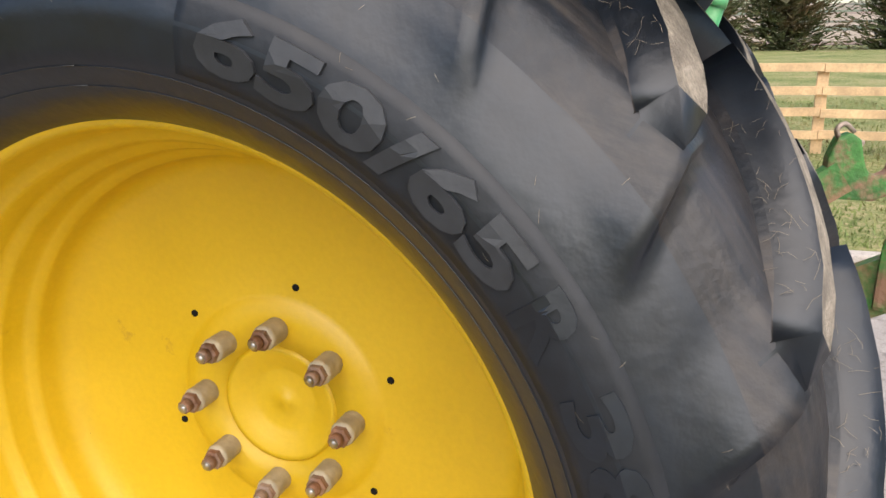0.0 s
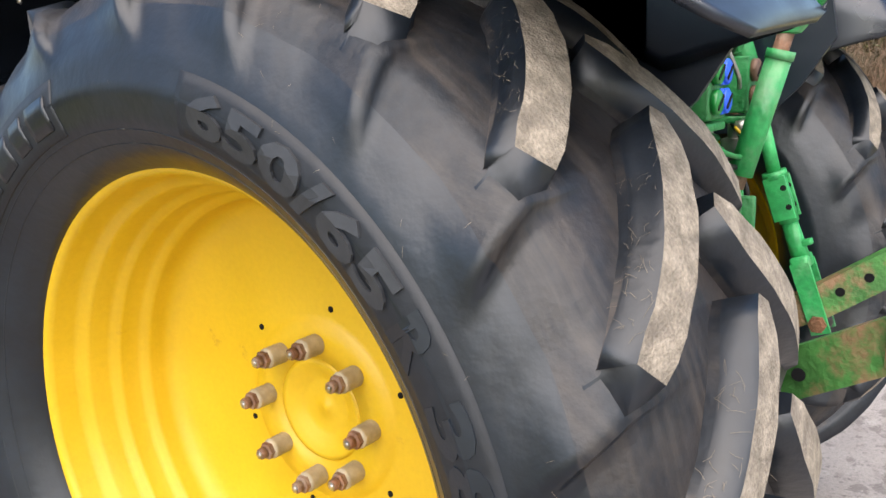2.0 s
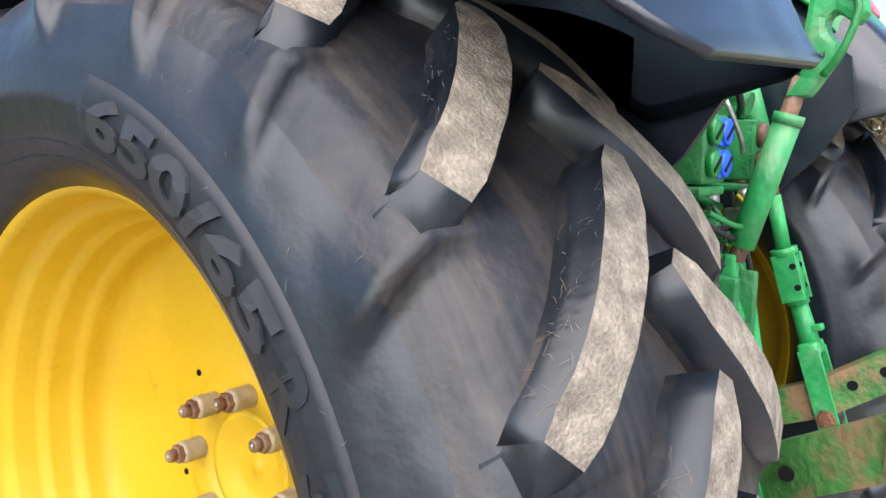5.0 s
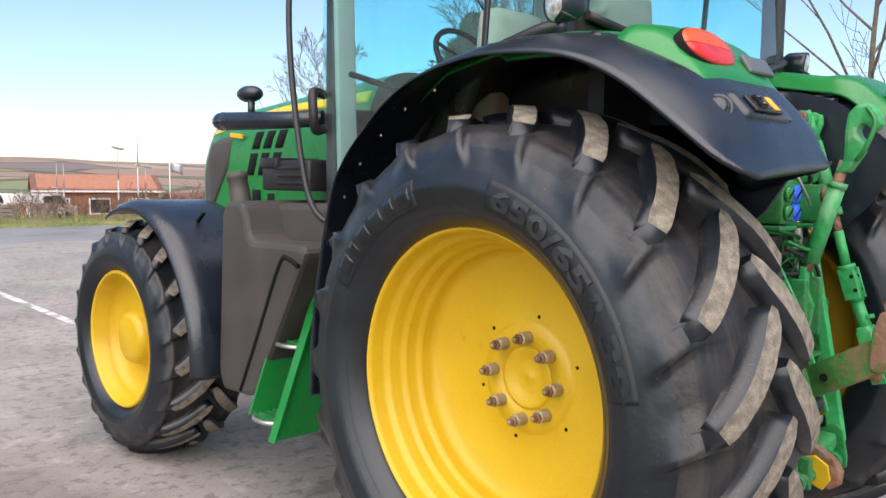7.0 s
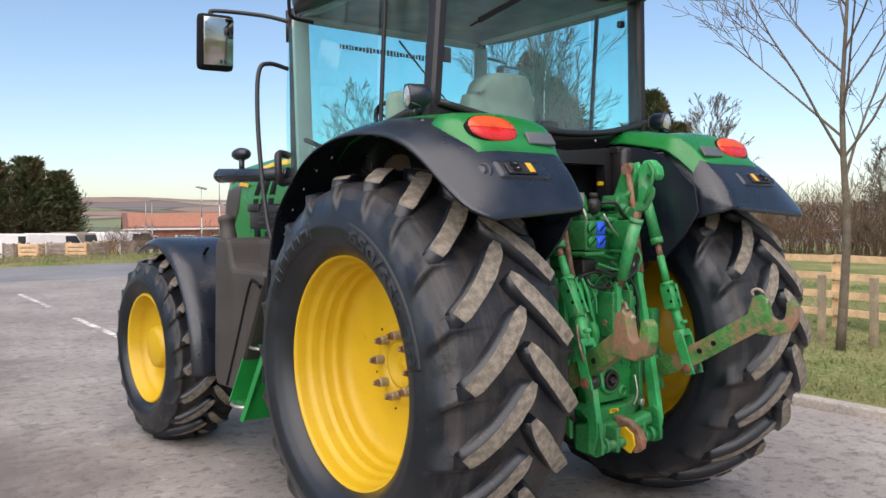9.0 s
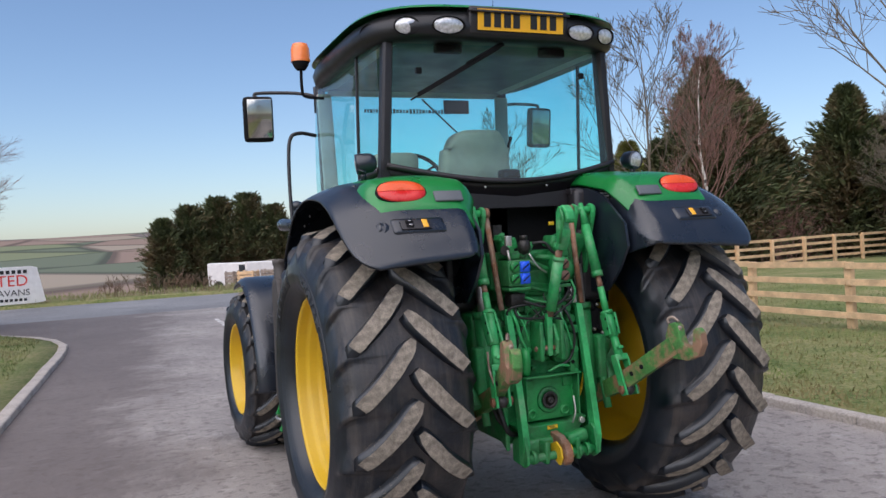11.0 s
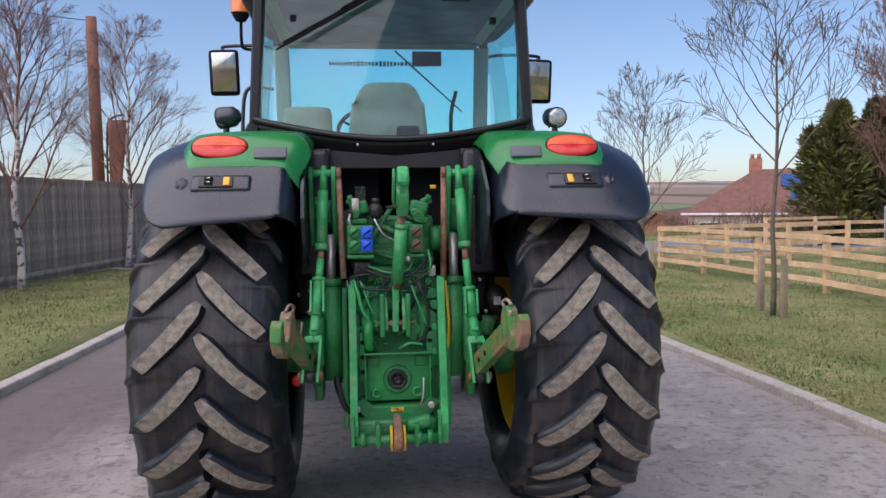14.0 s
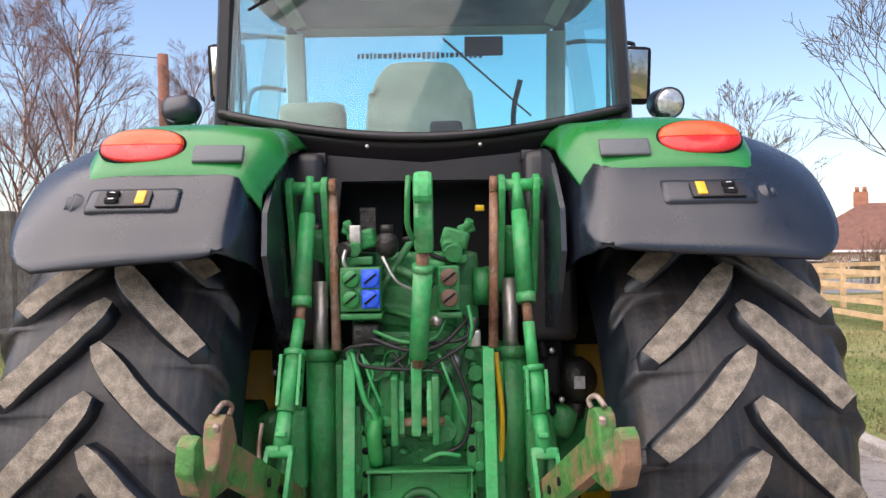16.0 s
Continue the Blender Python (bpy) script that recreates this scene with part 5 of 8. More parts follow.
box(bm, (X(0.10), -0.50, 0.60), (0.12, 0.07, 0.06), (0, -12, 0), bev=0.02)
part("lower_hitch_frame", bm, GREEND, housing)
bm = bmesh.new()
slab(bm, [(-0.45, 0.635), (-0.53, 0.625), (-0.585, 0.595), (-0.612, 0.555), (-0.608, 0.510), (-0.575, 0.485), (-0.545, 0.492), (-0.535, 0.515), (-0.562, 0.535), (-0.555, 0.560), (-0.52, 0.570), (-0.45, 0.52)], "x", X(-0.020), X(0.020), bev=0.008)
part("tow_hook", bm, RUST, tractor, "rusty tow hook")
bm = bmesh.new()
for sx in (-1, 1):
    slab(bm, [(-0.47, 0.575), (-0.53, 0.60), (-0.575, 0.575), (-0.585, 0.525), (-0.56, 0.485), (-0.52, 0.50), (-0.47, 0.53)], "x", X(sx * 0.030 - 0.006), X(sx * 0.030 + 0.006), bev=0.004)
pieces("hook_guard", bm, YELLOW, tractor)
bm = bmesh.new()
box(bm, (X(0.006), -0.4335, 0.648), (0.060, 0.004, 0.020))
la = part("warning_label", bm, YELLOW, housing, "small yellow warning label")
bm = bmesh.new()
for k in range(3):
    box(bm, (X(-0.002 + 0.008 * k), -0.4362, 0.654 - 0.006 * k), (0.03, 0.001, 0.0025))
pieces("label_bar", bm, INK, la)
# top link with hooked end
bm = bmesh.new()
slab(bm, [(-0.525, 1.56), (-0.555, 1.60), (-0.556, 1.70), (-0.562, 1.755), (-0.586, 1.783), (-0.625, 1.785), (-0.658, 1.755), (-0.668, 1.715), (-0.652, 1.690), (-0.632, 1.705), (-0.612, 1.722), (-0.597, 1.707), (-0.600, 1.683), (-0.622, 1.660), (-0.616, 1.625), (-0.575, 1.56)], "x", X(0.008), X(0.062), bev=0.014)
tl = part("top_link", bm, GREENL, tractor, "green top link with hooked end and rusty thread")
bm = bmesh.new()
tube(bm, bend([(X(-0.004), -0.628, 1.77), (X(-0.006), -0.655, 1.72), (X(-0.008), -0.632, 1.64), (X(0.004), -0.600, 1.60)], 5), 0.008, 8)
part("hook_latch", bm, GREEN2, tl, "green sprung latch rod")
bm = bmesh.new()
rod(bm, (X(0.031), -0.536, 1.520), (X(0.011), -0.466, 1.255), 0.028, None, 16)
rod(bm, (X(0.031), -0.538, 1.528), (X(0.030), -0.533, 1.508), 0.031, None, 16)
slab(bm, [(X(-0.012), 1.24), (X(0.022), 1.24), (X(0.016), 1.02), (X(-0.014), 1.02)], "y", -0.465, -0.425, bev=0.008)
part("link_body", bm, GREENL, tl)
bm = bmesh.new()
rod(bm, (X(0.034), -0.555, 1.60), (X(0.009), -0.458, 1.225), 0.018, None, 12)
rod(bm, (X(-0.075), -0.445, 1.06), (X(0.085), -0.445, 1.06), 0.014, None, 12)
part("link_thread", bm, RUST, tl)
# bracket cheeks that hold the top link
bm = bmesh.new()
for sx in (-1, 1):
    slab(bm, [(-0.36, 1.20), (-0.44, 1.18), (-0.475, 1.10), (-0.465, 1.03), (-0.43, 1.01), (-0.36, 1.05)], "x", X(sx * 0.042 - 0.009), X(sx * 0.042 + 0.009), bev=0.005)
    rod(bm, (X(sx * 0.052), -0.445, 1.06), (X(sx * 0.066), -0.445, 1.06), 0.026, None, 12)
pieces("link_bracket", bm, GREENL, tractor)
# lift arms, lift rods and lower links
for sx in (-1, 1):
    left = sx < 0
    bm = bmesh.new()
    for dx in (0.276, 0.384):
        slab(bm, [(-0.08, 1.42), (-0.15, 1.52), (-0.235, 1.72), (-0.262, 1.785), (-0.30, 1.800), (-0.335, 1.785), (-0.338, 1.75), (-0.305, 1.66), (-0.225, 1.42), (-0.14, 1.38)], "x", X(sx * dx - 0.011), X(sx * dx + 0.011), bev=0.006)
    rod(bm, (X(sx * 0.23), -0.12, 1.44), (X(sx * 0.40), -0.12, 1.44), 0.065, None, 20)
    rod(bm, (X(sx * 0.248), -0.302, 1.765), (X(sx * 0.405), -0.302, 1.765), 0.020, None, 14)
    box(bm, (X(sx * 0.33), -0.19, 1.56), (0.10, 0.07, 0.16), (25, 0, 0), bev=0.02)
    la_ = part("lift_arm", bm, GREENL, tractor, "green lift arm")
    bm = bmesh.new()
    rod(bm, (X(sx * 0.240), -0.300, 1.765), (X(sx * 0.262), -0.300, 1.765), 0.030, None, 14)
    rod(bm, (X(sx * 0.252), -0.305, 1.75), (X(sx * 0.236), -0.400, 1.27), 0.014, 0.015, 12)
    part("ram_rod", bm, RUST, la_, "weathered steel rod")
    bm = bmesh.new()
    rod(bm, (X(sx * 0.300), -0.27, 1.47), (X(sx * 0.296), -0.31, 1.20), 0.024, None, 16)
    part("ram_piston", bm, STEEL, la_, "bright steel piston rod")
    bm = bmesh.new()
    rod(bm, (X(sx * 0.297), -0.30, 1.235), (X(sx * 0.292), -0.34, 0.78), 0.048, None, 18)
    rod(bm, (X(sx * 0.297), -0.298, 1.26), (X(sx * 0.297), -0.302, 1.225), 0.053, None, 18)
    part("ram_cylinder", bm, GREEND, la_)
    # lift rod: tapered tube, thin screw, levelling box, forked clevis, all on one line
    top = Vector((X(sx * 0.322), -0.300, 1.80))
    mid = Vector((X(sx * 0.336), -0.416, 1.405))
    bt = Vector((X(-0.347), -0.478, 1.275)) if left else Vector((X(0.348), -0.462, 1.217))
    bb = Vector((X(-0.362), -0.560, 1.120)) if left else Vector((X(0.359), -0.503, 1.090))
    pin = Vector((X(-0.385), -0.655, 0.868)) if left else Vector((X(0.377), -0.590, 0.825))
    ax = (bb - bt).normalized()
    side = Vector((1, 0, 0))
    fore = ax.cross(side).normalized()
    bm = bmesh.new()
    rod(bm, top, top.lerp(mid, 0.30), 0.013, 0.022, 14)
    rod(bm, top.lerp(mid, 0.30), top.lerp(mid, 0.93), 0.024, 0.028, 16)
    rod(bm, top.lerp(mid, 0.93), mid, 0.030, None, 16)
    rod(bm, mid.lerp(bt, 0.3), bt, 0.018, None, 12)
    # box: a round nut between two side flanges with a hole in each
    rod(bm, bt, bb, 0.026, None, 14)
    rod(bm, bt + ax * -0.006, bt + ax * 0.012, 0.032, None, 14)
    turn_ = ax.to_track_quat("Z", "X").to_euler()
    deg = [math.degrees(a_) for a_ in turn_]
    ln = (bb - bt).length
    for e in (-1, 1):
        box(bm, bt.lerp(bb, 0.5) + side * (e * 0.028), (0.010, 0.056, ln * 0.86), (-math.degrees(math.atan2(-ax.y, -ax.z)), 0, 0), bev=0.002)
    rod(bm, bb, bb.lerp(pin, 0.40), 0.021, 0.024, 14)
    fk = bb.lerp(pin, 0.40)
    wdg = (pin - fk).normalized()
    tip_ = pin + wdg * 0.03
    for e in (-1, 1):
        o_ = side * (e * 0.033)
        f2 = wdg.cross(side).normalized() * 0.024
        w_ = side * 0.006
        add(bm, [fk + o_ - f2 - w_, fk + o_ + f2 - w_, tip_ + o_ + f2 - w_, tip_ + o_ - f2 - w_, fk + o_ - f2 + w_, fk + o_ + f2 + w_, tip_ + o_ + f2 + w_, tip_ + o_ - f2 + w_], [(0, 1, 2, 3), (7, 6, 5, 4), (0, 4, 5, 1), (1, 5, 6, 2), (2, 6, 7, 3), (3, 7, 4, 0)])
    box(bm, fk, (0.078, 0.046, 0.034), (-18, 0, 0), bev=0.008)
    box(bm, fk.lerp(bb, 0.5) + Vector((0, -0.026, 0)), (0.030, 0.03, 0.016), (-18, 0, 0), bev=0.004)
    lr = bpy.data.objects.new("lift_rod", None)
    scene.collection.objects.link(lr)
    lr.parent = tractor
    tagged(lr, "green adjustable lift rod with clevis")
    pieces("rod_section", bm, GREENL, lr)
    bm = bmesh.new()
    rod(bm, mid, mid.lerp(bt, 0.34), 0.015, None, 10)
    rod(bm, pin - side * 0.055, pin + side * 0.055, 0.015, None, 12)
    for e in (-1, 1):
        rod(bm, pin + side * (e * 0.042), pin + side * (e * 0.050), 0.024, None, 6)
    pieces("rod_screw", bm, RUST, lr)
    bm = bmesh.new()
    ball(bm, pin, (0.028, 0.032, 0.032), 12)
    part("ball_joint", bm, PTOD, lr, "greasy steel ball joint")
    bm = bmesh.new()
    # black plugs through the flanges, coloured as the shade in their holes
    for e in (-1, 1):
        for dz in (-0.026, 0.026):
            c_ = bt.lerp(bb, 0.5) + side * (e * 0.0285) + Vector((0, -ax.y * dz, -ax.z * dz)) + fore * 0.018
            rod(bm, c_ - side * 0.0058, c_ + side * 0.0058, 0.008, None, 8)
    pieces("box_hole", bm, DARK, lr)
    # lower link: bar rising backwards, cranked outwards to a claw end
    bm = bmesh.new()
    p0, p1 = Vector((X(sx * 0.36), -0.20, 0.71)), Vector((X(sx * 0.452), -0.88, 1.075))
    q = Vector((X(sx * 0.368), -0.565, 0.865 if sx > 0 else 0.885))
    for a_, b_ in ((p0, q), (q, p1)):
        w = (b_ - a_).normalized()
        n2 = Vector((0, 0, 1)).cross(w).normalized() * 0.020
        up = w.cross(n2).normalized() * 0.044
        add(bm, [a_ - n2 - up, a_ + n2 - up, a_ + n2 + up, a_ - n2 + up, b_ - n2 - up, b_ + n2 - up, b_ + n2 + up, b_ - n2 + up], [(0, 3, 2, 1), (4, 5, 6, 7), (0, 1, 5, 4), (1, 2, 6, 5), (2, 3, 7, 6), (3, 0, 4, 7)])
    ll = part("lower_link", bm, LINKM, tractor, "lower link arm in worn green paint and rust")
    bm = bmesh.new()
    slab(bm, [(-0.833, 1.015), (-0.836, 1.12), (-0.855, 1.178), (-0.89, 1.190), (-0.915, 1.172), (-0.925, 1.125), (-0.938, 1.090), (-0.965, 1.075), (-0.992, 1.088), (-1.000, 1.130), (-0.998, 1.158), (-1.018, 1.172), (-1.042, 1.150), (-1.050, 1.090), (-1.024, 1.035), (-0.960, 1.008)], "x", X(sx * 0.456 - 0.024), X(sx * 0.456 + 0.024), bev=0.008)
    bmesh.ops.rotate(bm, verts=bm.verts[:], cent=(X(sx * 0.456), -0.87, 1.1), matrix=Euler((0, 0, radians(12 * sx))).to_matrix())
    part("claw_end", bm, CLAWM, ll, "rust-worn claw coupling end")
    bm = bmesh.new()
    # black plugs through the bar give the dark of its two holes
    for k in range(2):
        c_ = q.lerp(p1, 0.22 + 0.2 * k)
        rod(bm, c_ - side * 0.025, c_ + side * 0.025, 0.012, None, 12)
    pieces("link_hole", bm, DARK, ll)
    bm = bmesh.new()
    tube(bm, bend([(X(sx * 0.440), -0.86, 1.18), (X(sx * 0.435), -0.855, 1.20), (X(sx * 0.45), -0.875, 1.212), (X(sx * 0.465), -0.90, 1.19)], 4), 0.007, 8)
    box(bm, (X(sx * 0.452), -0.905, 1.150), (0.018, 0.03, 0.05), (20, 0, 12 * sx), bev=0.006)
    pieces("claw_latch", bm, STEELR, ll, "worn steel latch")
    # stabiliser and bracket behind
    bm = bmesh.new()
    rod(bm, (X(sx * 0.42), -0.12, 1.12), (X(sx * 0.41), -0.42, 0.80), 0.026, None, 12)
    box(bm, (X(sx * 0.36), -0.36, 0.97), (0.055, 0.07, 0.24), bev=0.015)
    rod(bm, (X(sx * 0.36), -0.38, 0.86), (X(sx * 0.36), -0.42, 0.70), 0.02, None, 12)
    box(bm, (X(sx * 0.47), -0.20, 1.0), (0.08, 0.12, 0.10), (0, 20 * sx, 0), bev=0.03)
    part("stabiliser", bm, GREEND, tractor, "green side stabiliser")
# remote valves
bm = bmesh.new()
for x, z, w, h in ((-0.155, 1.455, 0.120, 0.130), (0.105, 1.455, 0.062, 0.130), (-0.155, 1.375, 0.125, 0.018), (0.105, 1.375, 0.075, 0.018)):
    box(bm, (X(x), -0.40, z), (w, 0.12, h), bev=0.006)
for sx in (-1, 1):
    c = Vector((X(0.142 * sx - 0.015), -0.36, 1.60))
    box(bm, c + Vector((0, 0.03, 0)), (0.085, 0.10, 0.06), (0, 14 * sx, 0), bev=0.012)
    box(bm, c + Vector((0.035 * sx, 0.02, 0.03)), (0.05, 0.07, 0.035), (0, -20 * sx, 0), bev=0.008)
    rod(bm, c + Vector((-0.02, -0.01, -0.02)), c + Vector((-0.02, -0.06, -0.03)), 0.024, 0.02, 12)
    rod(bm, c + Vector((0.03 * sx, 0, 0.02)), c + Vector((0.045 * sx, -0.02, 0.055)), 0.013, None, 10)
    box(bm, c + Vector((0, 0, -0.062)), (0.07, 0.10, 0.025), bev=0.004)
box(bm, (X(-0.02), -0.24, 1.46), (0.44, 0.12, 0.20), bev=0.02)
rod(bm, (X(0.12), -0.36, 1.57), (X(0.12), -0.43, 1.555), 0.032, 0.026, 14)
rod(bm, (X(0.18), -0.30, 1.45), (X(0.23), -0.30, 1.45), 0.06, None, 18)
box(bm, (X(-0.02), -0.30, 1.36), (0.30, 0.05, 0.07), (0, 8, 0), bev=0.01)
for k in range(4):
    rod(bm, (X(rng.uniform(-0.2, 0.2)), -0.33, rng.uniform(1.28, 1.62)), (X(rng.uniform(-0.2, 0.2)), -0.38, rng.uniform(1.28, 1.62)), rng.uniform(0.008, 0.016), None, 8)
valves = bpy.data.objects.new("remote_valves", None)
scene.collection.objects.link(valves)
valves.parent = tractor
pieces("valve_block", bm, GREEND, valves, "dusty green hydraulic valve block")
for x, z, m in ((-0.183, 1.487, GREEN), (-0.183, 1.427, GREEN), (-0.125, 1.487, BLUEP), (-0.125, 1.427, BLUEP), (0.105, 1.487, BROWNP), (0.105, 1.427, BROWNP)):
    bm = bmesh.new()
    lathe(bm, [(0, 0), (0, 0.026), (0.012, 0.026), (0.015, 0.022), (0.015, 0)], (X(x), -0.46, z), (0, -1, 0), 20)
    if m is BLUEP:
        box(bm, (X(x), -0.464, z), (0.054, 0.008, 0.054), bev=0.003)
    cp = part("coupling_cap", bm, m, valves, "blue plastic coupling cap" if m is BLUEP else "")
    bm = bmesh.new()
    box(bm, (X(x), -0.476, z), (0.044, 0.003, 0.006), (0, -38, 0))
    part("cap_slot", bm, DARK, cp)
bm = bmesh.new()
ball(bm, (X(-0.08), -0.38, 1.585), (0.036, 0.036, 0.042), 16)
rod(bm, (X(-0.08), -0.38, 1.62), (X(-0.08), -0.38, 1.645), 0.02)
rod(bm, (X(-0.19), -0.38, 1.575), (X(-0.21), -0.42, 1.57), 0.024)
box(bm, (X(-0.145), -0.38, 1.315), (0.085, 0.08, 0.07), bev=0.01)
box(bm, (X(0.12), -0.40, 1.51), (0.04, 0.1, 0.012))
box(bm, (X(-0.15), -0.20, 1.66), (0.05, 0.05, 0.09))
pieces("accumulator", bm, PTOD, valves, "black round accumulator")
bm = bmesh.new()
lathe(bm, [(0, 0), (0, 0.018), (0.02, 0.018), (0.025, 0.012), (0.03, 0.012), (0.03, 0)], (X(0.065), -0.44, 1.355), (0, -1, 0.2), 12)
box(bm, (X(0.175), -0.40, 1.30), (0.045, 0.05, 0.05), bev=0.008)
rod(bm, (X(0.175), -0.40, 1.30), (X(0.17), -0.40, 1.36), 0.012)
rod(bm, (X(0.12), -0.36, 1.20), (X(0.12), -0.36, 1.25), 0.02)
box(bm, (X(-0.175), -0.39, 1.615), (0.035, 0.02, 0.06), bev=0.004)
pieces("fitting", bm, STEEL, valves, "bright metal hose fitting")
# hoses and pipes, each a bent tube
for k in range(9):
    x0, x1 = rng.uniform(-0.2, 0.2), rng.uniform(-0.2, 0.2)
    z0, z1 = rng.uniform(1.28, 1.42), rng.uniform(0.95, 1.25)
    bm = bmesh.new()
    tube(bm, bend([(X(x0), -0.40, z0), (X(x0 * 0.8 + rng.uniform(-0.05, 0.05)), -0.44, z0 - 0.07), (X(x1), -0.43, (z0 + z1) / 2), (X(x1 + rng.uniform(-0.03, 0.03)), -0.38, z1)], 5), rng.choice((0.0035, 0.0045, 0.006)), 6)
    part("hose", bm, HOSE if k % 3 else GREEND, valves)
for pts, r, m in (([(X(-0.20), -0.43, 1.57), (X(-0.205), -0.45, 1.54), (X(-0.19), -0.44, 1.50)], 0.007, STEEL), ([(X(0.05), -0.44, 1.36), (X(0.03), -0.47, 1.33), (X(0.0), -0.46, 1.31)], 0.004, YELLOW),
                  ([(X(-0.28), -0.38, 0.80), (X(-0.24), -0.40, 0.66), (X(-0.17), -0.36, 0.62), (X(-0.10), -0.30, 0.64)], 0.014, HOSE), ([(X(-0.30), -0.33, 0.85), (X(-0.26), -0.36, 0.70), (X(-0.16), -0.32, 0.65)], 0.011, HOSE),
                  ([(X(0.13), -0.40, 1.53), (X(0.06), -0.43, 1.55), (X(0.02), -0.42, 1.60), (X(-0.03), -0.38, 1.60)], 0.008, HOSE)):
    bm = bmesh.new()
    tube(bm, bend(pts, 6), r, 8)
    part("hose", bm, m, valves)
# steel pipes and hoses down both sides of the housing
for pts, r, m in (([(X(-0.19), -0.41, 1.27), (X(-0.17), -0.43, 1.20), (X(-0.15), -0.43, 1.12), (X(-0.12), -0.42, 1.06), (X(-0.125), -0.40, 0.95)], 0.009, GREENL), ([(X(-0.16), -0.42, 1.26), (X(-0.13), -0.44, 1.18), (X(-0.10), -0.42, 1.10)], 0.005, GREENL),
                  ([(X(0.10), -0.43, 1.27), (X(0.13), -0.45, 1.20), (X(0.16), -0.44, 1.10), (X(0.14), -0.42, 0.99), (X(0.06), -0.42, 0.95)], 0.007, HOSE), ([(X(0.07), -0.43, 1.26), (X(0.11), -0.45, 1.15), (X(0.15), -0.43, 1.04)], 0.005, GREENL),
                  ([(X(-0.12), -0.44, 1.33), (X(-0.03), -0.47, 1.30), (X(0.06), -0.46, 1.31), (X(0.10), -0.43, 1.38)], 0.006, GREEND), ([(X(-0.13), -0.44, 1.31), (X(-0.02), -0.46, 1.275), (X(0.08), -0.45, 1.29), (X(0.16), -0.42, 1.36)], 0.007, HOSE),
                  ([(X(-0.09), -0.45, 1.55), (X(-0.05), -0.47, 1.48), (X(0.0), -0.46, 1.45)], 0.005, STEEL), ([(X(0.16), -0.43, 1.40), (X(0.17), -0.45, 1.34), (X(0.16), -0.43, 1.28)], 0.006, GREENL),
                  ([(X(0.245), -0.36, 1.25), (X(0.26), -0.38, 1.05), (X(0.25), -0.36, 0.86), (X(0.22), -0.32, 0.72)], 0.009, YELLOW), ([(X(0.255), -0.34, 1.25), (X(0.27), -0.36, 1.05), (X(0.26), -0.34, 0.86)], 0.008, HOSE),
                  ([(X(-0.42), -0.60, 1.10), (X(-0.425), -0.62, 1.02), (X(-0.41), -0.64, 0.94)], 0.006, STEELR), ([(X(0.13), -0.45, 0.80), (X(0.125), -0.47, 0.72), (X(0.11), -0.46, 0.66)], 0.005, STEEL),
                  ([(X(0.02), -0.40, 0.93), (X(0.07), -0.43, 0.96), (X(0.13), -0.42, 0.95)], 0.007, GREENL), ([(X(-0.12), -0.40, 1.06), (X(-0.125), -0.43, 1.02), (X(-0.12), -0.41, 0.93)], 0.024, GREEN2)):
    bm = bmesh.new()
    tube(bm, bend(pts, 6), r, 8)
    part("hose" if m in (HOSE, YELLOW) else "pipe", bm, m, valves)
# dark gear behind the wheels: axle brackets, accumulator on the right, red cap on the left
bm = bmesh.new()
ball(bm, (X(0.535), -0.10, 1.115), (0.072, 0.072, 0.080), 18)
rod(bm, (X(0.535), -0.10, 1.04), (X(0.535), -0.10, 0.99), 0.03)
ac = part("pressure_ball", bm, PTOD, tractor, "black pressure accumulator with a white label")
bm = bmesh.new()
box(bm, (X(0.535), -0.1725, 1.118), (0.036, 0.004, 0.042))
part("white_label", bm, LAMPL, ac)
bm = bmesh.new()
lathe(bm, [(0, 0), (0, 0.024), (0.02, 0.024), (0.026, 0.012), (0.026, 0)], (X(-0.46), -0.42, 0.80), (0, -1, 0), 14)
part("red_coupling", bm, REDP, tractor, "red coupling cap")
bm = bmesh.new()
for sx in (-1, 1):
    box(bm, (X(sx * 0.42), -0.10, 1.30), (0.12, 0.16, 0.30), bev=0.02)
    box(bm, (X(sx * 0.43), -0.18, 1.15), (0.07, 0.10, 0.14), bev=0.02)
    for k in range(4):
        rod(bm, (X(sx * rng.uniform(0.36, 0.46)), -0.16, rng.uniform(1.0, 1.3)), (X(sx * rng.uniform(0.36, 0.46)), -0.24, rng.uniform(1.0, 1.3)), 0.012, None, 8)
    # plain matt black block added to close the opening behind the linkage
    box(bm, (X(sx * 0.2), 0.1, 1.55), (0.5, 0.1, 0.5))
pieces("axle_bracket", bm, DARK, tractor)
bm = bmesh.new()
for k in range(6):
    lathe(bm, [(0, 0), (0, 0.010), (0.012, 0.010), (0.014, 0)], (X(rng.choice((-1, 1)) * rng.uniform(0.40, 0.47)), -0.235, rng.uniform(1.05, 1.32)), (0, -1, 0), 8)
pieces("bolt_head", bm, STEEL, tractor)
bm = bmesh.new()
box(bm, (X(0.485), -0.30, 1.84), (0.005, 0.10, 0.12))
dl = part("data_plate", bm, INK, tractor, "small data plate with illegible print")
bm = bmesh.new()
for k in range(5):
    box(bm, (X(0.481), -0.30, 1.80 + 0.018 * k), (0.003, 0.075, 0.008))
pieces("data_bar", bm, LAMPL, dl)
bm = bmesh.new()
box(bm, (X(0.215), -0.16, 1.70), (0.03, 0.02, 0.02), bev=0.004)
part("yellow_tag", bm, YELLOW, tractor)

# the body sits a little back of the axle
BODY = Vector((0, -0.056, -0.006))
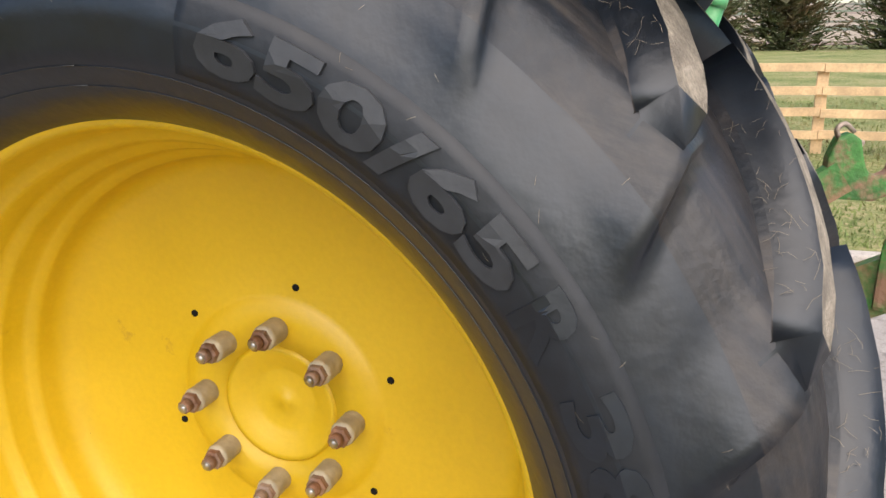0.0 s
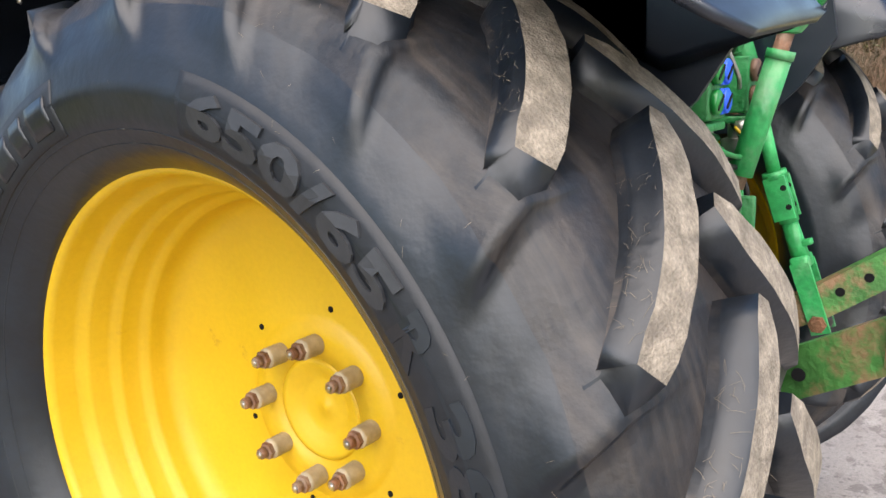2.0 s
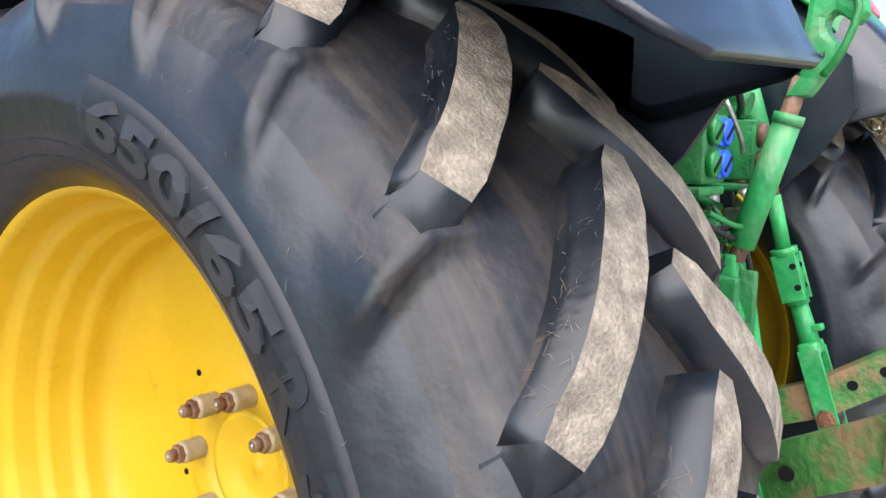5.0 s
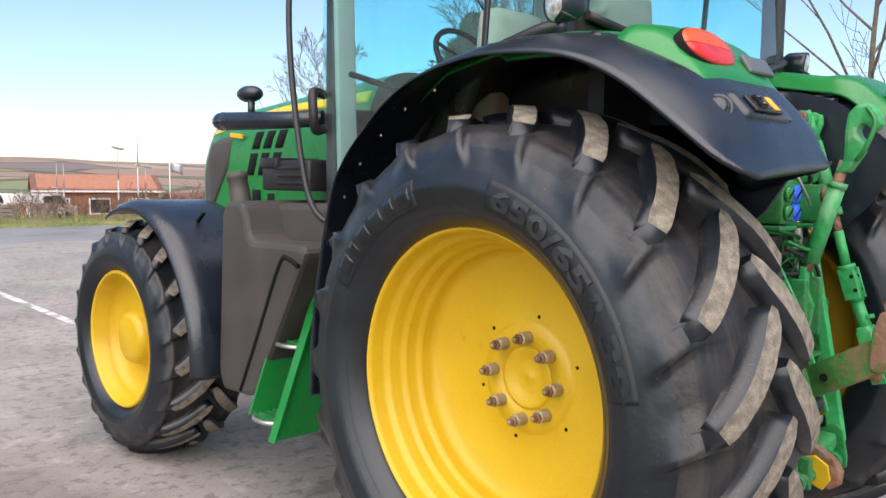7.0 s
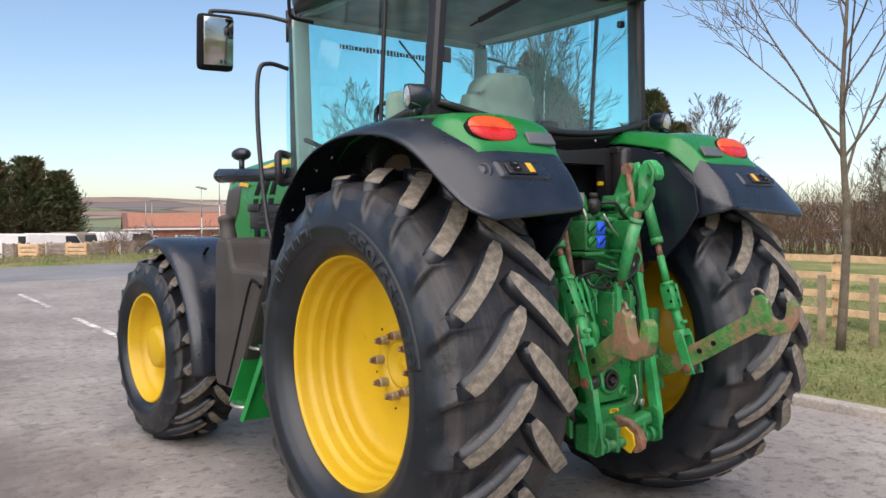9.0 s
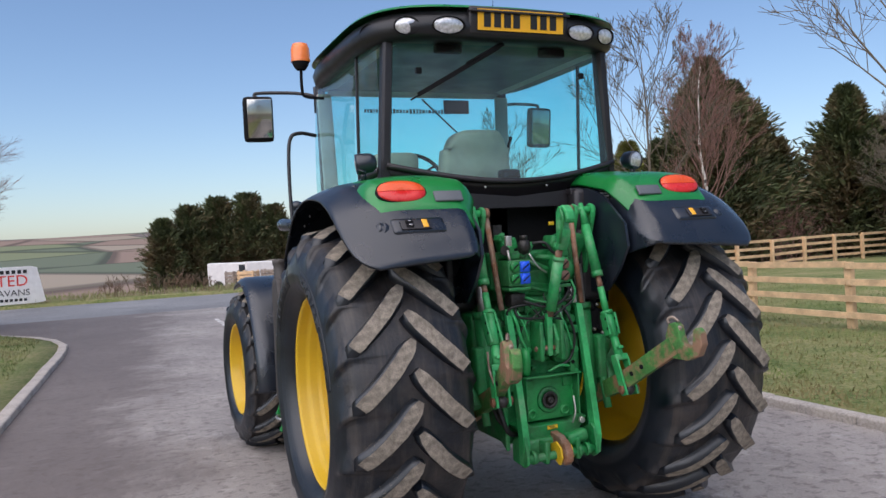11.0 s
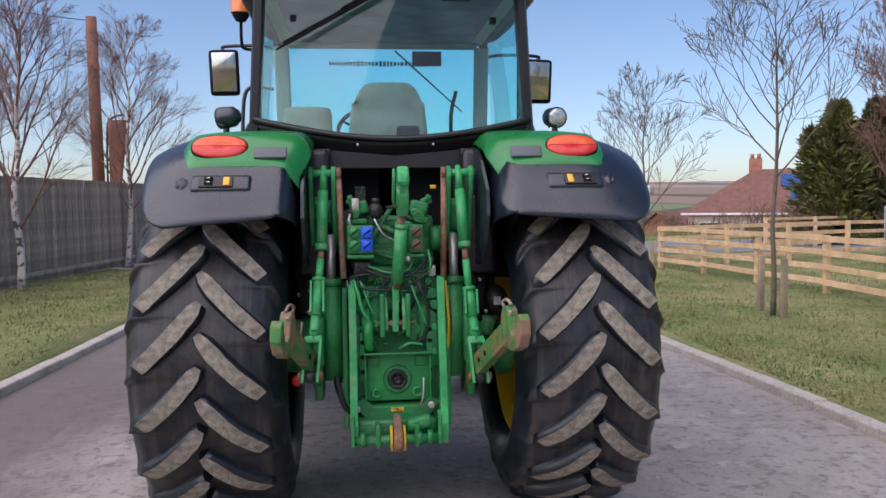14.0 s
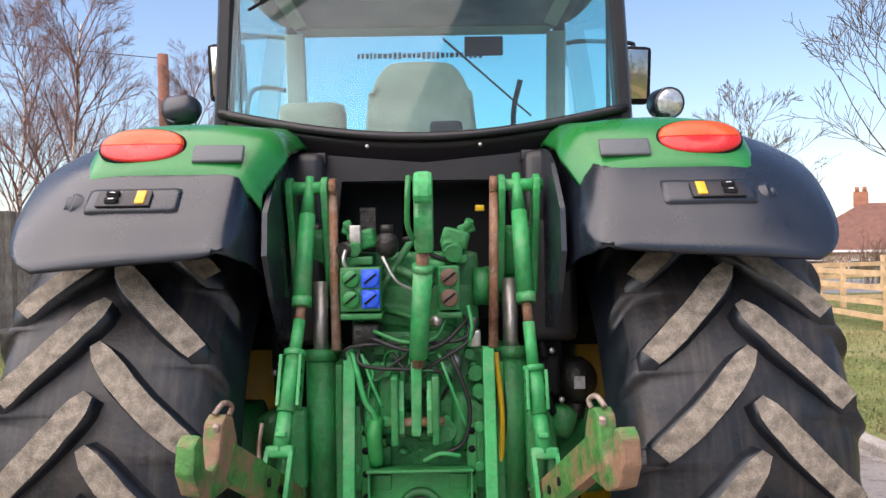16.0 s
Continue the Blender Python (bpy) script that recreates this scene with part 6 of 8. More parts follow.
for ob in tractor.children:
    if not ob.name.startswith(("rear_tyre", "rear_rim", "front_tyre", "front_rim")):
        ob.location = ob.location + BODY

# ---- ground, road, kerbs ----
def ground_mat(name, cols, rough=0.95, patch=0.4, fine=30.0, bump=0.4, dist=0.02, share=0.35):
    """Two or three colours in noise patches at two scales."""
    m = bpy.data.materials.new(name)
    m.use_nodes = True
    n, l = m.node_tree.nodes, m.node_tree.links
    b = n["Principled BSDF"]
    tc = n.new("ShaderNodeTexCoord")
    big, small = n.new("ShaderNodeTexNoise"), n.new("ShaderNodeTexNoise")
    for q, s, dt in ((big, patch, 6), (small, fine, 8)):
        q.inputs["Scale"].default_value, q.inputs["Detail"].default_value, q.inputs["Roughness"].default_value = s, dt, 0.65
        l.new(tc.outputs["Object"], q.inputs["Vector"])
    tiny = n.new("ShaderNodeTexNoise")
    tiny.inputs["Scale"].default_value, tiny.inputs["Detail"].default_value = fine * 6, 4
    l.new(tc.outputs["Object"], tiny.inputs["Vector"])
    mixf = n.new("ShaderNodeMath")
    mixf.operation = "MULTIPLY_ADD"
    mixf.inputs[1].default_value = 0.70 - share
    l.new(small.outputs["Fac"], mixf.inputs[0])
    half = n.new("ShaderNodeMath")
    half.operation = "MULTIPLY"
    half.inputs[1].default_value = share
    l.new(big.outputs["Fac"], half.inputs[0])
    third = n.new("ShaderNodeMath")
    third.operation = "MULTIPLY_ADD"
    third.inputs[1].default_value = 0.30
    l.new(tiny.outputs["Fac"], third.inputs[0])
    l.new(half.outputs[0], third.inputs[2])
    l.new(third.outputs[0], mixf.inputs[2])
    ramp = n.new("ShaderNodeValToRGB")
    el = ramp.color_ramp.elements
    while len(el) < len(cols):
        el.new(0.5)
    for e, (p, c) in zip(el, cols):
        e.position, e.color = p, (*c, 1)
    l.new(mixf.outputs[0], ramp.inputs[0])
    l.new(ramp.outputs[0], b.inputs["Base Color"])
    b.inputs["Roughness"].default_value = rough
    b.inputs["Specular IOR Level"].default_value = 0.3
    bp = n.new("ShaderNodeBump")
    bp.inputs["Strength"].default_value, bp.inputs["Distance"].default_value = bump, dist
    l.new(tiny.outputs["Fac"], bp.inputs["Height"])
    l.new(bp.outputs[0], b.inputs["Normal"])
    return m


TARMAC = ground_mat("worn_pale_tarmac", [(0.36, (0.17, 0.152, 0.14)), (0.45, (0.25, 0.224, 0.207)), (0.53, (0.33, 0.298, 0.272)), (0.64, (0.43, 0.394, 0.36))], 0.66, 0.55, 70, 0.34, 0.010, 0.42)
# dark scuffs and bare flecks
tn_, tl_ = TARMAC.node_tree.nodes, TARMAC.node_tree.links
ttc, tno, tmr, tmx = tn_.new("ShaderNodeTexCoord"), tn_.new("ShaderNodeTexNoise"), tn_.new("ShaderNodeMapRange"), tn_.new("ShaderNodeMix")
tno.inputs["Scale"].default_value, tno.inputs["Detail"].default_value, tno.inputs["Roughness"].default_value = 2.4, 12, 0.74
tl_.new(ttc.outputs["Object"], tno.inputs["Vector"])
tmr.inputs["From Min"].default_value, tmr.inputs["From Max"].default_value, tmr.inputs["To Max"].default_value = 0.55, 0.63, 0.62
tl_.new(tno.outputs["Fac"], tmr.inputs["Value"])
tmx.data_type = "RGBA"
tl_.new(tmr.outputs[0], tmx.inputs["Factor"])
tl_.new(tn_["Principled BSDF"].inputs["Base Color"].links[0].from_socket, tmx.inputs["A"])
tmx.inputs["B"].default_value = (0.135, 0.115, 0.103, 1)
tl_.new(tmx.outputs["Result"], tn_["Principled BSDF"].inputs["Base Color"])
# small worn pits where the dark stone shows, and pale dust between
for sc_, lo_, hi_, amt_, colr in ((11.0, 0.535, 0.575, 0.6, (0.125, 0.108, 0.10, 1)), (4.5, 0.575, 0.62, 0.6, (0.41, 0.375, 0.345, 1)), (60.0, 0.58, 0.63, 0.6, (0.10, 0.09, 0.085, 1))):
    pno, pmr, pmx = tn_.new("ShaderNodeTexNoise"), tn_.new("ShaderNodeMapRange"), tn_.new("ShaderNodeMix")
    pno.inputs["Scale"].default_value, pno.inputs["Detail"].default_value, pno.inputs["Roughness"].default_value = sc_, 7, 0.72
    tl_.new(ttc.outputs["Object"], pno.inputs["Vector"])
    pmr.inputs["From Min"].default_value, pmr.inputs["From Max"].default_value, pmr.inputs["To Max"].default_value = lo_, hi_, amt_
    tl_.new(pno.outputs["Fac"], pmr.inputs["Value"])
    pmx.data_type = "RGBA"
    tl_.new(pmr.outputs[0], pmx.inputs["Factor"])
    tl_.new(tn_["Principled BSDF"].inputs["Base Color"].links[0].from_socket, pmx.inputs["A"])
    pmx.inputs["B"].default_value = colr
    tl_.new(pmx.outputs["Result"], tn_["Principled BSDF"].inputs["Base Color"])
# the tarmac turns darker brown in a ragged strip along the kerb on the left of the drive
dn_, dl_ = TARMAC.node_tree.nodes, TARMAC.node_tree.links
dtc, dsp, dno = dn_.new("ShaderNodeTexCoord"), dn_.new("ShaderNodeSeparateXYZ"), dn_.new("ShaderNodeTexNoise")
dno.inputs["Scale"].default_value, dno.inputs["Detail"].default_value, dno.inputs["Roughness"].default_value = 0.7, 9, 0.7
dl_.new(dtc.outputs["Object"], dsp.inputs[0])
dl_.new(dtc.outputs["Object"], dno.inputs["Vector"])
dsl, dad = dn_.new("ShaderNodeMath"), dn_.new("ShaderNodeMath")
dsl.operation = dad.operation = "MULTIPLY_ADD"
dsl.inputs[1].default_value = -0.05
dl_.new(dsp.outputs["Y"], dsl.inputs[0])
dl_.new(dsp.outputs["X"], dsl.inputs[2])
dad.inputs[1].default_value = 3.4
dl_.new(dno.outputs["Fac"], dad.inputs[0])
dl_.new(dsl.outputs[0], dad.inputs[2])
dmr, dmx = dn_.new("ShaderNodeMapRange"), dn_.new("ShaderNodeMix")
dmr.inputs["From Min"].default_value, dmr.inputs["From Max"].default_value = -0.75, 0.05
dmr.inputs["To Min"].default_value, dmr.inputs["To Max"].default_value = 0.72, 0.0
dl_.new(dad.outputs[0], dmr.inputs["Value"])
dmx.data_type = "RGBA"
dl_.new(dmr.outputs[0], dmx.inputs["Factor"])
dl_.new(dn_["Principled BSDF"].inputs["Base Color"].links[0].from_socket, dmx.inputs["A"])
dmx.inputs["B"].default_value = (0.105, 0.082, 0.074, 1)
dl_.new(dmx.outputs["Result"], dn_["Principled BSDF"].inputs["Base Color"])
TARMAC2 = ground_mat("road_tarmac", [(0.40, (0.13, 0.13, 0.135)), (0.50, (0.20, 0.20, 0.205)), (0.60, (0.28, 0.28, 0.28))], 0.8, 0.3, 20, 0.2, 0.01)
TURF = ground_mat("winter_turf", [(0.40, (0.07, 0.105, 0.03)), (0.46, (0.145, 0.185, 0.055)), (0.52, (0.235, 0.235, 0.095)), (0.58, (0.36, 0.30, 0.165))], 1.0, 0.6, 14, 0.7, 0.03)
KERBM = ground_mat("concrete_kerb", [(0.40, (0.24, 0.22, 0.20)), (0.5, (0.40, 0.36, 0.32)), (0.60, (0.50, 0.45, 0.40))], 0.9, 2.5, 40, 0.3, 0.01)
FAR = ground_mat("far_fields", [(0.40, (0.11, 0.10, 0.085)), (0.46, (0.18, 0.185, 0.12)), (0.52, (0.26, 0.20, 0.16)), (0.58, (0.17, 0.14, 0.125))], 1.0, 0.006, 0.03, 0.1, 0.05)
fn_, fl_ = FAR.node_tree.nodes, FAR.node_tree.links
cell, edge = fn_.new("ShaderNodeTexVoronoi"), fn_.new("ShaderNodeTexVoronoi")
edge.feature = "DISTANCE_TO_EDGE"
geo, squash = fn_.new("ShaderNodeTexCoord"), fn_.new("ShaderNodeMapping")
squash.inputs["Scale"].default_value = (0.0075, 0.0038, 0.0)
fl_.new(geo.outputs["Object"], squash.inputs["Vector"])
for v_ in (cell, edge):
    v_.inputs["Scale"].default_value = 1.0
    fl_.new(squash.outputs[0], v_.inputs["Vector"])
pick = fn_.new("ShaderNodeValToRGB")
pick.color_ramp.interpolation = "CONSTANT"
while len(pick.color_ramp.elements) < 6:
    pick.color_ramp.elements.new(0.5)
for e, (p_, c_) in zip(pick.color_ramp.elements, ((0.0, (0.17, 0.19, 0.10)), (0.18, (0.24, 0.17, 0.13)), (0.36, (0.12, 0.14, 0.09)), (0.52, (0.29, 0.24, 0.18)), (0.68, (0.16, 0.13, 0.12)), (0.84, (0.20, 0.22, 0.12)))):
    e.position, e.color = p_, (*c_, 1)
fl_.new(cell.outputs["Color"], pick.inputs[0])
rim_ = fn_.new("ShaderNodeMapRange")
rim_.inputs["From Min"].default_value, rim_.inputs["From Max"].default_value, rim_.inputs["To Min"].default_value = 0.02, 0.05, 0.45
fl_.new(edge.outputs["Distance"], rim_.inputs["Value"])
both = fn_.new("ShaderNodeVectorMath")
both.operation = "SCALE"
fl_.new(pick.outputs[0], both.inputs[0])
fl_.new(rim_.outputs[0], both.inputs["Scale"])
fl_.new(both.outputs[0], fn_["Principled BSDF"].inputs["Base Color"])
LINEM = mat("white_road_paint", (0.62, 0.60, 0.57), 0.8, var=0.2, scale=6, bump=0.2, second=(0.2, 0.19, 0.18), amount=0.8, lo=0.48, hi=0.6)
LEAFG = mat("grass_blade", (0.15, 0.20, 0.055), 0.8, var=0.5, scale=1.2, bump=0, second=(0.25, 0.20, 0.09), amount=0.9, lo=0.42, hi=0.6)
WOODF = mat("pale_fence_timber", (0.66, 0.45, 0.25), 0.8, var=0.2, scale=5, bump=0.2, fine=50, second=(0.42, 0.28, 0.16), amount=0.5)
BOARDM = mat("grey_brown_fence_board", (0.34, 0.28, 0.225), 0.85, var=0.3, scale=4, bump=0.3, fine=40, second=(0.18, 0.14, 0.115), amount=0.6)
bn_, bl_ = BOARDM.node_tree.nodes, BOARDM.node_tree.links
boi, bmr, bsc = bn_.new("ShaderNodeObjectInfo"), bn_.new("ShaderNodeMapRange"), bn_.new("ShaderNodeVectorMath")
bmr.inputs["To Min"].default_value, bmr.inputs["To Max"].default_value = 0.7, 1.2
bl_.new(boi.outputs["Random"], bmr.inputs["Value"])
bsc.operation = "SCALE"
bl_.new(bn_["Principled BSDF"].inputs["Base Color"].links[0].from_socket, bsc.inputs[0])
bl_.new(bmr.outputs[0], bsc.inputs["Scale"])
bl_.new(bsc.outputs[0], bn_["Principled BSDF"].inputs["Base Color"])
BARK = mat("grey_brown_bark", (0.13, 0.105, 0.075), 0.9, var=0.3, scale=9, bump=0.4, fine=50)
BARKR = mat("reddish_twig_bark", (0.21, 0.115, 0.09), 0.85, var=0.3, scale=9, bump=0.3)
BIRCH = mat("white_birch_bark", (0.62, 0.56, 0.50), 0.75, var=0.2, scale=7, bump=0.3, second=(0.06, 0.045, 0.04), amount=0.95, lo=0.53, hi=0.58)
STAKEM = mat("grey_stake_timber", (0.33, 0.26, 0.17), 0.85, var=0.25, scale=5, bump=0.2, second=(0.16, 0.14, 0.11), amount=0.6)
POLEM = mat("red_brown_pole", (0.20, 0.085, 0.055), 0.85, var=0.2, scale=5, bump=0.2)
CONIF = mat("dark_conifer_needles", (0.055, 0.070, 0.022), 0.8, var=0.5, scale=0.9, bump=0, second=(0.12, 0.075, 0.035), amount=0.8, lo=0.46, hi=0.6)
CONIFY = mat("yellow_green_conifer_needles", (0.12, 0.12, 0.025), 0.8, var=0.4, scale=1.2, bump=0, second=(0.04, 0.05, 0.015), amount=0.8)
HEDGEM = mat("bare_hedge_twigs", (0.14, 0.085, 0.055), 0.9, var=0.4, scale=1.0, bump=0, second=(0.08, 0.07, 0.04), amount=0.8)
BRICKM = mat("red_brick_wall", (0.34, 0.15, 0.09), 0.85, var=0.2, scale=3, bump=0.2)
RENDERM = mat("cream_rendered_wall", (0.60, 0.50, 0.40), 0.85, var=0.1, scale=3, bump=0.1)
ROOFM = mat("red_brown_roof_tiles", (0.17, 0.08, 0.058), 0.8, var=0.25, scale=3, bump=0.3, fine=14)
DARKGLASS = mat("dark_window_glass", (0.03, 0.035, 0.04), 0.1, var=0.1)
WHITEP = mat("white_paint", (0.72, 0.70, 0.68), 0.6, var=0.08, scale=4)
PANELB = mat("blue_solar_panel", (0.03, 0.08, 0.22), 0.25, var=0.1)
REDPAINT = mat("red_sign_paint", (0.65, 0.05, 0.035), 0.7, var=0.1)
GREENP = mat("dark_green_coated_steel", (0.012, 0.09, 0.055), 0.5, var=0.1)
GALV = mat("galvanised_steel", (0.42, 0.42, 0.42), 0.5, metal=0.5, var=0.15)


def height(x, y):
    """The lie of the land: level here, falling beyond the road and paddock, hills on the skyline."""
    r = math.hypot(x, y - 5)
    z = -0.06
    f = max(0, min(1, (r - 24) / 62))
    z -= 4.6 * f * f * (3 - 2 * f)
    g = max(0, min(1, (r - 350) / 1900))
    hills = 38 + 10 * math.sin(x * 0.0021 + 1.0) + 12 * noise.noise((x * 0.0016, y * 0.0016, 4)) + 6 * noise.noise((x * 0.005, y * 0.005, 9))
    z += (hills + 5) * g * g * (3 - 2 * g)
    if r > 2600:
        z -= (r - 2600) * 0.004
    return z


rings, segs = [0, 4, 8, 12, 16, 20, 24, 28, 33, 40, 50, 62, 78, 98, 125, 160, 210, 280, 370, 480, 620, 800, 1000, 1250, 1550, 1900, 2300, 2800, 3600, 4600], 240
vs, fs = [], []
for r in rings:
    for k in range(segs):
        a = 2 * math.pi * k / segs
        x, y = r * math.sin(a), 5 + r * math.cos(a)
        vs.append((x, y, height(x, y)))
for i in range(len(rings) - 1):
    for k in range(segs):
        j = (k + 1) % segs
        fs.append((i * segs + k, (i + 1) * segs + k, (i + 1) * segs + j, i * segs + j))
tagged(raw("ground", vs, fs, FAR, smooth=True), "open winter farmland rising to low hills", "ground", kind="structure")

KR, KL = 3.22, -3.36
bm = bmesh.new()
def drive_x(y):
    """Edges of the drive at y."""
    l, r = KL + 0.038 * max(0, min(10.2, y)), KR - 0.033 * max(-4, min(6, y))
    if y > 11.0:
        l -= ((y - 11.0) / 6.2) ** 2 * 4.6
    if y > 14.6:
        r += ((y - 14.6) / 3.4) ** 2 * 4.4
    return l - 0.05, r + 0.05
sheet(bm, lambda s, t: Vector((drive_x(-40 + 58.4 * s)[0] * (1 - t) + drive_x(-40 + 58.4 * s)[1] * t, -40 + 58.4 * s, 0.0)), 80, 8)
tagged(part("road_drive", bm, TARMAC, fix=False), "pale worn tarmac drive", "drive", kind="structure")
bm = bmesh.new()
sheet(bm, lambda s, t: Vector((-90 + 180 * s, 18.2 + (0.02 * (-90 + 180 * s)) + 7.2 * t, -0.004 - 0.03 * t)), 60, 3)
tagged(part("road_main", bm, TARMAC2, fix=False), "grey tarmac road crossing the end of the drive", "road", kind="structure")
for k, (y0, y1) in enumerate(((6.9, 10.1), (12.0, 14.9), (1.3, 4.7))):
    bm = bmesh.new()
    sheet(bm, lambda s, t: Vector((-0.12 + 0.10 * t + (0.05 if y1 < 5 else 0), y0 + (y1 - y0) * s, 0.004)), 10, 1)
    tagged(part("road_marking", bm, LINEM, fix=False), "worn white centre line dash on the drive", "road marking", group="centre line dashes", kind="structure")


def verge_z(x, y):
    return 0.07 + 0.05 * noise.noise((x * 0.35, y * 0.35, 0)) * min(1, max(0, min(abs(x - KR), abs(x - KL)) / 1.5)) + 0.012 * noise.noise((x * 2.1, y * 2.1, 3))


def verge(name, x0f, x1f, y0, y1, nu, nv, label):
    bm = bmesh.new()
    def fn(s, t):
        y = y0 + (y1 - y0) * s
        x = x0f(y) + (x1f(y) - x0f(y)) * t ** 1.6
        fall = -0.12 * max(0, (x - 30) / 20) if x > 0 else 0
        return Vector((x, y, verge_z(x, y) + fall))
    sheet(bm, fn, nu, nv, thick=(0, 0, -0.25))
    return tagged(part(name, bm, TURF, fix=True), label, "grass", kind="structure")


verge("ground_paddock", lambda y: drive_x(y)[1] + 0.09, lambda y: 48, -40, 17.4, 90, 46, "patchy winter grass beside the drive")
verge("ground_verge", lambda y: -8.6, lambda y: drive_x(y)[0] - 0.09, -40, 16.9, 90, 16, "short grass verge below the board fence")
bm = bmesh.new()
sheet(bm, lambda s, t: Vector((-90 + 180 * s, 25.3 + 0.02 * (-90 + 180 * s) + 6 * t, 0.06 + 0.05 * noise.noise((s * 60, t * 3, 0)) - 0.35 * t * t)), 120, 6, thick=(0, 0, -0.4))
tagged(part("ground_bank", bm, TURF), "rough grass bank along the far side of the road", "grass", kind="structure")

# kerb stones
bm = bmesh.new()
box(bm, (0, 0, 0), (0.14, 0.905, 0.22), bev=0.018)
bmesh.ops.recalc_face_normals(bm, faces=bm.faces[:])
kerb_me = bpy.data.meshes.new("kerb_stone")
bm.to_mesh(kerb_me)
bm.free()
kerb_me.materials.append(KERBM)
rng = random.Random(21)
for side in (0, 1):
    kr = thing("kerb", "row of pale concrete kerb stones along the drive", "kerb", kind="structure")
    y = -16.0
    while y < 17.0:
        x = drive_x(y)[side] + (-0.02 if side == 0 else 0.02)
        x2 = drive_x(y + 0.915)[side] + (-0.02 if side == 0 else 0.02)
        ln = math.hypot(x2 - x, 0.915)
        ob = new("kerb_stone", kerb_me)
        ob.parent = kr
        ob.matrix_basis = pose((x + x2) / 2, y + 0.46, -0.033 + rng.uniform(-0.006, 0.006), 0, 0, -math.degrees(math.atan2(x2 - x, 0.915))) @ Matrix.Diagonal((1, min(1.6, ln / 0.915), 1, 1))
        y += 0.915 if abs(x2 - x) < 0.7 else 0.5

# grass blades
def blades(name, n, x0, x1, y0, y1, lo, hi, seed, label, zf=verge_z, power=1.0):
    r = np.random.RandomState(seed)
    vs, fs = [], []
    for k in range(n):
        x, y = x0 + (x1 - x0) * r.rand() ** power, y0 + (y1 - y0) * r.rand()
        if name == "grass" and not (drive_x(y)[1] + 0.15 < x or x < drive_x(y)[0] - 0.15):
            continue
        z, h = zf(x, y) - 0.005, lo + (hi - lo) * r.rand() ** 2
        a, w = r.rand() * 6.283, 0.006 + 0.006 * r.rand()
        dx, dy = math.cos(a) * w, math.sin(a) * w
        lx, ly = (r.rand(2) - 0.5) * h * 1.4
        i = len(vs)
        vs += [(x - dx, y - dy, z), (x + dx, y + dy, z), (x + lx, y + ly, z + h)]
        fs.append((i, i + 1, i + 2))
    return tagged(raw(name, vs, fs, LEAFG), label, "grass", kind="stuff")


blades("grass", 60000, KR + 0.15, 14, -3, 17.0, 0.02, 0.07, 1, "short tufted winter grass blades", power=1.5)
blades("grass", 26000, -7.6, KL - 0.15, -1, 16.4, 0.02, 0.07, 2, "short tufted winter grass blades")
bank_z = lambda x, y: 0.03
blades("dry_grass", 26000, -20, 45, 25.5, 30.0, 0.08, 0.32, 3, "dry straw-coloured roadside grass", zf=bank_z)

# ---- post and rail fences ----
rng = random.Random(8)


def rail_fence(pts, group):
    """A four-rail fence through the post positions."""
    f = thing("paddock_fence", "pale new timber post-and-rail paddock fence", "fence", group)
    for k, (x, y) in enumerate(pts):
        z = verge_z(x, y) - 0.1 if -40 < y < 17.4 else height(x, y)
        bm = bmesh.new()
        box(bm, (x, y, z + 0.50), (0.085, 0.11, 1.06), (rng.uniform(-1, 1), rng.uniform(-1, 1), 0), bev=0.006)
        part("post", bm, WOODF, f)
    for (xa, ya), (xb, yb) in zip(pts, pts[1:]):
        for h in (0.30, 0.53, 0.76, 0.99):
            w = Vector((xb - xa, yb - ya, 0))
            n2 = Vector((-w.y, w.x, 0)).normalized() * 0.022
            up = Vector((0, 0, 0.043))
            off = n2 * (3.2 if h else 1)
            za = (verge_z(xa, ya) - 0.1 if ya < 17.4 else height(xa, ya)) + h + rng.uniform(-0.012, 0.012)
            zb = (verge_z(xb, yb) - 0.1 if yb < 17.4 else height(xb, yb)) + h + rng.uniform(-0.012, 0.012)
            a, b = Vector((xa, ya, za)) + off + w * 0.002, Vector((xb, yb, zb)) + off - w * 0.002
            bm = bmesh.new()
            add(bm, [a - n2 - up, a + n2 - up, a + n2 + up, a - n2 + up, b - n2 - up, b + n2 - up, b + n2 + up, b - n2 + up], [(0, 3, 2, 1), (4, 5, 6, 7), (0, 1, 5, 4), (1, 2, 6, 5), (2, 3, 7, 6), (3, 0, 4, 7)])
            part("rail", bm, WOODF, f)
    return f


near = [(7.28 - max(0, (y - 7.0)) * 0.10, y) for y in [-10.69 + 1.83 * k for k in range(14)]]
rail_fence(near, "paddock fences")
cx0, cy0 = near[-1]
rail_fence([(cx0 + 0.05 + 1.75 * k, cy0 + 0.35 * k + 0.12) for k in range(18)], "paddock fences")
rail_fence([(12.5 + 2.2 * k, 19.2 + 0.9 * k) for k in range(12)], "paddock fences")

# ---- board fence on the left ----
bf = thing("board_fence", "tall grey-brown closed timber board fence", "fence")
BA, BB = Vector((-7.5, 6, 0)), Vector((-5.95, 18.6, 0))
nb = 84
bm = bmesh.new()
box(bm, (0, 0, 0), (0.022, 0.145, 2.20), bev=0.0)
bme = bpy.data.meshes.new("board")
bm.to_mesh(bme)
bm.free()
bme.materials.append(BOARDM)
ang = -math.degrees(math.atan2(BB.x - BA.x, BB.y - BA.y))
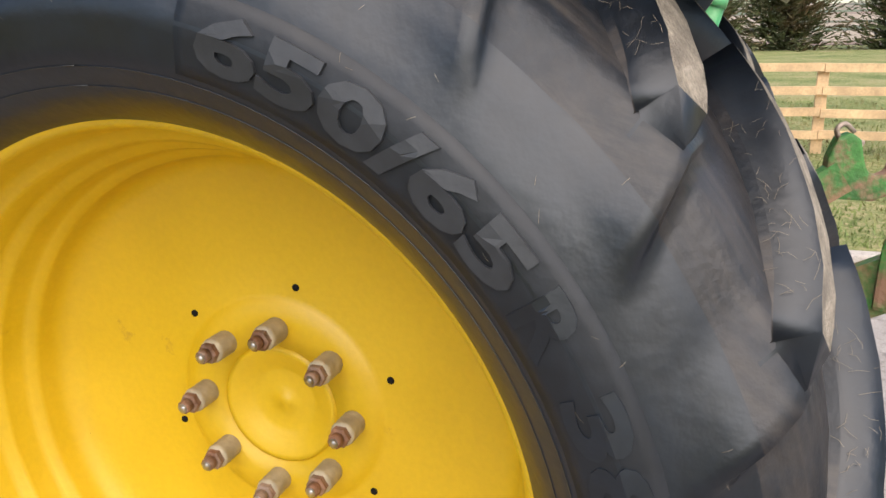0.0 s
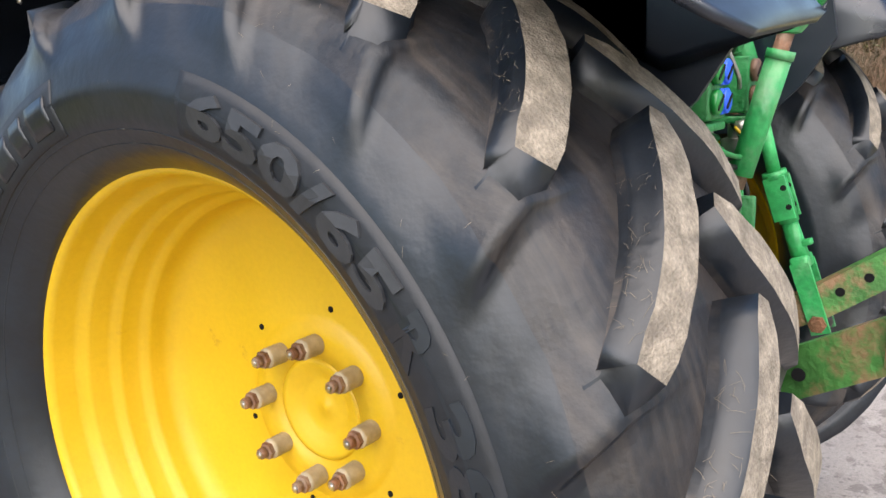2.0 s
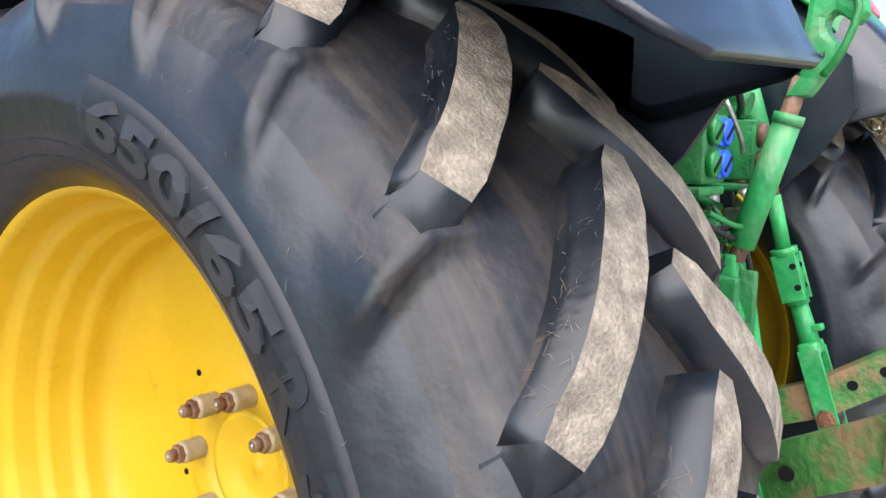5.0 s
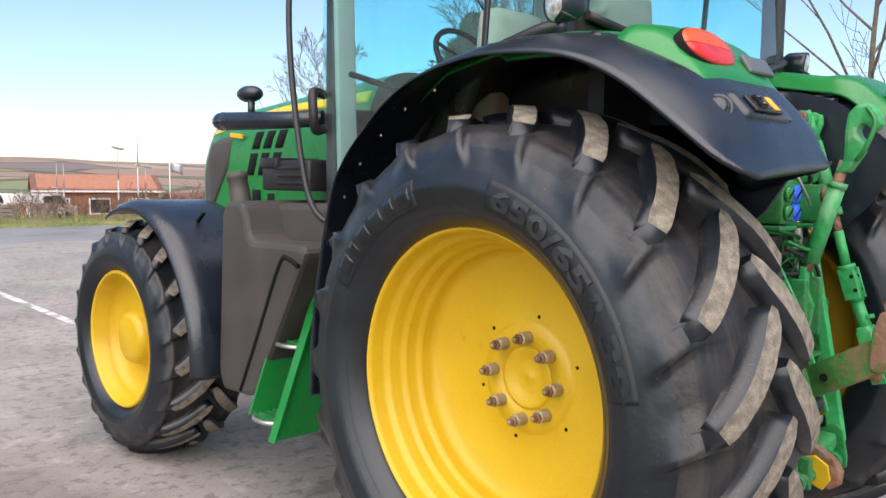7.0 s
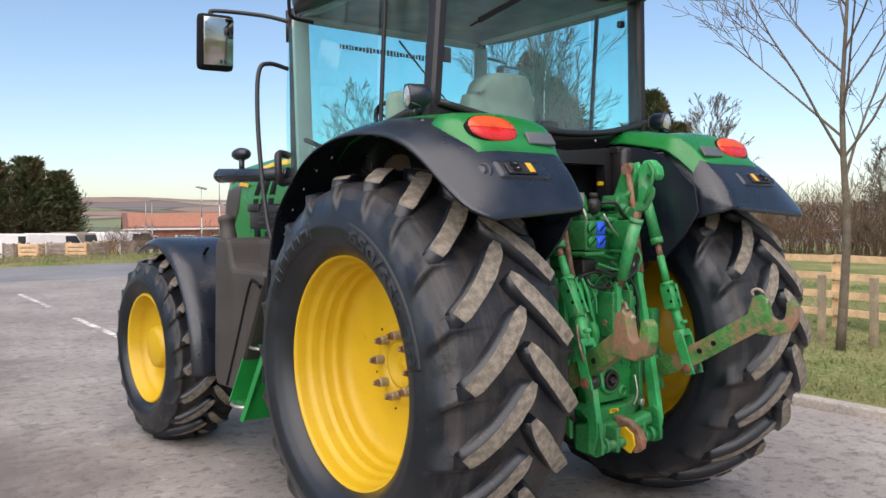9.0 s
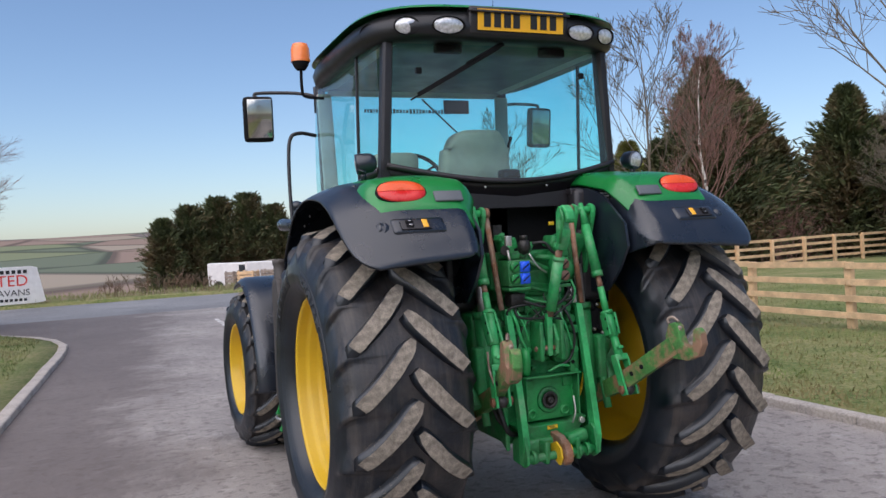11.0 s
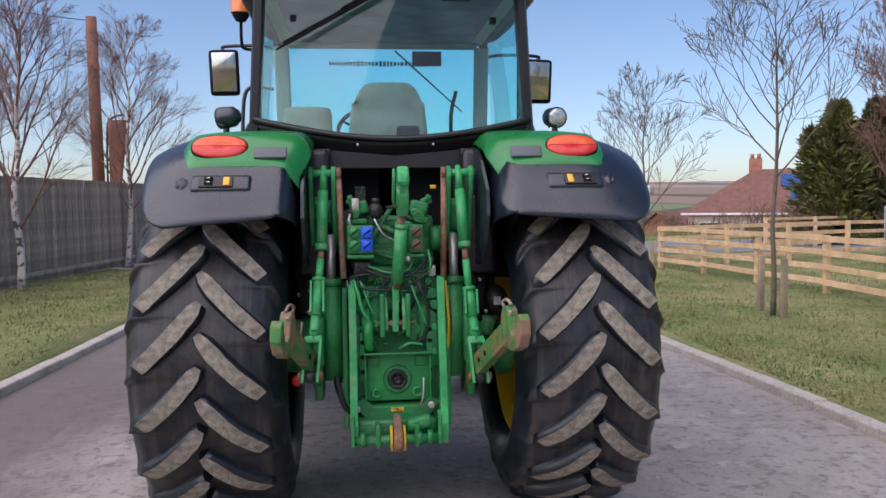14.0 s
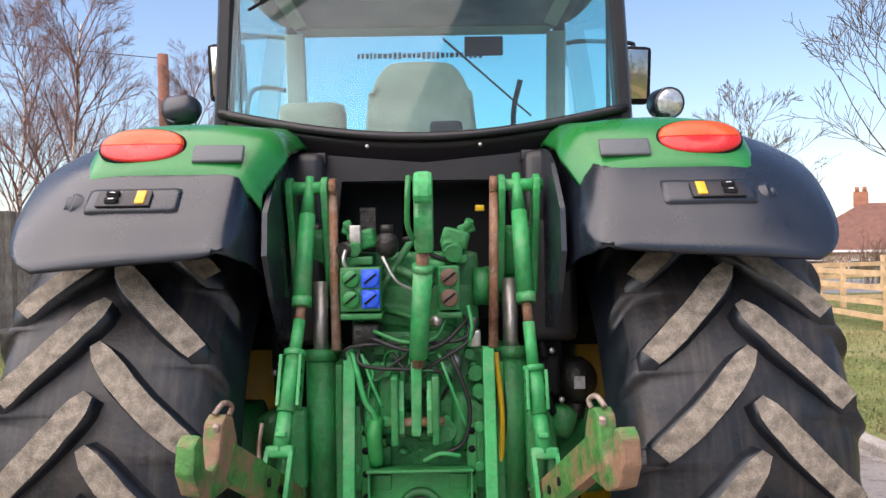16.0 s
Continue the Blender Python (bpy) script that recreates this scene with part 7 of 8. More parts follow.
for k in range(nb):
    p = BA.lerp(BB, (k + 0.5) / nb)
    ob = new("board", bme)
    ob.parent = bf
    ob.matrix_basis = pose(p.x + 0.012 * (k % 2), p.y, 1.10 + rng.uniform(-0.008, 0.008), 0, rng.uniform(-0.4, 0.4), ang)
bm = bmesh.new()
for h in (0.12, 0.2):
    w = (BB - BA)
    a, b = BA + Vector((0.03, 0, h)), BB + Vector((0.03, 0, h))
    add(bm, [a + Vector((0, 0, -0.1)), a + Vector((0.03, 0, -0.1)), a + Vector((0.03, 0, 0.1)), a + Vector((0, 0, 0.1)), b + Vector((0, 0, -0.1)), b + Vector((0.03, 0, -0.1)), b + Vector((0.03, 0, 0.1)), b + Vector((0, 0, 0.1))], [(0, 3, 2, 1), (4, 5, 6, 7), (0, 1, 5, 4), (1, 2, 6, 5), (2, 3, 7, 6), (3, 0, 4, 7)])
part("gravel_board", bm, BOARDM, bf)


# ---- trees ----
def limbs(vs, fs, p, w, length, r, depth, rng, spread, droop, up=0.25, kids=(3, 4), seg=5, ratio=0.66, rmin=0.003):
    """Grows one limb as a tapered bent tube, then its side branches."""
    n = 4 if depth > 1 else 3
    pts, q, v = [p], p.copy(), w.copy()
    for i in range(n):
        v = (v + Vector((rng.uniform(-1, 1), rng.uniform(-1, 1), rng.uniform(-0.6, 0.8) + up - droop)) * 0.14).normalized()
        q = q + v * (length / n)
        pts.append(q.copy())
    sides = seg if depth > 1 else 3
    base = None
    for i, pt in enumerate(pts):
        a, b, _ = frame_of(pts[min(i + 1, n)] - pts[max(i - 1, 0)])
        rr = max(rmin, r * (1 - 0.62 * i / n))
        start = len(vs)
        for k in range(sides):
            c = 2 * math.pi * k / sides
            vs.append(tuple(pt + (a * math.cos(c) + b * math.sin(c)) * rr))
        if base is not None:
            for k in range(sides):
                fs.append((base + k, base + (k + 1) % sides, start + (k + 1) % sides, start + k))
        base = start
    if depth <= 0:
        return
    for k in range(rng.randint(*kids) + (1 if depth > 2 else 0)):
        t = rng.uniform(0.25, 1.0)
        i = min(n - 1, int(t * n))
        p2 = pts[i].lerp(pts[i + 1], t * n - i)
        wd = (pts[i + 1] - pts[i]).normalized()
        a, b, _ = frame_of(wd)
        c = rng.uniform(0, 6.283)
        w2 = (wd * math.cos(spread) + (a * math.cos(c) + b * math.sin(c)) * math.sin(spread)).normalized()
        limbs(vs, fs, p2, w2, length * ratio * rng.uniform(0.75, 1.15) * (1.1 - 0.35 * t), max(rmin, r * 0.5 * (1 - 0.4 * t)), depth - 1, rng, spread, droop, up, kids, seg, ratio, rmin)


def bare_tree(name, x, y, z, h, r, seed, material, crown_material, label, first=0.35, depth=4, spread=0.62, droop=0.0, kids=(3, 4), mains=14, lean=(0, 0), ratio=0.62, reach=0.42, group="", rmin=0.003, up=0.25, wob=0.02):
    rng = random.Random(seed)
    t = thing(name, label, "tree", group)
    t.matrix_basis = pose(x, y, z)
    pts = [Vector((lean[0] * s * h + rng.uniform(-1, 1) * wob * h * (s > 0), lean[1] * s * h + rng.uniform(-1, 1) * wob * h * (s > 0), s * h * 0.92)) for s in (0, 0.15, 0.3, 0.45, 0.6, 0.75, 0.9, 1.0)]
    pts = bend(pts, 3)
    bm = bmesh.new()
    tube(bm, pts, r, 9, r1=r * 0.12)
    part("trunk", bm, material, t)
    vs, fs = [], []
    for k in range(mains):
        s = first + (1 - first) * (k + rng.random()) / mains
        i = min(len(pts) - 2, int(s * (len(pts) - 1)))
        p = pts[i]
        a = k * 2.4 + rng.uniform(-0.4, 0.4)
        w = Vector((math.cos(a) * math.sin(spread * 1.25), math.sin(a) * math.sin(spread * 1.25), math.cos(spread * 1.25)))
        limbs(vs, fs, p, w, h * reach * (1.15 - 0.75 * s), r * 0.42 * (1.15 - 0.8 * s), depth - 1, rng, spread, droop, up, kids, 5, ratio, rmin)
    raw("crown", vs, fs, crown_material, t, True)
    return t


bare_tree("young_tree", 5.15, 5.5, 0.09, 4.3, 0.038, 4, BARK, BARK, "young bare tree held by two timber stakes", first=0.42, depth=4, mains=15, ratio=0.60, kids=(3, 4), reach=0.46, group="young drive trees", spread=0.62, up=0.55, rmin=0.0036, wob=0.007)
bare_tree("young_tree", 5.1, 10.0, 0.09, 3.6, 0.034, 9, BARK, BARK, "young bare tree held by two timber stakes", first=0.34, depth=4, mains=15, ratio=0.60, kids=(3, 4), reach=0.46, group="young drive trees", spread=0.6, up=0.55, rmin=0.0036, wob=0.007)
bare_tree("young_tree", 5.6, 1.25, 0.09, 4.9, 0.052, 15, BARK, BARK, "young bare tree held by two timber stakes", first=0.36, depth=4, mains=15, ratio=0.60, kids=(3, 4), reach=0.50, group="young drive trees", spread=0.62, up=0.55, rmin=0.0036, wob=0.007)
bare_tree("young_tree", 6.4, -3.4, 0.09, 4.4, 0.042, 16, BARK, BARK, "young bare tree held by two timber stakes", first=0.38, depth=4, mains=15, ratio=0.60, kids=(3, 4), reach=0.55, group="young drive trees", spread=0.62, up=0.55, rmin=0.0036, wob=0.007)
for x, y in ((5.15, 5.62), (5.1, 10.0), (6.0, 1.40), (6.4, -3.4)):
    for e in (-0.24, 0.24):
        s_ = thing("tree_stake", "short pale timber stake beside a young tree", "stake", "tree stakes")
        bm = bmesh.new()
        box(bm, (x + 0.05, y + e * 1.2, 0.44), (0.07, 0.07, 0.80), (0, rng.uniform(-2, 2), 0), bev=0.006)
        part("stake_post", bm, STAKEM, s_)
# birch in a white guard, birches by the board fence
bare_tree("birch_tree", 11.4, 11.6, 0.05, 5.9, 0.06, 23, BIRCH, BARKR, "young birch with reddish twigs in a white guard", first=0.25, depth=4, mains=26, reach=0.36, spread=0.42, ratio=0.58, kids=(4, 6), rmin=0.0035)
tg = thing("tree_guard", "white-grey steel railing guard round a birch", "tree guard")
for k in range(14):
    a = 2 * math.pi * k / 14
    bm = bmesh.new()
    rod(bm, (11.4 + 0.28 * math.cos(a), 11.6 + 0.28 * math.sin(a), 0.0), (11.4 + 0.29 * math.cos(a), 11.6 + 0.29 * math.sin(a), 1.40), 0.012, None, 6)
    part("bar", bm, GALV, tg)
for h in (0.30, 0.85, 1.28):
    bm = bmesh.new()
    tube(bm, [(11.4 + 0.285 * math.cos(2 * math.pi * k / 20), 11.6 + 0.285 * math.sin(2 * math.pi * k / 20), h) for k in range(21)], 0.012, 6)
    part("hoop", bm, GALV, tg)
for x, y, h, seed in ((-6.4, 11.2, 6.0, 31), (-6.0, 16.7, 6.0, 37), (-9.2, 14.6, 6.6, 41), (-9.0, 10.4, 6.4, 43)):
    bare_tree("birch_tree", x, y, 0.05, h, 0.075, seed, BIRCH, BARKR, "birch with white trunk and fine reddish drooping twigs", first=0.22, depth=4, mains=22, reach=0.36, spread=0.40, ratio=0.60, kids=(5, 6), droop=0.5, up=0.3, rmin=0.0024, lean=(0.03, 0), group="birches by the fence")
# telegraph pole and wire
tp = thing("telegraph_pole", "red-brown timber telegraph pole behind the board fence", "pole")
bm = bmesh.new()
rod(bm, (-7.0, 18.0, 0), (-7.07, 18.0, 6.6), 0.17, 0.14, 14)
part("pole_shaft", bm, POLEM, tp)
bm = bmesh.new()
tube(bm, bend([(-7.07, 18.0, 6.5), (-14, 20, 7.6), (-30, 26, 10.0)], 8), 0.012, 5)
part("wire", bm, HOSE, tp)


def conifer(name, x, y, z, h, w, n, seed, material, label, group="", taper=0.9):
    """Several pointed leaders, each with boughs that sweep out and up, set with many narrow needle sprays."""
    r = np.random.RandomState(seed)
    t = thing(name, label, "tree", group)
    t.matrix_basis = pose(x, y, z)
    bm = bmesh.new()
    rod(bm, (0, 0, 0), (0, 0, h * 0.93), 0.16, 0.015, 8)
    part("trunk", bm, BARK, t)
    vs, fs = [], []
    leaders = [(0, 0, 1.0, 1.0)] + [(r.uniform(-0.4, 0.4) * w, r.uniform(-0.4, 0.4) * w, r.uniform(0.6, 0.9), r.uniform(0.5, 0.75)) for _ in range(4)]
    per = 15
    for k in range(int(n * 1.7) // per):
        lx, ly, lh, lw = leaders[k % 5 if k % 2 else 0]
        s = r.rand() ** 0.75
        a = r.rand() * 6.283
        ln = 1.5 * w * lw * (1 - s) ** taper * (0.5 + 0.5 * r.rand() ** 0.7) * (0.80 + 0.3 * math.sin(a * 3 + s * 14 + seed) * math.sin(s * 31 + a)) + 0.16
        rise = 0.15 + 0.45 * s + r.uniform(-0.15, 0.25)
        base = Vector((lx * min(1, 0.5 + s), ly * min(1, 0.5 + s), 0.03 * h + s * h * lh * 0.95))
        d = Vector((math.cos(a), math.sin(a), rise)).normalized()
        for j in range(per):
            q = (j + r.rand()) / per
            p = base + d * ln * q + Vector((0, 0, -0.18 * ln * q * (1 - q) * 2))
            e = (d + Vector((r.uniform(-0.7, 0.7), r.uniform(-0.7, 0.7), r.uniform(-0.4, 0.6)))).normalized() * (0.14 + 0.018 * h + 0.20 * r.rand()) * (1.15 - 0.45 * q)
            side = e.cross(Vector((r.uniform(-1, 1), r.uniform(-1, 1), r.uniform(-1, 1)))).normalized() * e.length * 0.13
            i = len(vs)
            vs += [tuple(p - e * 0.2), tuple(p + e * 0.35 + side), tuple(p + e), tuple(p + e * 0.35 - side)]
            fs.append((i, i + 1, i + 2, i + 3))
    raw("crown", vs, fs, material, t)
    return t


for k, (x, y, h, w, n, m) in enumerate(((20.0, 21.2, 8.4, 3.5, 42000, CONIF), (21.6, 21.6, 7.6, 3.6, 40000, CONIF), (17.9, 21.6, 5.2, 1.8, 15000, CONIF), (16.4, 21.6, 5.1, 1.5, 15000, CONIFY),
                                       (23.6, 21.4, 5.0, 2.2, 15000, CONIF), (24.8, 18.8, 7.0, 3.0, 26000, CONIF))):
    conifer("conifer", x, y, -0.3, h, w, n, 51 + k, m, "yellow-green conifer beside darker ones" if m is CONIFY else "tall dark conifer with brown-tinged boughs", "conifers behind the paddock")
for k, (x, y, h, w) in enumerate(((38, 5, 6.4, 3.0), (37, 1, 5.8, 3.0), (40, -3, 6.6, 3.2), (41, -8, 6.2, 3.2))):
    conifer("conifer", x, y, -0.6, h, w, 9000, 60 + k, CONIF, "dark evergreen at the far edge of the paddock", "evergreens beyond the paddock", 0.5)
for k, (x, y, h, w) in enumerate(((0.8, 52, 5.4, 1.6), (2.6, 53, 6.4, 2.0), (4.6, 53.4, 7.0, 2.2), (6.6, 53, 7.2, 2.2), (8.4, 53, 6.4, 1.8))):
    conifer("conifer", x, y, height(x, y) - 0.3, h, w, 16000, 70 + k, CONIF, "dark round evergreen beyond the road", "evergreens beyond the road", 0.45)


def thicket(name, x0, x1, y0, y1, n, lo, hi, seed, material, label, zf):
    """Tangled bare shoots."""
    r = random.Random(seed)
    vs, fs = [], []
    for k in range(n):
        x, y = r.uniform(x0, x1), r.uniform(y0, y1)
        h = r.uniform(lo, hi) * (0.75 + 0.35 * noise.noise((x * 0.4, y * 0.4, 1)))
        limbs(vs, fs, Vector((x, y, zf(x, y))), Vector((r.uniform(-0.3, 0.3), r.uniform(-0.3, 0.3), 1)).normalized(), h, 0.014, 2, r, 0.6, 0.0, 0.2, (2, 4), 3, 0.6, 0.006)
    return tagged(raw(name, vs, fs, material), label, "hedge", kind="stuff")


thicket("hedge", 6, 34, 31, 33, 620, 0.8, 1.5, 81, HEDGEM, "brown bare hedge beyond the road", lambda x, y: -0.3)
thicket("scrub", -2.9, 1.5, 26.5, 29, 70, 0.5, 0.9, 82, HEDGEM, "brown bare scrub on the bank", lambda x, y: 0.0)
thicket("red_shrub", 20.5, 24.5, 18.5, 20.5, 90, 1.5, 2.6, 83, BARKR, "reddish bare shrubs behind the paddock", height)
thicket("shrub", 13.0, 17.5, 20.5, 22.0, 80, 0.8, 1.6, 84, HEDGEM, "brown bare shrubs below the conifers", height)

for k, (x, y, h) in enumerate(((-9, -19, 7), (-4.5, -24, 8), (6.5, -22, 7.5), (11, -17, 7))):
    bare_tree("roadside_tree", x, y, 0.0, h, 0.12, 91 + k, BARK, BARK, "bare roadside tree with many fine twigs", first=0.25, depth=3, mains=16, reach=0.45, spread=0.5, kids=(4, 5), ratio=0.6, group="trees down the drive", rmin=0.006)
thicket("thicket", 23.0, 27.0, 2.0, 15.5, 900, 1.3, 2.7, 86, HEDGEM, "brown bare thicket along the far side of the paddock", height)
for k, (x, y, h) in enumerate(((22.0, 14.1, 5.4), (25.0, 9.2, 3.8))):
    bare_tree("bare_tree", x, y, -0.1, h, 0.07, 131 + k, BARK, BARK, "bare tree standing in the brown thicket", first=0.3, depth=4, mains=16, reach=0.40, spread=0.5, kids=(4, 5), ratio=0.58, group="trees in the thicket", rmin=0.006)
thicket("hedge_row", -26, 22, -24, -17, 560, 5.0, 8.5, 85, HEDGEM, "tall brown bare hedge across the end of the drive", lambda x, y: 0.0)

# ---- buildings ----
def gable_house(name, label, x, y, z, w, dp, eave, ridge, yaw, wallm, hip=0.0, wins=4):
    h = thing(name, label, "house")
    h.matrix_basis = pose(x, y, z, 0, 0, yaw)
    bm = bmesh.new()
    slab(bm, [(-dp / 2, 0), (dp / 2, 0), (dp / 2, eave), (0, eave + (0.02 if hip else (ridge - eave))), (-dp / 2, eave)], "x", -w / 2, w / 2)
    wall = part("wall", bm, wallm, h)
    bm = bmesh.new()
    o = 0.4
    for sy in (-1, 1):
        a = [Vector((-w / 2 - o, sy * (dp / 2 + o), eave - 0.15)), Vector((w / 2 + o, sy * (dp / 2 + o), eave - 0.15)), Vector((w / 2 + o - hip, 0, ridge)), Vector((-w / 2 - o + hip, 0, ridge))]
        nrm = Vector((0, 0, 0.12))
        add(bm, a + [p - nrm for p in a], [(0, 1, 2, 3), (7, 6, 5, 4), (0, 4, 5, 1), (1, 5, 6, 2), (2, 6, 7, 3), (3, 7, 4, 0)])
    if hip:
        for sx in (-1, 1):
            a = [Vector((sx * (w / 2 + o), -dp / 2 - o, eave - 0.15)), Vector((sx * (w / 2 + o), dp / 2 + o, eave - 0.15)), Vector((sx * (w / 2 + o - hip), 0, ridge))]
            add(bm, a + [p - Vector((0, 0, 0.12)) for p in a], [(0, 1, 2), (5, 4, 3), (0, 3, 4, 1), (1, 4, 5, 2), (2, 5, 3, 0)])
    rf = part("roof", bm, ROOFM, h, "red-brown tiled roof")
    bm = bmesh.new()
    for sy in (-1, 1):
        box(bm, (0, sy * (dp / 2 + o + 0.05), eave - 0.2), (w + 2 * o, 0.1, 0.12))
    pieces("gutter", bm, WHITEP, rf)
    for k in range(wins):
        px = -w / 2 + w * (k + 0.5) / wins
        bm = bmesh.new()
        box(bm, (px, -dp / 2 - 0.02, eave * 0.55), (w / wins * 0.55, 0.10, eave * 0.42))
        wi = part("window", bm, WHITEP, h)
        bm = bmesh.new()
        box(bm, (px, -dp / 2 - 0.06, eave * 0.55), (w / wins * 0.47, 0.06, eave * 0.34))
        part("pane", bm, DARKGLASS, wi)
    return h, rf


HZ = -2.6
house, hroof = gable_house("bungalow", "cream bungalow with a hipped red-brown roof and chimney", 26.5, 43.5, HZ + 0.7, 10.2, 8.0, 2.75, 5.3, -28, RENDERM, hip=4.2, wins=4)
bm = bmesh.new()
box(bm, (-1.3, 0.2, 5.55), (0.8, 0.6, 0.9))
rod(bm, (-1.5, 0.2, 6.0), (-1.5, 0.2, 6.3), 0.12)
rod(bm, (-1.1, 0.2, 6.0), (-1.1, 0.2, 6.3), 0.12)
part("chimney", bm, BRICKM, hroof)
bm = bmesh.new()
for k in range(2):
    for j in range(3):
        c = Vector((0.55 + 0.8 * j + 0.5 * k, -1.3 - 1.2 * k, 4.55 - 0.77 * k))
        box(bm, c, (0.77, 1.4, 0.05), (32, 0, 0))
pieces("solar_panel", bm, PANELB, hroof, "blue solar panels")
gable_house("brick_house", "red brick building with a long red roof beyond the road", 18.2, 58.8, -1.9, 7.8, 7, 2.75, 3.75, -14, BRICKM, wins=3)
gable_house("brick_house", "low red brick house far down the slope", 36, 78, -4.4, 9, 7, 2.6, 4.6, 20, BRICKM, wins=3)
gable_house("farm_shed", "low grey shed beyond the road", 8.0, 84, -4.0, 10, 8, 2.4, 3.4, 10, BOARDM, wins=2)
lw = thing("garden_wall", "low orange-red brick garden wall before the bungalow", "wall")
bm = bmesh.new()
box(bm, (18.2, 24.0, -0.16), (5.6, 0.24, 0.64), (0, 0, -4), bev=0.01)
part("brickwork", bm, BRICKM, lw)
bm = bmesh.new()
box(bm, (18.2, 24.0, 0.19), (5.7, 0.30, 0.06), (0, 0, -4), bev=0.01)
part("coping", bm, BRICKM, lw)
# yard clutter beyond the road: vans, crates, posts
rng = random.Random(77)
for k in range(5):
    v = thing("parked_van", "small white vehicle far off in a yard", "van", "vehicles in the yard")
    v.matrix_basis = pose(4.2 + 1.9 * k + rng.uniform(-0.4, 0.4), 45 + rng.uniform(-2, 2), height(10, 44) - 0.1, 0, 0, rng.uniform(-30, 30))
    bm = bmesh.new()
    slab(bm, [(-1.6, 0.3), (1.5, 0.3), (1.6, 0.8), (1.1, 0.95), (0.7, 1.6), (-1.6, 1.65)], "y", -0.8, 0.8, bev=0.06)
    part("body", bm, WHITEP if k in (0, 1, 3) else BOARDM, v)
    bm = bmesh.new()
    slab(bm, [(0.72, 1.05), (1.02, 0.98), (0.72, 1.5), (0.2, 1.5), (0.2, 1.05)], "y", -0.82, 0.82)
    part("side_window", bm, DARKGLASS, v)
    for wx in (-1.0, 1.0):
        bm = bmesh.new()
        rod(bm, (wx, -0.84, 0.3), (wx, 0.84, 0.3), 0.3, None, 14)
        part("wheel", bm, RUBBER, v)
for k in range(7):
    c = thing("crate", "pale timber crate in the yard beyond the road", "crate", "crates in the yard")
    c.matrix_basis = pose(3.6 + 0.95 * k + rng.uniform(-0.3, 0.3), 40 + rng.uniform(-1.5, 1.5), height(5, 40) - 0.05, 0, 0, rng.uniform(-40, 40))
    bm = bmesh.new()
    for j in range(4):
        box(bm, (0, 0, 0.1 + 0.2 * j), (0.95, 0.8, 0.16), bev=0.01)
    for ex in (-0.4, 0.4):
        for ey in (-0.36, 0.36):
            box(bm, (ex, ey, 0.42), (0.09, 0.09, 0.84))
    part("slats", bm, WOODF if k % 2 else BOARDM, c)
# masts, lamp posts and flag
for x, y, h, kind in ((17.5, 49, 6.4, "mast"), (16.4, 49.4, 5.0, "lamp"), (18.0, 49, 3.9, "lamp"), (12.9, 50, 3.9, "post"), (13.3, 50, 3.9, "post")):
    m_ = thing("street_lamp" if kind == "lamp" else "mast", "slender grey mast beyond the road" if kind != "lamp" else "grey lamp post beyond the road", "pole", "masts beyond the road")
    z0 = height(x, y)
    bm = bmesh.new()
    rod(bm, (x, y, z0), (x, y, z0 + h * 0.6), 0.07, 0.05, 8)
    rod(bm, (x, y, z0 + h * 0.6), (x, y, z0 + h), 0.04, 0.015, 8)
    part("shaft", bm, GALV, m_)
    bm = bmesh.new()
    if kind == "lamp":
        box(bm, (x, y, z0 + h), (0.7, 0.3, 0.12), (0, 12, 0), bev=0.03)
    else:
        rod(bm, (x - 0.25, y, z0 + h * 0.62), (x + 0.3, y, z0 + h * 0.62), 0.03)
    part("head", bm, GALV, m_)
ff = thing("feather_flag", "faded red-brown feather flag behind the board fence", "flag")
bm = bmesh.new()
tube(bm, bend([(-7.4, 20, 0), (-7.36, 20, 3.6), (-7.2, 20, 4.15), (-6.85, 20, 4.25)], 6), 0.03, 6)
part("pole_shaft", bm, HOSE, ff)
bm = bmesh.new()
sheet(bm, lambda s, t: Vector((-7.36 + 0.55 * t * (0.55 + 0.45 * s) + 0.05 * s, 20 + 0.06 * math.sin(5 * s + 3 * t), 1.7 + 2.4 * s - 0.25 * t * (1 - s))), 10, 5, thick=(0, 0.01, 0))
part("flag_cloth", bm, POLEM, ff, "faded red-brown cloth")
fl = thing("flag_pole", "thin pole with a small pale flag beyond the road", "flag pole")
z0 = height(19.3, 48.3)
bm = bmesh.new()
rod(bm, (19.3, 48.3, z0), (19.3, 48.3, z0 + 4.3), 0.035, 0.025, 8)
part("shaft", bm, WHITEP, fl)
bm = bmesh.new()
sheet(bm, lambda s, t: Vector((19.35 + 0.9 * s, 48.3 + 0.12 * math.sin(s * 7), z0 + 3.6 + 0.6 * t - 0.25 * s)), 8, 3, thick=(0, 0.01, 0))
part("flag", bm, GALV, fl)

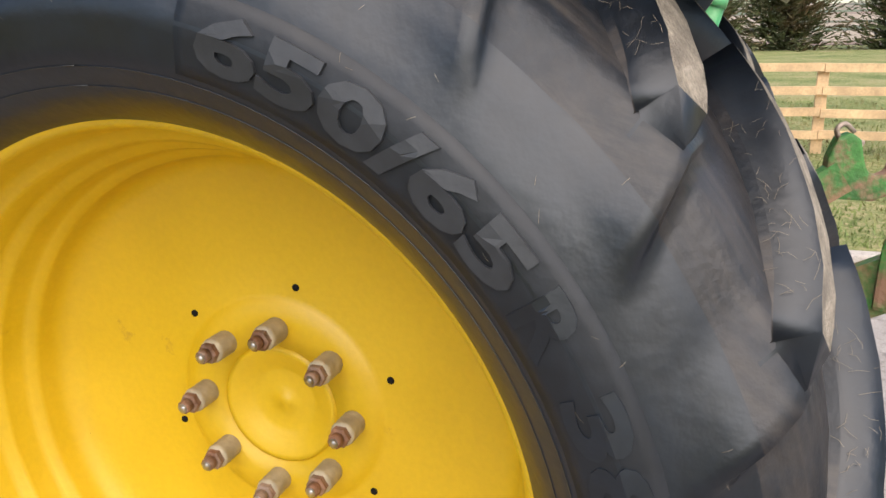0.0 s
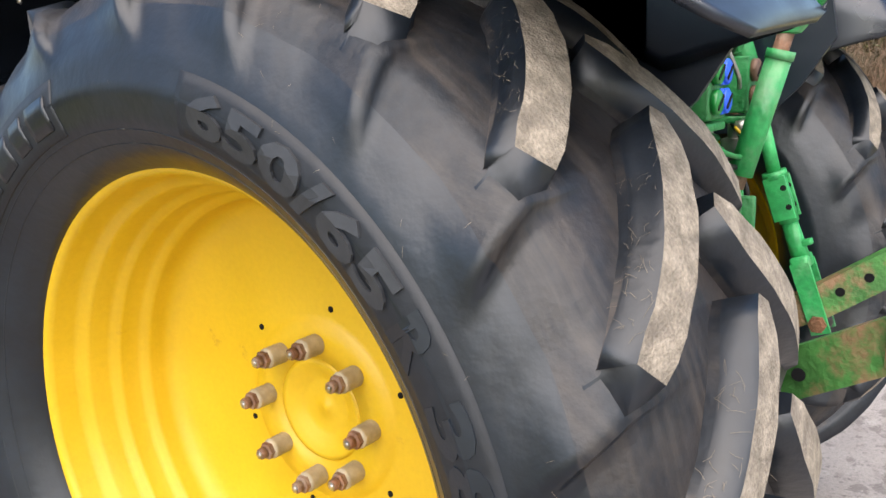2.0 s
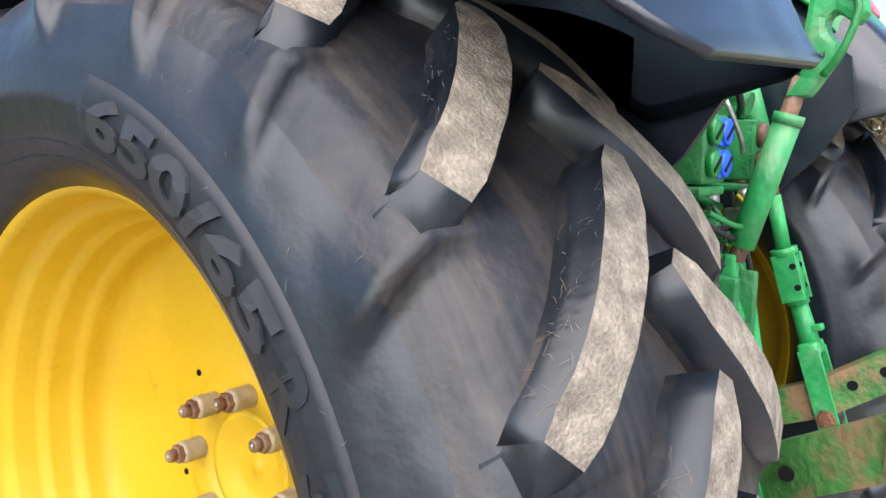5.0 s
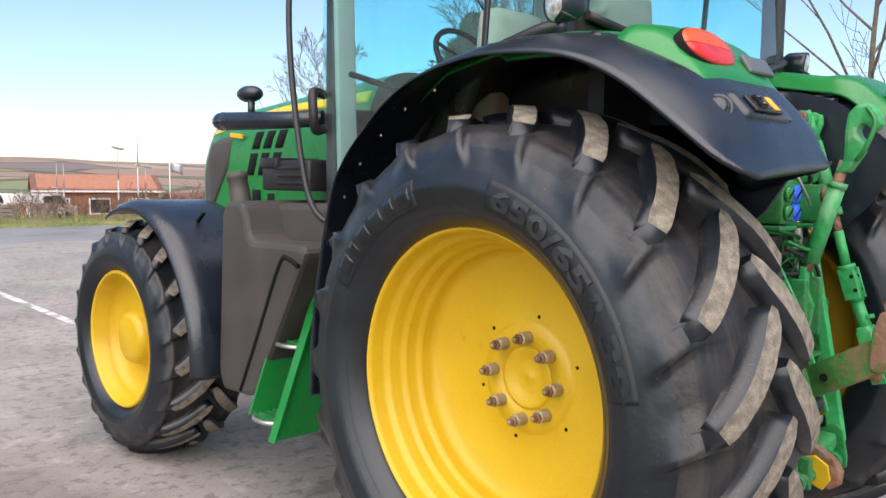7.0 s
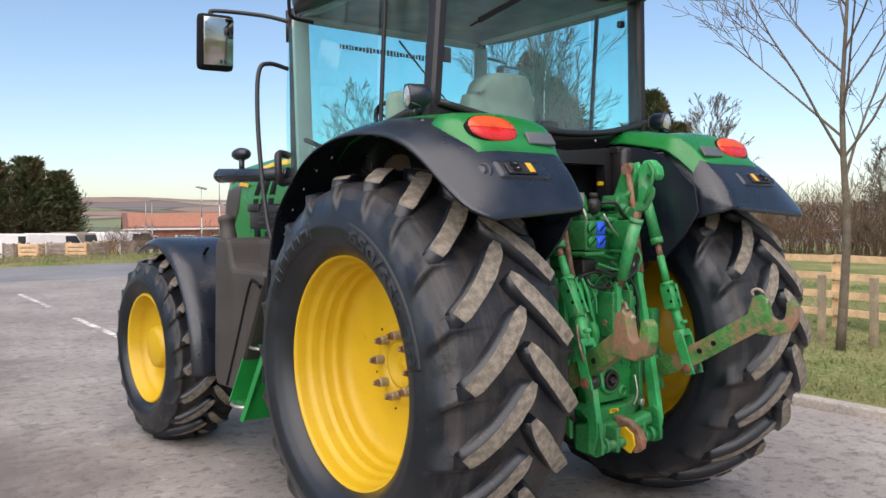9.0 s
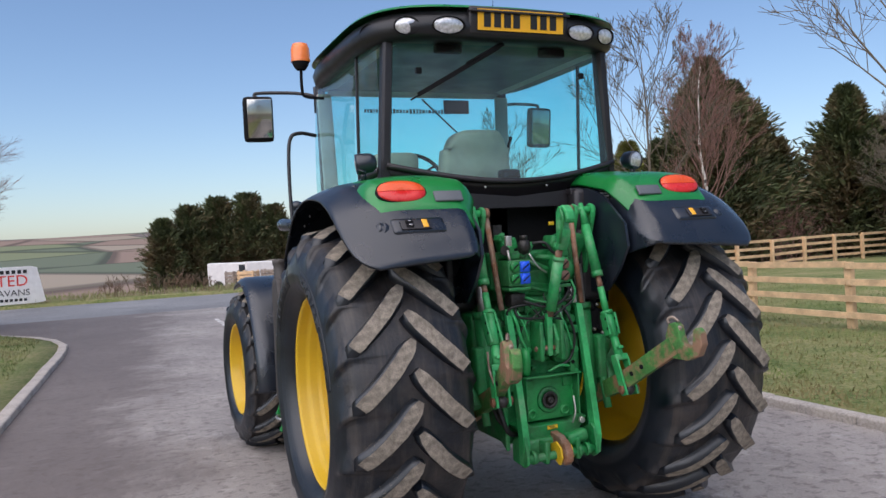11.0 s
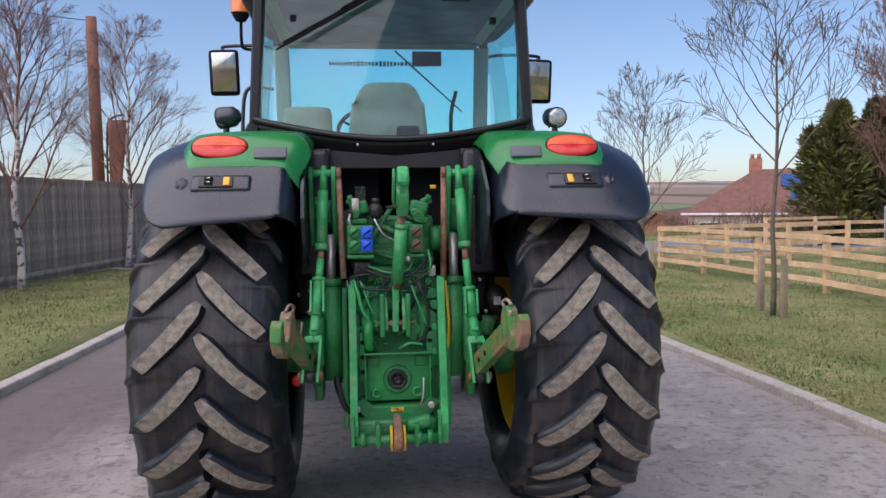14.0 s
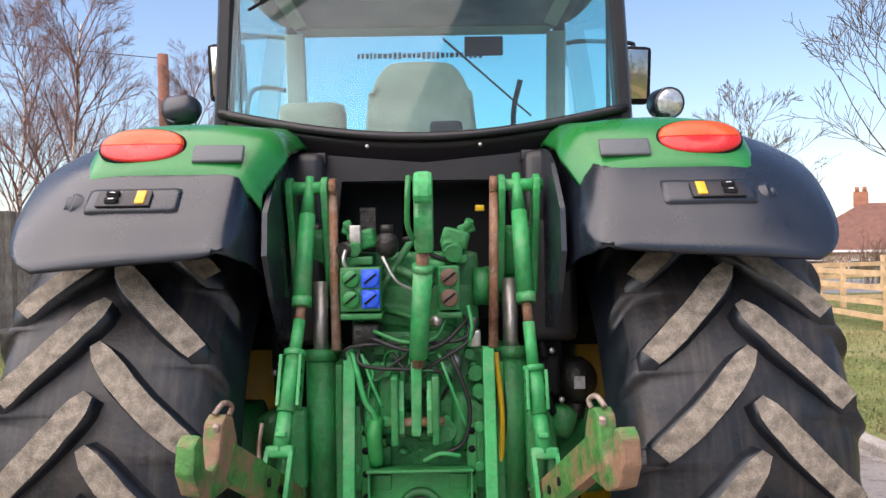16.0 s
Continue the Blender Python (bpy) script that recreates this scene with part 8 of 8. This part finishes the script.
# ---- gate posts and banner at the end of the drive ----
def mesh_gate(name, x, y, w, h, yaw, label):
    g = thing(name, label, "gate", "mesh gates")
    g.matrix_basis = pose(x, y, 0.02, 0, 0, yaw)
    for e in (-w / 2, w / 2):
        bm = bmesh.new()
        box(bm, (e, 0, h / 2), (0.08, 0.08, h), bev=0.008)
        box(bm, (e, 0, h + 0.02), (0.1, 0.1, 0.04), bev=0.01)
        part("gate_post", bm, GREENP, g)
    bm = bmesh.new()
    n = max(3, int(w / 0.06))
    for k in range(1, n):
        rod(bm, (-w / 2 + w * k / n, 0, 0.08), (-w / 2 + w * k / n, 0, h - 0.06), 0.004, None, 4)
    for k in range(12):
        rod(bm, (-w / 2, 0, 0.1 + (h - 0.2) * k / 11), (w / 2, 0, 0.1 + (h - 0.2) * k / 11), 0.013, None, 4)
    part("mesh_panel", bm, GREENP, g)


mesh_gate("mesh_gate", -4.95, 17.2, 0.32, 1.95, 62, "dark green welded mesh gate, folded open")
mesh_gate("mesh_gate", 22.0, 30.5, 0.8, 2.2, 0, "dark green welded mesh gate beyond the road")
sg = thing("trailer_banner", "white banner with red and black lettering beside the road", "banner")
sg.matrix_basis = pose(-5.85, 25.4, 0.05, 0, 0, 14)
bm = bmesh.new()
slab(bm, [(-1.35, 0.06), (1.20, 0.06), (1.08, 1.30), (-1.40, 1.30)], "y", -0.02, 0.02)
slab(bm, [(1.20, 0.06), (1.48, 0.10), (1.26, 1.25), (1.08, 1.30)], "y", 0.0, 0.04)
part("banner_sheet", bm, WHITEP, sg, "white banner sheet")
bm = bmesh.new()
for x in (-1.2, 1.1):
    box(bm, (x, 0.06, 0.5), (0.06, 0.06, 1.0))
part("banner_post", bm, BOARDM, sg)


def sign_words(text, x, z, w, h, material, label):
    vs, fs = words(text, 1.0, 0.01)
    x0, x1 = min(v.x for v in vs), max(v.x for v in vs)
    y0, y1 = min(v.y for v in vs), max(v.y for v in vs)
    bm = bmesh.new()
    add(bm, [Vector((x + w * (v.x - x0) / (x1 - x0), -0.026 - (0.003 if v.z > 0 else 0), z + h * (v.y - y0) / (y1 - y0))) for v in vs], fs)
    part("banner_lettering", bm, material, sg, label)


sign_words("WANTED", -1.25, 0.66, 2.2, 0.36, REDPAINT, "red lettering")
sign_words("CARAVANS", -0.55, 0.34, 1.55, 0.20, INK, "black lettering")
bm = bmesh.new()
for k in range(13):
    box(bm, (-1.15 + 0.17 * k, -0.027, 1.13), (0.11, 0.006, 0.12))
for k in range(10):
    box(bm, (-0.4 + 0.14 * k, -0.027, 0.20), (0.09, 0.006, 0.09))
pieces("banner_bar", bm, INK, sg, "plain black bars")
gp = thing("gate_post", "dark square timber post at the end of the board fence", "post")
bm = bmesh.new()
box(bm, (-5.8, 18.9, 0.75), (0.2, 0.2, 1.5), bev=0.01)
part("post_shaft", bm, BOARDM, gp)
